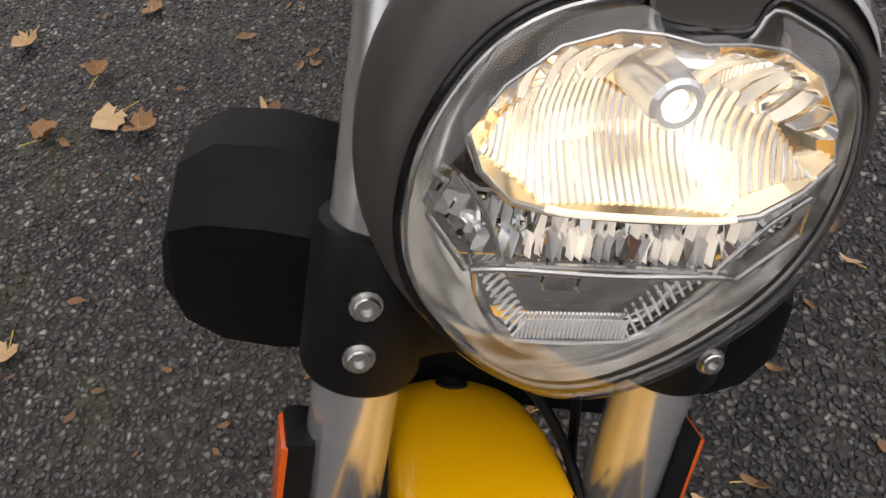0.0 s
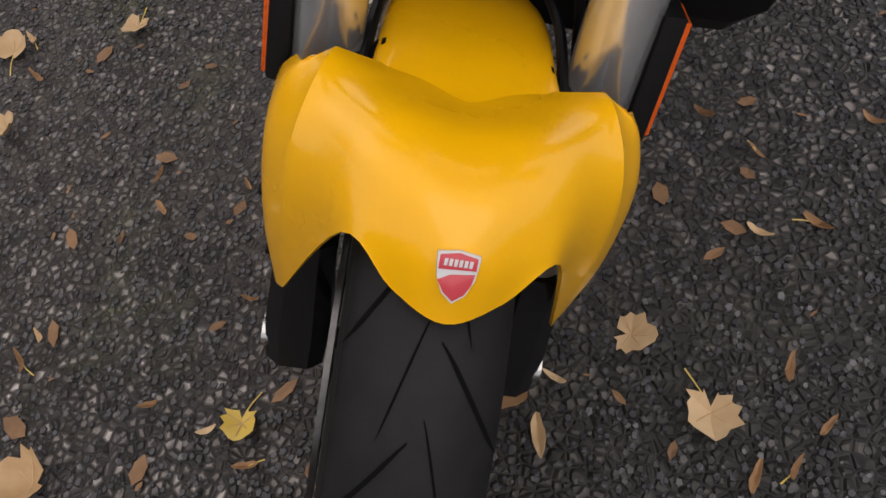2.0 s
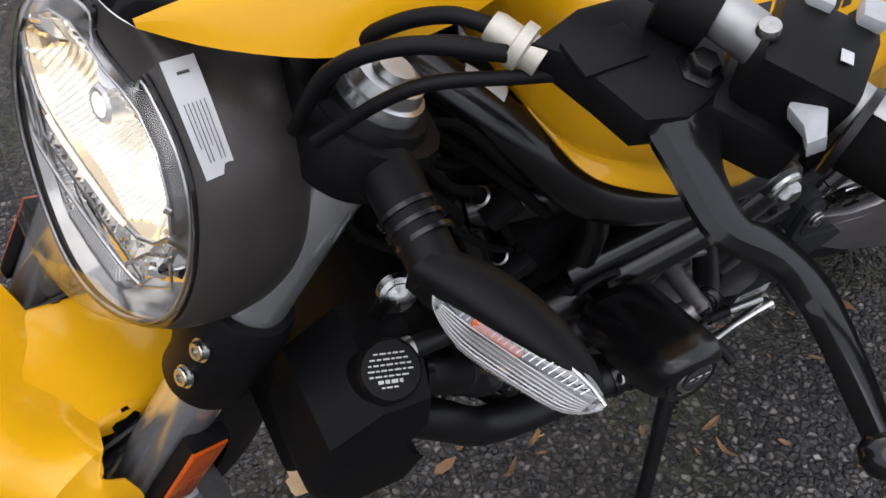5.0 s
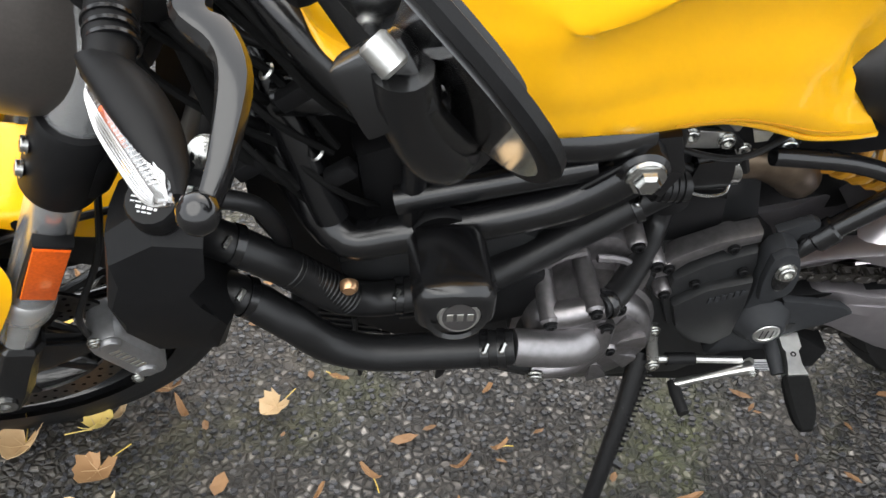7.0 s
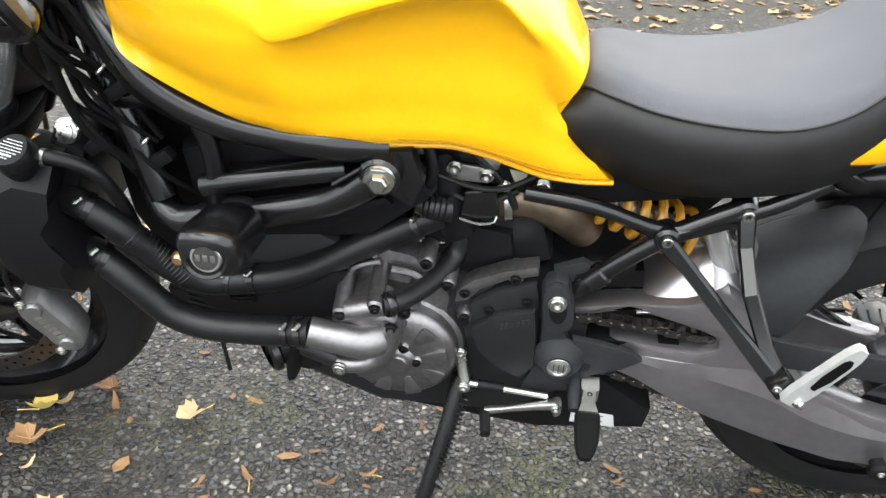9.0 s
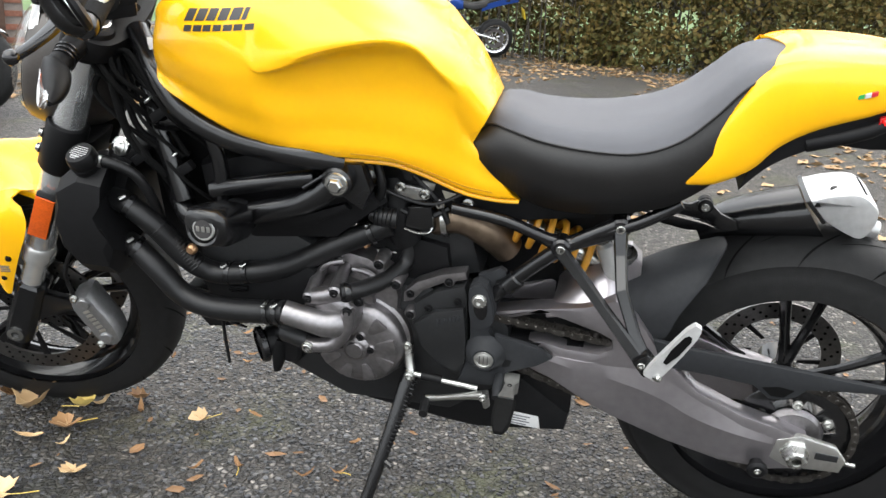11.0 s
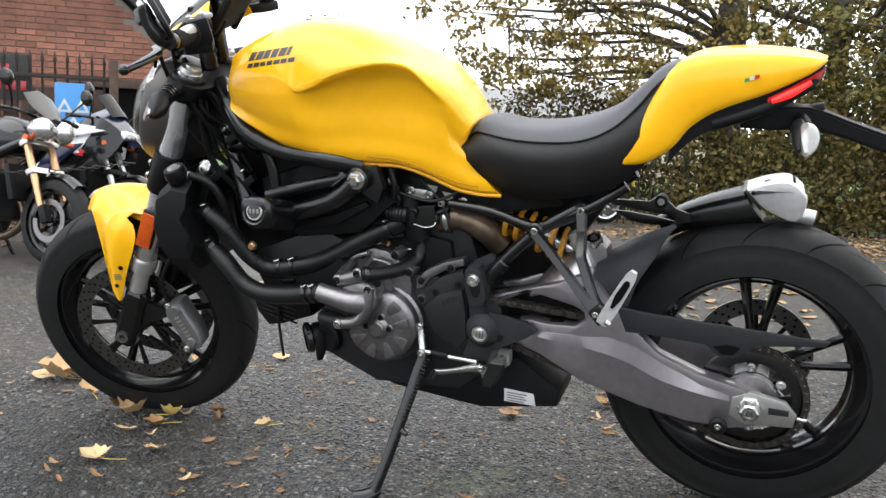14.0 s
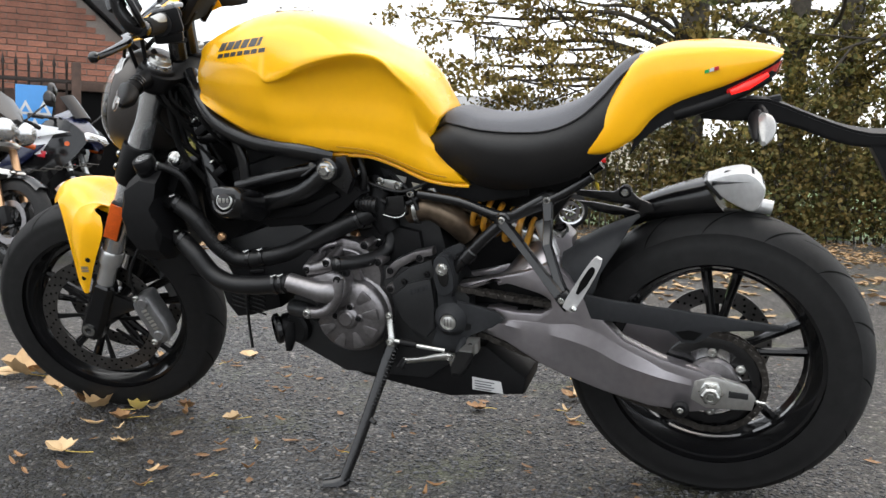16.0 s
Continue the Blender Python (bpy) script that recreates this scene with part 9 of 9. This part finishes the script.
# ---- other parked motorcycles ----
def parked_bike(label, m, paint, second, style, fork_mat, rim_mat, steer=0):
    """A motorcycle seen from some metres: wheels, fork, engine, tank, seat, fairing and lights. The front wheel stands at the pose's origin."""
    b = thing("motorcycle", m, label, "motorcycle", "parked motorcycles")
    fx, rx, r = 0.0, -1.43, 0.305
    for x, wd, tag in ((fx, 0.12, "front_wheel"), (rx, 0.17, "rear_wheel")):
        w = part(tag, lathe([(0.02, -0.05), (0.035, -0.05), (0.035, 0.05), (0.02, 0.05)], (x, 0, r), (0, 1, 0), 20, closed=True), BLACK_SATIN, b)
        prof = [(0.222 + (r - 0.222) * math.sin(math.pi * i / 12) ** 0.6, -math.cos(math.pi * i / 12) * wd / 2) for i in range(13)]
        part("tyre", lathe(prof, (x, 0, r), (0, 1, 0), 56), RUBBER, w)
        part("rim", lathe([(0.228, -wd * 0.36), (0.21, -wd * 0.3), (0.195, 0), (0.21, wd * 0.3), (0.228, wd * 0.36), (0.2, wd * 0.3), (0.188, 0), (0.2, -wd * 0.3)], (x, 0, r), (0, 1, 0), 56, closed=True), rim_mat, w)
        for k in range(7):
            a = 2 * math.pi * k / 7
            part("spoke", tube([(x + math.cos(a) * 0.03, 0, r + math.sin(a) * 0.03), (x + math.cos(a + 0.1) * 0.2, 0, r + math.sin(a + 0.1) * 0.2)], [0.014, 0.01], 6, 1), rim_mat, w)
        for s in (1, -1):
            part("brake_disc", lathe([(0.11, -0.002), (0.15, -0.002), (0.15, 0.002), (0.11, 0.002)], (x, s * 0.06, r), (0, 1, 0), 40, closed=True), ENGINE, w)
    f = part("front_fork", rod((fx, -0.11, r), (fx, 0.11, r), 0.012), BLACK, b)
    u = Vector((-0.41, 0, 0.91))
    for s in (1, -1):
        part("fork_leg", tube([Vector((fx, s * 0.1, r)), Vector((fx, s * 0.1, r)) + u * 0.32, Vector((fx, s * 0.1, r)) + u * 0.62], [0.023, 0.026, 0.027], 14, 2), fork_mat, f)
        part("fork_foot", box((fx, s * 0.1, r + 0.04), (0.06, 0.05, 0.13), 0.01, (0, -24, 0)), BLACK, f)
        part("caliper", box((fx - 0.09, s * 0.085, r + 0.06), (0.05, 0.05, 0.1), 0.012, (0, 20, 0)), BLACK_SATIN, f)
    for h in (0.36, 0.58):
        q = Vector((fx, 0, r)) + u * h
        part("fork_clamp", box(q, (0.08, 0.27, 0.045), 0.012, (0, -24, 0)), ALLOY if style == "naked" else BLACK, f)
    rows = [[(fx + math.cos(radians(a)) * 0.335, s * w, r + math.sin(radians(a)) * 0.335 - dz) for s, w, dz in ((1, 0.068, 0.03), (1, 0.04, 0.004), (1, 0.0, 0.0), (-1, 0.04, 0.004), (-1, 0.068, 0.03))] for a in (50, 75, 100, 125, 150)]
    part("fender", solid(loft(rows, steps=3, closed=False, caps=False), 0.004), paint if style == "adventure" else BLACK_GLOSS, f)
    e = part("engine", box((-0.68, 0, 0.46), (0.5, 0.3, 0.36), 0.06), ENGINE_DARK, b)
    for s in (1, -1):
        part("engine_cover", lathe([(0, 0.05), (0.07, 0.05), (0.1, 0.03), (0.11, 0)], (-0.62, s * 0.14, 0.42), (0, s, 0), 28), ENGINE, e)
        part("frame_beam", tube([(-0.25, s * 0.09, 0.85), (-0.55, s * 0.16, 0.7), (-0.95, s * 0.14, 0.55)], [0.035, 0.04, 0.03], 10, 4), ALLOY if style == "sport" else BLACK_SATIN, b)
    part("header_pipe", tube([(-0.45, 0.05, 0.45), (-0.38, 0.06, 0.3), (-0.55, 0.05, 0.17), (-0.9, 0.05, 0.17)], 0.03, 10, 4), EXHAUST, e)
    part("radiator", box((-0.3, 0, 0.55), (0.05, 0.34, 0.26), 0.01, (0, -18, 0)), BLACK, b)
    part("tank", loft([[(x, y * w, z0 + (z1 - z0) * t) for y, t in ((0, 1), (0.6, 0.95), (1, 0.6), (0.9, 0.1), (0.5, 0), (-0.5, 0), (-0.9, 0.1), (-1, 0.6), (-0.6, 0.95))] for x, w, z0, z1 in ((-0.28, 0.09, 0.8, 0.93), (-0.38, 0.14, 0.76, 1.0), (-0.55, 0.16, 0.74, 1.03), (-0.75, 0.13, 0.73, 0.96), (-0.86, 0.09, 0.74, 0.86))], steps=4, around=3), second if style == "sport" else paint, b, "painted fuel tank")
    part("seat", loft([[(x, y * w, z + t) for y, t in ((0, 0.03), (0.8, 0.02), (1, -0.02), (0.8, -0.07), (-0.8, -0.07), (-1, -0.02), (-0.8, 0.02))] for x, w, z in ((-0.83, 0.09, 0.83), (-1.0, 0.13, 0.81), (-1.2, 0.12, 0.85), (-1.3, 0.1, 0.92), (-1.6, 0.08, 0.95))], steps=4, around=2), SEAT_SIDE, b, "black seat")
    part("tail", loft([[(x, y * w, z + t) for y, t in ((1, 0.02), (0.9, -0.07), (-0.9, -0.07), (-1, 0.02))] for x, w, z in ((-1.15, 0.12, 0.8), (-1.45, 0.1, 0.9), (-1.75, 0.05, 0.97))], steps=3), paint, b)
    part("swingarm", tube([(-0.9, 0.11, 0.42), (rx, 0.11, r)], [0.035, 0.025], 8, 1, bm=tube([(-0.9, -0.11, 0.42), (rx, -0.11, r)], [0.035, 0.025], 8, 1)), ALLOY if style != "adventure" else STEEL, b)
    part("silencer", tube([(-0.95, -0.14, 0.32), (-1.3, -0.17, 0.42), (-1.55, -0.18, 0.5)], [0.035, 0.055, 0.05], 14, 3), BLACK_SATIN, b)
    part("side_stand", tube([(-0.75, 0.13, 0.28), (-0.72, 0.28, 0.02)], 0.013, 8, 1), BLACK_SATIN, b)
    hb = part("handlebar", tube([(-0.32, 0.36, 1.04), (-0.27, 0.2, 1.05), (-0.25, 0, 1.02), (-0.27, -0.2, 1.05), (-0.32, -0.36, 1.04)], 0.012, 10, 5), BLACK_SATIN, b)
    for s in (1, -1):
        part("grip", tube([(-0.3, s * 0.29, 1.045), (-0.34, s * 0.4, 1.035)], 0.017, 10, 1), HOSE, hb)
        mr = part("mirror", lathe([(0, 0.018), (0.045, 0.012), (0.06, 0), (0, -0.004)], (-0.2, s * 0.34, 1.24), (0.8, 0.0, 0.1), 20), BLACK_SATIN, hb, "round-edged black mirror")
        part("mirror_stem", tube([(-0.27, s * 0.22, 1.06), (-0.22, s * 0.28, 1.15), (-0.2, s * 0.34, 1.22)], 0.007, 8, 3), BLACK_SATIN, hb)
        part("indicator", tube([(-0.16, s * 0.12, 0.86), (-0.14, s * 0.2, 0.86)], [0.012, 0.02], 10, 1), ORANGE, b)
    if style == "naked":
        for s in (1, -1):
            part("headlight", lathe([(0, 0.07), (0.05, 0.06), (0.075, 0.035), (0.085, 0.0), (0.06, -0.08), (0, -0.1)], (-0.12, s * 0.085, 0.93), (1, 0, -0.06), 28), MASK, b, "clear round headlight")
        part("nose_cowl", loft([[(-0.1, 0.05, 1.0), (-0.1, 0, 1.02), (-0.1, -0.05, 1.0), (-0.1, 0, 0.98)], [(-0.2, 0.12, 1.08), (-0.2, 0, 1.12), (-0.2, -0.12, 1.08), (-0.2, 0, 1.02)], [(-0.3, 0.12, 1.18), (-0.3, 0, 1.22), (-0.3, -0.12, 1.18), (-0.3, 0, 1.14)]], steps=3), BLACK_GLOSS, b)
        part("tank_flash", box((-0.42, 0.152, 0.92), (0.16, 0.012, 0.06), 0.004, (0, 10, 8)), WHITE, b)
        part("tank_flash", box((-0.42, 0.156, 0.92), (0.16, 0.012, 0.014), 0.002, (0, 10, 8)), RED, b)
    else:
        for s in (1, -1):
            fair = [[(-0.02 if style == "sport" else -0.08, s * 0.1, 0.92), (-0.12, s * 0.18, 1.02), (-0.3, s * 0.2, 1.05), (-0.4, s * 0.19, 0.98)],
                    [(-0.08, s * 0.16, 0.78), (-0.25, s * 0.23, 0.8), (-0.5, s * 0.24, 0.82), (-0.62, s * 0.2, 0.84)],
                    [(-0.24, s * 0.2, 0.6), (-0.4, s * 0.24, 0.58), (-0.62, s * 0.24, 0.6), (-0.75, s * 0.2, 0.66)],
                    [(-0.38, s * 0.18, 0.36), (-0.52, s * 0.2, 0.32), (-0.75, s * 0.2, 0.34), (-0.92, s * 0.16, 0.42)]]
            if style == "adventure":
                fair = [[(q[0] - 0.06, q[1] * 0.72, q[2] + 0.04) for q in row] for row in fair[:2]]
            part("side_fairing", solid(loft(fair, steps=4, around=3, closed=False, caps=False), 0.006), BLACK_GLOSS if style == "sport" else second, b, "painted side fairing")
            part("fairing_flash", solid(loft([[(q[0][0] - 0.16, q[0][1] + s * 0.062, q[0][2] + 0.0), (q[1][0] - 0.1, q[1][1] + s * 0.028, q[1][2] - 0.04), (q[2][0] - 0.1, q[2][1] + s * 0.022, q[2][2] - 0.05)] for q in fair[:2]], steps=3, closed=False, caps=False), 0.004), second, b)
            if style == "sport":
                for band, mat in ((((0.0, 0.02), (-0.3, 0.06), (-0.62, -0.1), (-0.6, -0.16), (-0.3, -0.03)), second), (((-0.2, -0.08), (-0.5, -0.12), (-0.62, -0.3), (-0.5, -0.3), (-0.36, -0.22)), paint), (((-0.5, -0.12), (-0.56, -0.12), (-0.74, -0.42), (-0.68, -0.42)), second)):
                    part("fairing_band", slab([(x - 0.08, z + 0.92) for x, z in band], s * 0.256 - 0.012, s * 0.256 + 0.004, 0.003), mat, b)
        part("nose", loft([[(-0.02, 0.1, 0.9), (0.0, 0, 0.93), (-0.02, -0.1, 0.9), (0.0, 0, 0.84)], [(-0.16, 0.18, 1.04), (-0.14, 0, 1.1), (-0.16, -0.18, 1.04), (-0.14, 0, 0.86)], [(-0.3, 0.17, 1.08), (-0.3, 0, 1.16), (-0.3, -0.17, 1.08), (-0.3, 0, 0.95)]], steps=3), paint, b)
        part("headlight", box((-0.035, 0, 0.93), (0.06, 0.26, 0.075), 0.03, (0, -25, 0)), MASK, b, "clear headlight")
        hgt = 0.16 if style == "sport" else 0.3
        part("windscreen", solid(loft([[(-0.14, 0.12, 1.07), (-0.11, 0, 1.1), (-0.14, -0.12, 1.07)], [(-0.3, 0.12, 1.08 + hgt), (-0.27, 0, 1.12 + hgt), (-0.3, -0.12, 1.08 + hgt)]], steps=3, around=3, closed=False, caps=False), 0.004), SCREEN if style == "sport" else MASK, b, "curved windscreen")
        part("race_letter", box((-0.33, 0.243, 0.77), (0.09, 0.006, 0.05), 0.002, (0, 8, 3)), RED, b)
        part("race_letter", box((-0.33, -0.243, 0.77), (0.09, 0.006, 0.05), 0.002, (0, 8, -3)), RED, b)
    if style == "adventure":
        t = part("top_box", box((-1.72, 0, 1.16), (0.36, 0.42, 0.26), 0.06), BLACK, b, "black luggage box with red reflector")
        part("box_reflector", box((-1.86, 0, 1.2), (0.1, 0.43, 0.08), 0.02), RED_LENS, t)
        for s in (1, -1):
            part("frame_plate", slab([(-0.78, 0.55), (-0.98, 0.48), (-1.0, 0.38), (-0.84, 0.34), (-0.76, 0.4)], s * 0.15 - 0.015, s * 0.15 + 0.015, 0.01), ALLOY, b)
        part("rack", box((-1.6, 0, 1.0), (0.4, 0.2, 0.03), 0.01), BLACK_SATIN, b)
        part("number_plate", box((-1.86, 0, 0.72), (0.01, 0.2, 0.16), 0.002, (0, 15, 0)), PLATE, b)
    return b


BLUE = material("metallic_blue_paint", (0.012, 0.06, 0.3), 0.3, 0.3, 0.4, 0.05, 40)
NAVY = material("navy_paint", (0.006, 0.009, 0.035), 0.25, 0.1, 0.5, 0.05, 40)
PEARL = material("white_paint", (0.75, 0.76, 0.78), 0.28, 0, 0.8, 0.04, 40)
REDPAINT = material("red_paint", (0.55, 0.03, 0.03), 0.3, 0, 0.8, 0.05, 40)


def stand_at(x, y, yaw, lean=-8, scale=1.0):
    return pose(x, y, fall(y), 0, 0, yaw) @ pose(0, 0, 0, lean) @ Matrix.Scale(scale, 4)


parked_bike("black naked motorcycle with gold forks and twin headlights", stand_at(4.2, -2.45, 176, scale=0.92), BLACK_GLOSS, BLACK_GLOSS, "naked", GOLD, BLACK_SATIN)
parked_bike("navy and white sports motorcycle with a red mark", stand_at(4.3, -3.25, 186, scale=0.92), NAVY, PEARL, "sport", FORK_SILVER, BLACK_SATIN)
parked_bike("blue adventure motorcycle with a black luggage box", stand_at(3.55, -11.35, 22, scale=0.95), BLUE, STEEL, "adventure", BLACK_SATIN, MASK)
parked_bike("red motorcycle far off beside the lawn", stand_at(8.4, -22.5, 200), REDPAINT, PEARL, "sport", BLACK_SATIN, BLACK_SATIN)


def chain_barrier():
    c = thing("chain_barrier", pose(0, 0, 0), "grey steel chain slung between parked motorcycles", "chain")
    bm = bmesh.new()
    a, b = Vector((3.95, -2.9, 0.62)), Vector((5.2, -1.6, 0.66))
    n = 42
    for k in range(n):
        t = k / (n - 1)
        q = a.lerp(b, t) - Vector((0, 0, 0.1 * math.sin(math.pi * t)))
        d = (b - a).normalized()
        w = Vector((0, 0, 1)) if k % 2 else d.cross(Vector((0, 0, 1)))
        tube([q + d * 0.022, q + w * 0.011, q - d * 0.022, q - w * 0.011], 0.0045, 6, 3, bm, closed=True)
    part("link", bm, CHAIN, c)


chain_barrier()


def bollard(x, y):
    b = thing("bollard", pose(x, y, fall(y)), "dark brown timber bollard", "bollard")
    part("post", lathe([(0, 1.0), (0.06, 0.98), (0.09, 0.93), (0.09, 0.86), (0.07, 0.84), (0.09, 0.8), (0.09, 0)], (0, 0, 0), (0, 0, 1), 16), BARK, b)


bollard(4.9, -15.2)


# ---- brick workshop with its gate ----
def brick_material():
    m = material("red_brown_brick", (0.26, 0.11, 0.072), 0.85, 0, 0, 0.3, 40, 0.4, 200, spread=0.3)
    return m


BRICK = brick_material()
MORTAR = material("grey_mortar", (0.2, 0.17, 0.15), 0.9, 0, 0, 0.2, 60)
IRON = material("rusty_black_iron", (0.03, 0.022, 0.018), 0.6, 0.4, 0, 0.4, 60)
TIMBER = material("dark_timber", (0.07, 0.04, 0.028), 0.75, 0, 0, 0.35, 20, 0.3, 60)
SIGNBLUE = material("blue_sign", (0.05, 0.25, 0.6), 0.4, 0, 0.2, 0.05, 20)
SLATE = material("dark_roof_edge", (0.035, 0.033, 0.033), 0.7, 0, 0, 0.3, 20)


def workshop():
    # local x runs along the front wall from its near end, y to the back
    m = pose(7.35, -7.75, fall(-7.7), 0, 0, 42)
    w = thing("workshop", m, "red-brown brick workshop with a dark sloping roof edge", "building")
    part("wall", slab([(0.0, 0), (9, 0), (9, 5.2), (3.4, 5.2), (0.0, 2.05)], 0.06, 0.3, 0.0), MORTAR, w)
    part("side_wall", box((0.12, -2.5, 1.0), (0.24, 5, 2.0), 0.01), BRICK, w)
    part("roof_edge", tube([(-0.35, 0.0, 1.78), (3.4, 0.0, 5.25), (5, 0.0, 6.7)], 0.11, 4, 1), SLATE, w, "dark roof verge")
    part("roof", slab([(-0.4, 1.75), (5, 6.75), (5, 6.9), (-0.4, 1.92)], -5, 0.45, 0.01), SLATE, w)
    # black panel on the wall in place of the doorway's dark inside
    door = part("doorway_shade", box((0.75, 0.31, 0.85), (0.95, 0.05, 1.5), 0.01), HOLLOW_SHADE, w, "black panel that paints the shade in an open shed doorway")
    for x in (0.25, 1.25):
        part("door_post", box((x, 0.34, 0.85), (0.1, 0.1, 1.6), 0.01), TIMBER, w)
    part("lintel", box((0.75, 0.34, 1.66), (1.2, 0.12, 0.12), 0.01), TIMBER, w)
    me = box((0, 0, 0), (0.212, 0.02, 0.063), 0.004, seg=1)
    mesh = bpy.data.meshes.new("brick")
    me.to_mesh(mesh)
    me.free()
    mesh.materials.append(BRICK)
    far = bmesh.new()
    count = 0
    for row in range(68):
        z = 0.04 + row * 0.075
        for k in range(22):
            x = 0.12 + k * 0.222 + (0.111 if row % 2 else 0)
            if z > 2.0 + (x - 0.1) * 0.92 or x > 4.6 or (0.2 < x < 1.3 and z < 1.7):
                continue
            if count < 300 and z > 1.0:
                b = new("brick", mesh)
                b.parent, b.location = w, (x, 0.305, z)
                count += 1
            else:
                box((x, 0.305, z), (0.212, 0.02, 0.063), 0, (0, 0, 0), far)
    tagged(part("brickwork", far, BRICK, w), "weathered red-brown brickwork", kind="stuff")


workshop()


def iron_gate():
    g = thing("iron_gate", pose(6.42, -5.3, fall(-5.3), 0, 0, 42), "tall rusty black iron gate with spiked bars", "gate")
    for z in (0.25, 1.15, 1.5):
        part("rail", box((0.9, 0, z), (2.0, 0.03, 0.04), 0.004), IRON, g)
    for k in range(17):
        x = -0.05 + k * 0.115
        part("bar", lathe([(0.011, 0), (0.011, 1.58), (0.018, 1.6), (0.012, 1.63), (0.0, 1.7)], (x, 0, 0.06), (0, 0, 1), 8), IRON, g)
    part("gate_post", box((-0.14, 0, 0.85), (0.09, 0.09, 1.7), 0.01), TIMBER, g)
    for k in range(12):
        part("plank", box((0.02 + k * 0.16, -0.06, 0.72), (0.145, 0.025, 1.35), 0.004), TIMBER, g)


iron_gate()


def signs():
    s = thing("blue_sign", pose(6.42, -5.12, 0.74, 0, 0, 42), "blue and white sign with three triangles", "sign")
    part("board", box((0.12, 0.0, 0.32), (0.34, 0.02, 0.56), 0.008), SIGNBLUE, s)
    for x, z in ((0.12, 0.2), (0.04, 0.37), (0.2, 0.37)):
        part("white_triangle", slab([(x - 0.075, z - 0.06), (x + 0.075, z - 0.06), (x, z + 0.08)], 0.011, 0.015, 0.001), WHITE, s)
        part("triangle_core", slab([(x - 0.034, z - 0.036), (x + 0.034, z - 0.036), (x, z + 0.03)], 0.0155, 0.0175, 0), SIGNBLUE, s)
    d = thing("dark_sign", pose(7.0, -4.85, 1.16, 0, 0, 42), "dark grey sign board with red lettering", "sign")
    part("board", box((0.2, 0, 0.22), (0.62, 0.02, 0.46), 0.008), SLATE, d)
    for row, n in ((0.3, 5), (0.14, 7)):
        for k in range(n):
            part("letter_bar", box((0.42 - k * 0.075, 0.0125, row), (0.05, 0.005, 0.09), 0.001), RED, d)


signs()
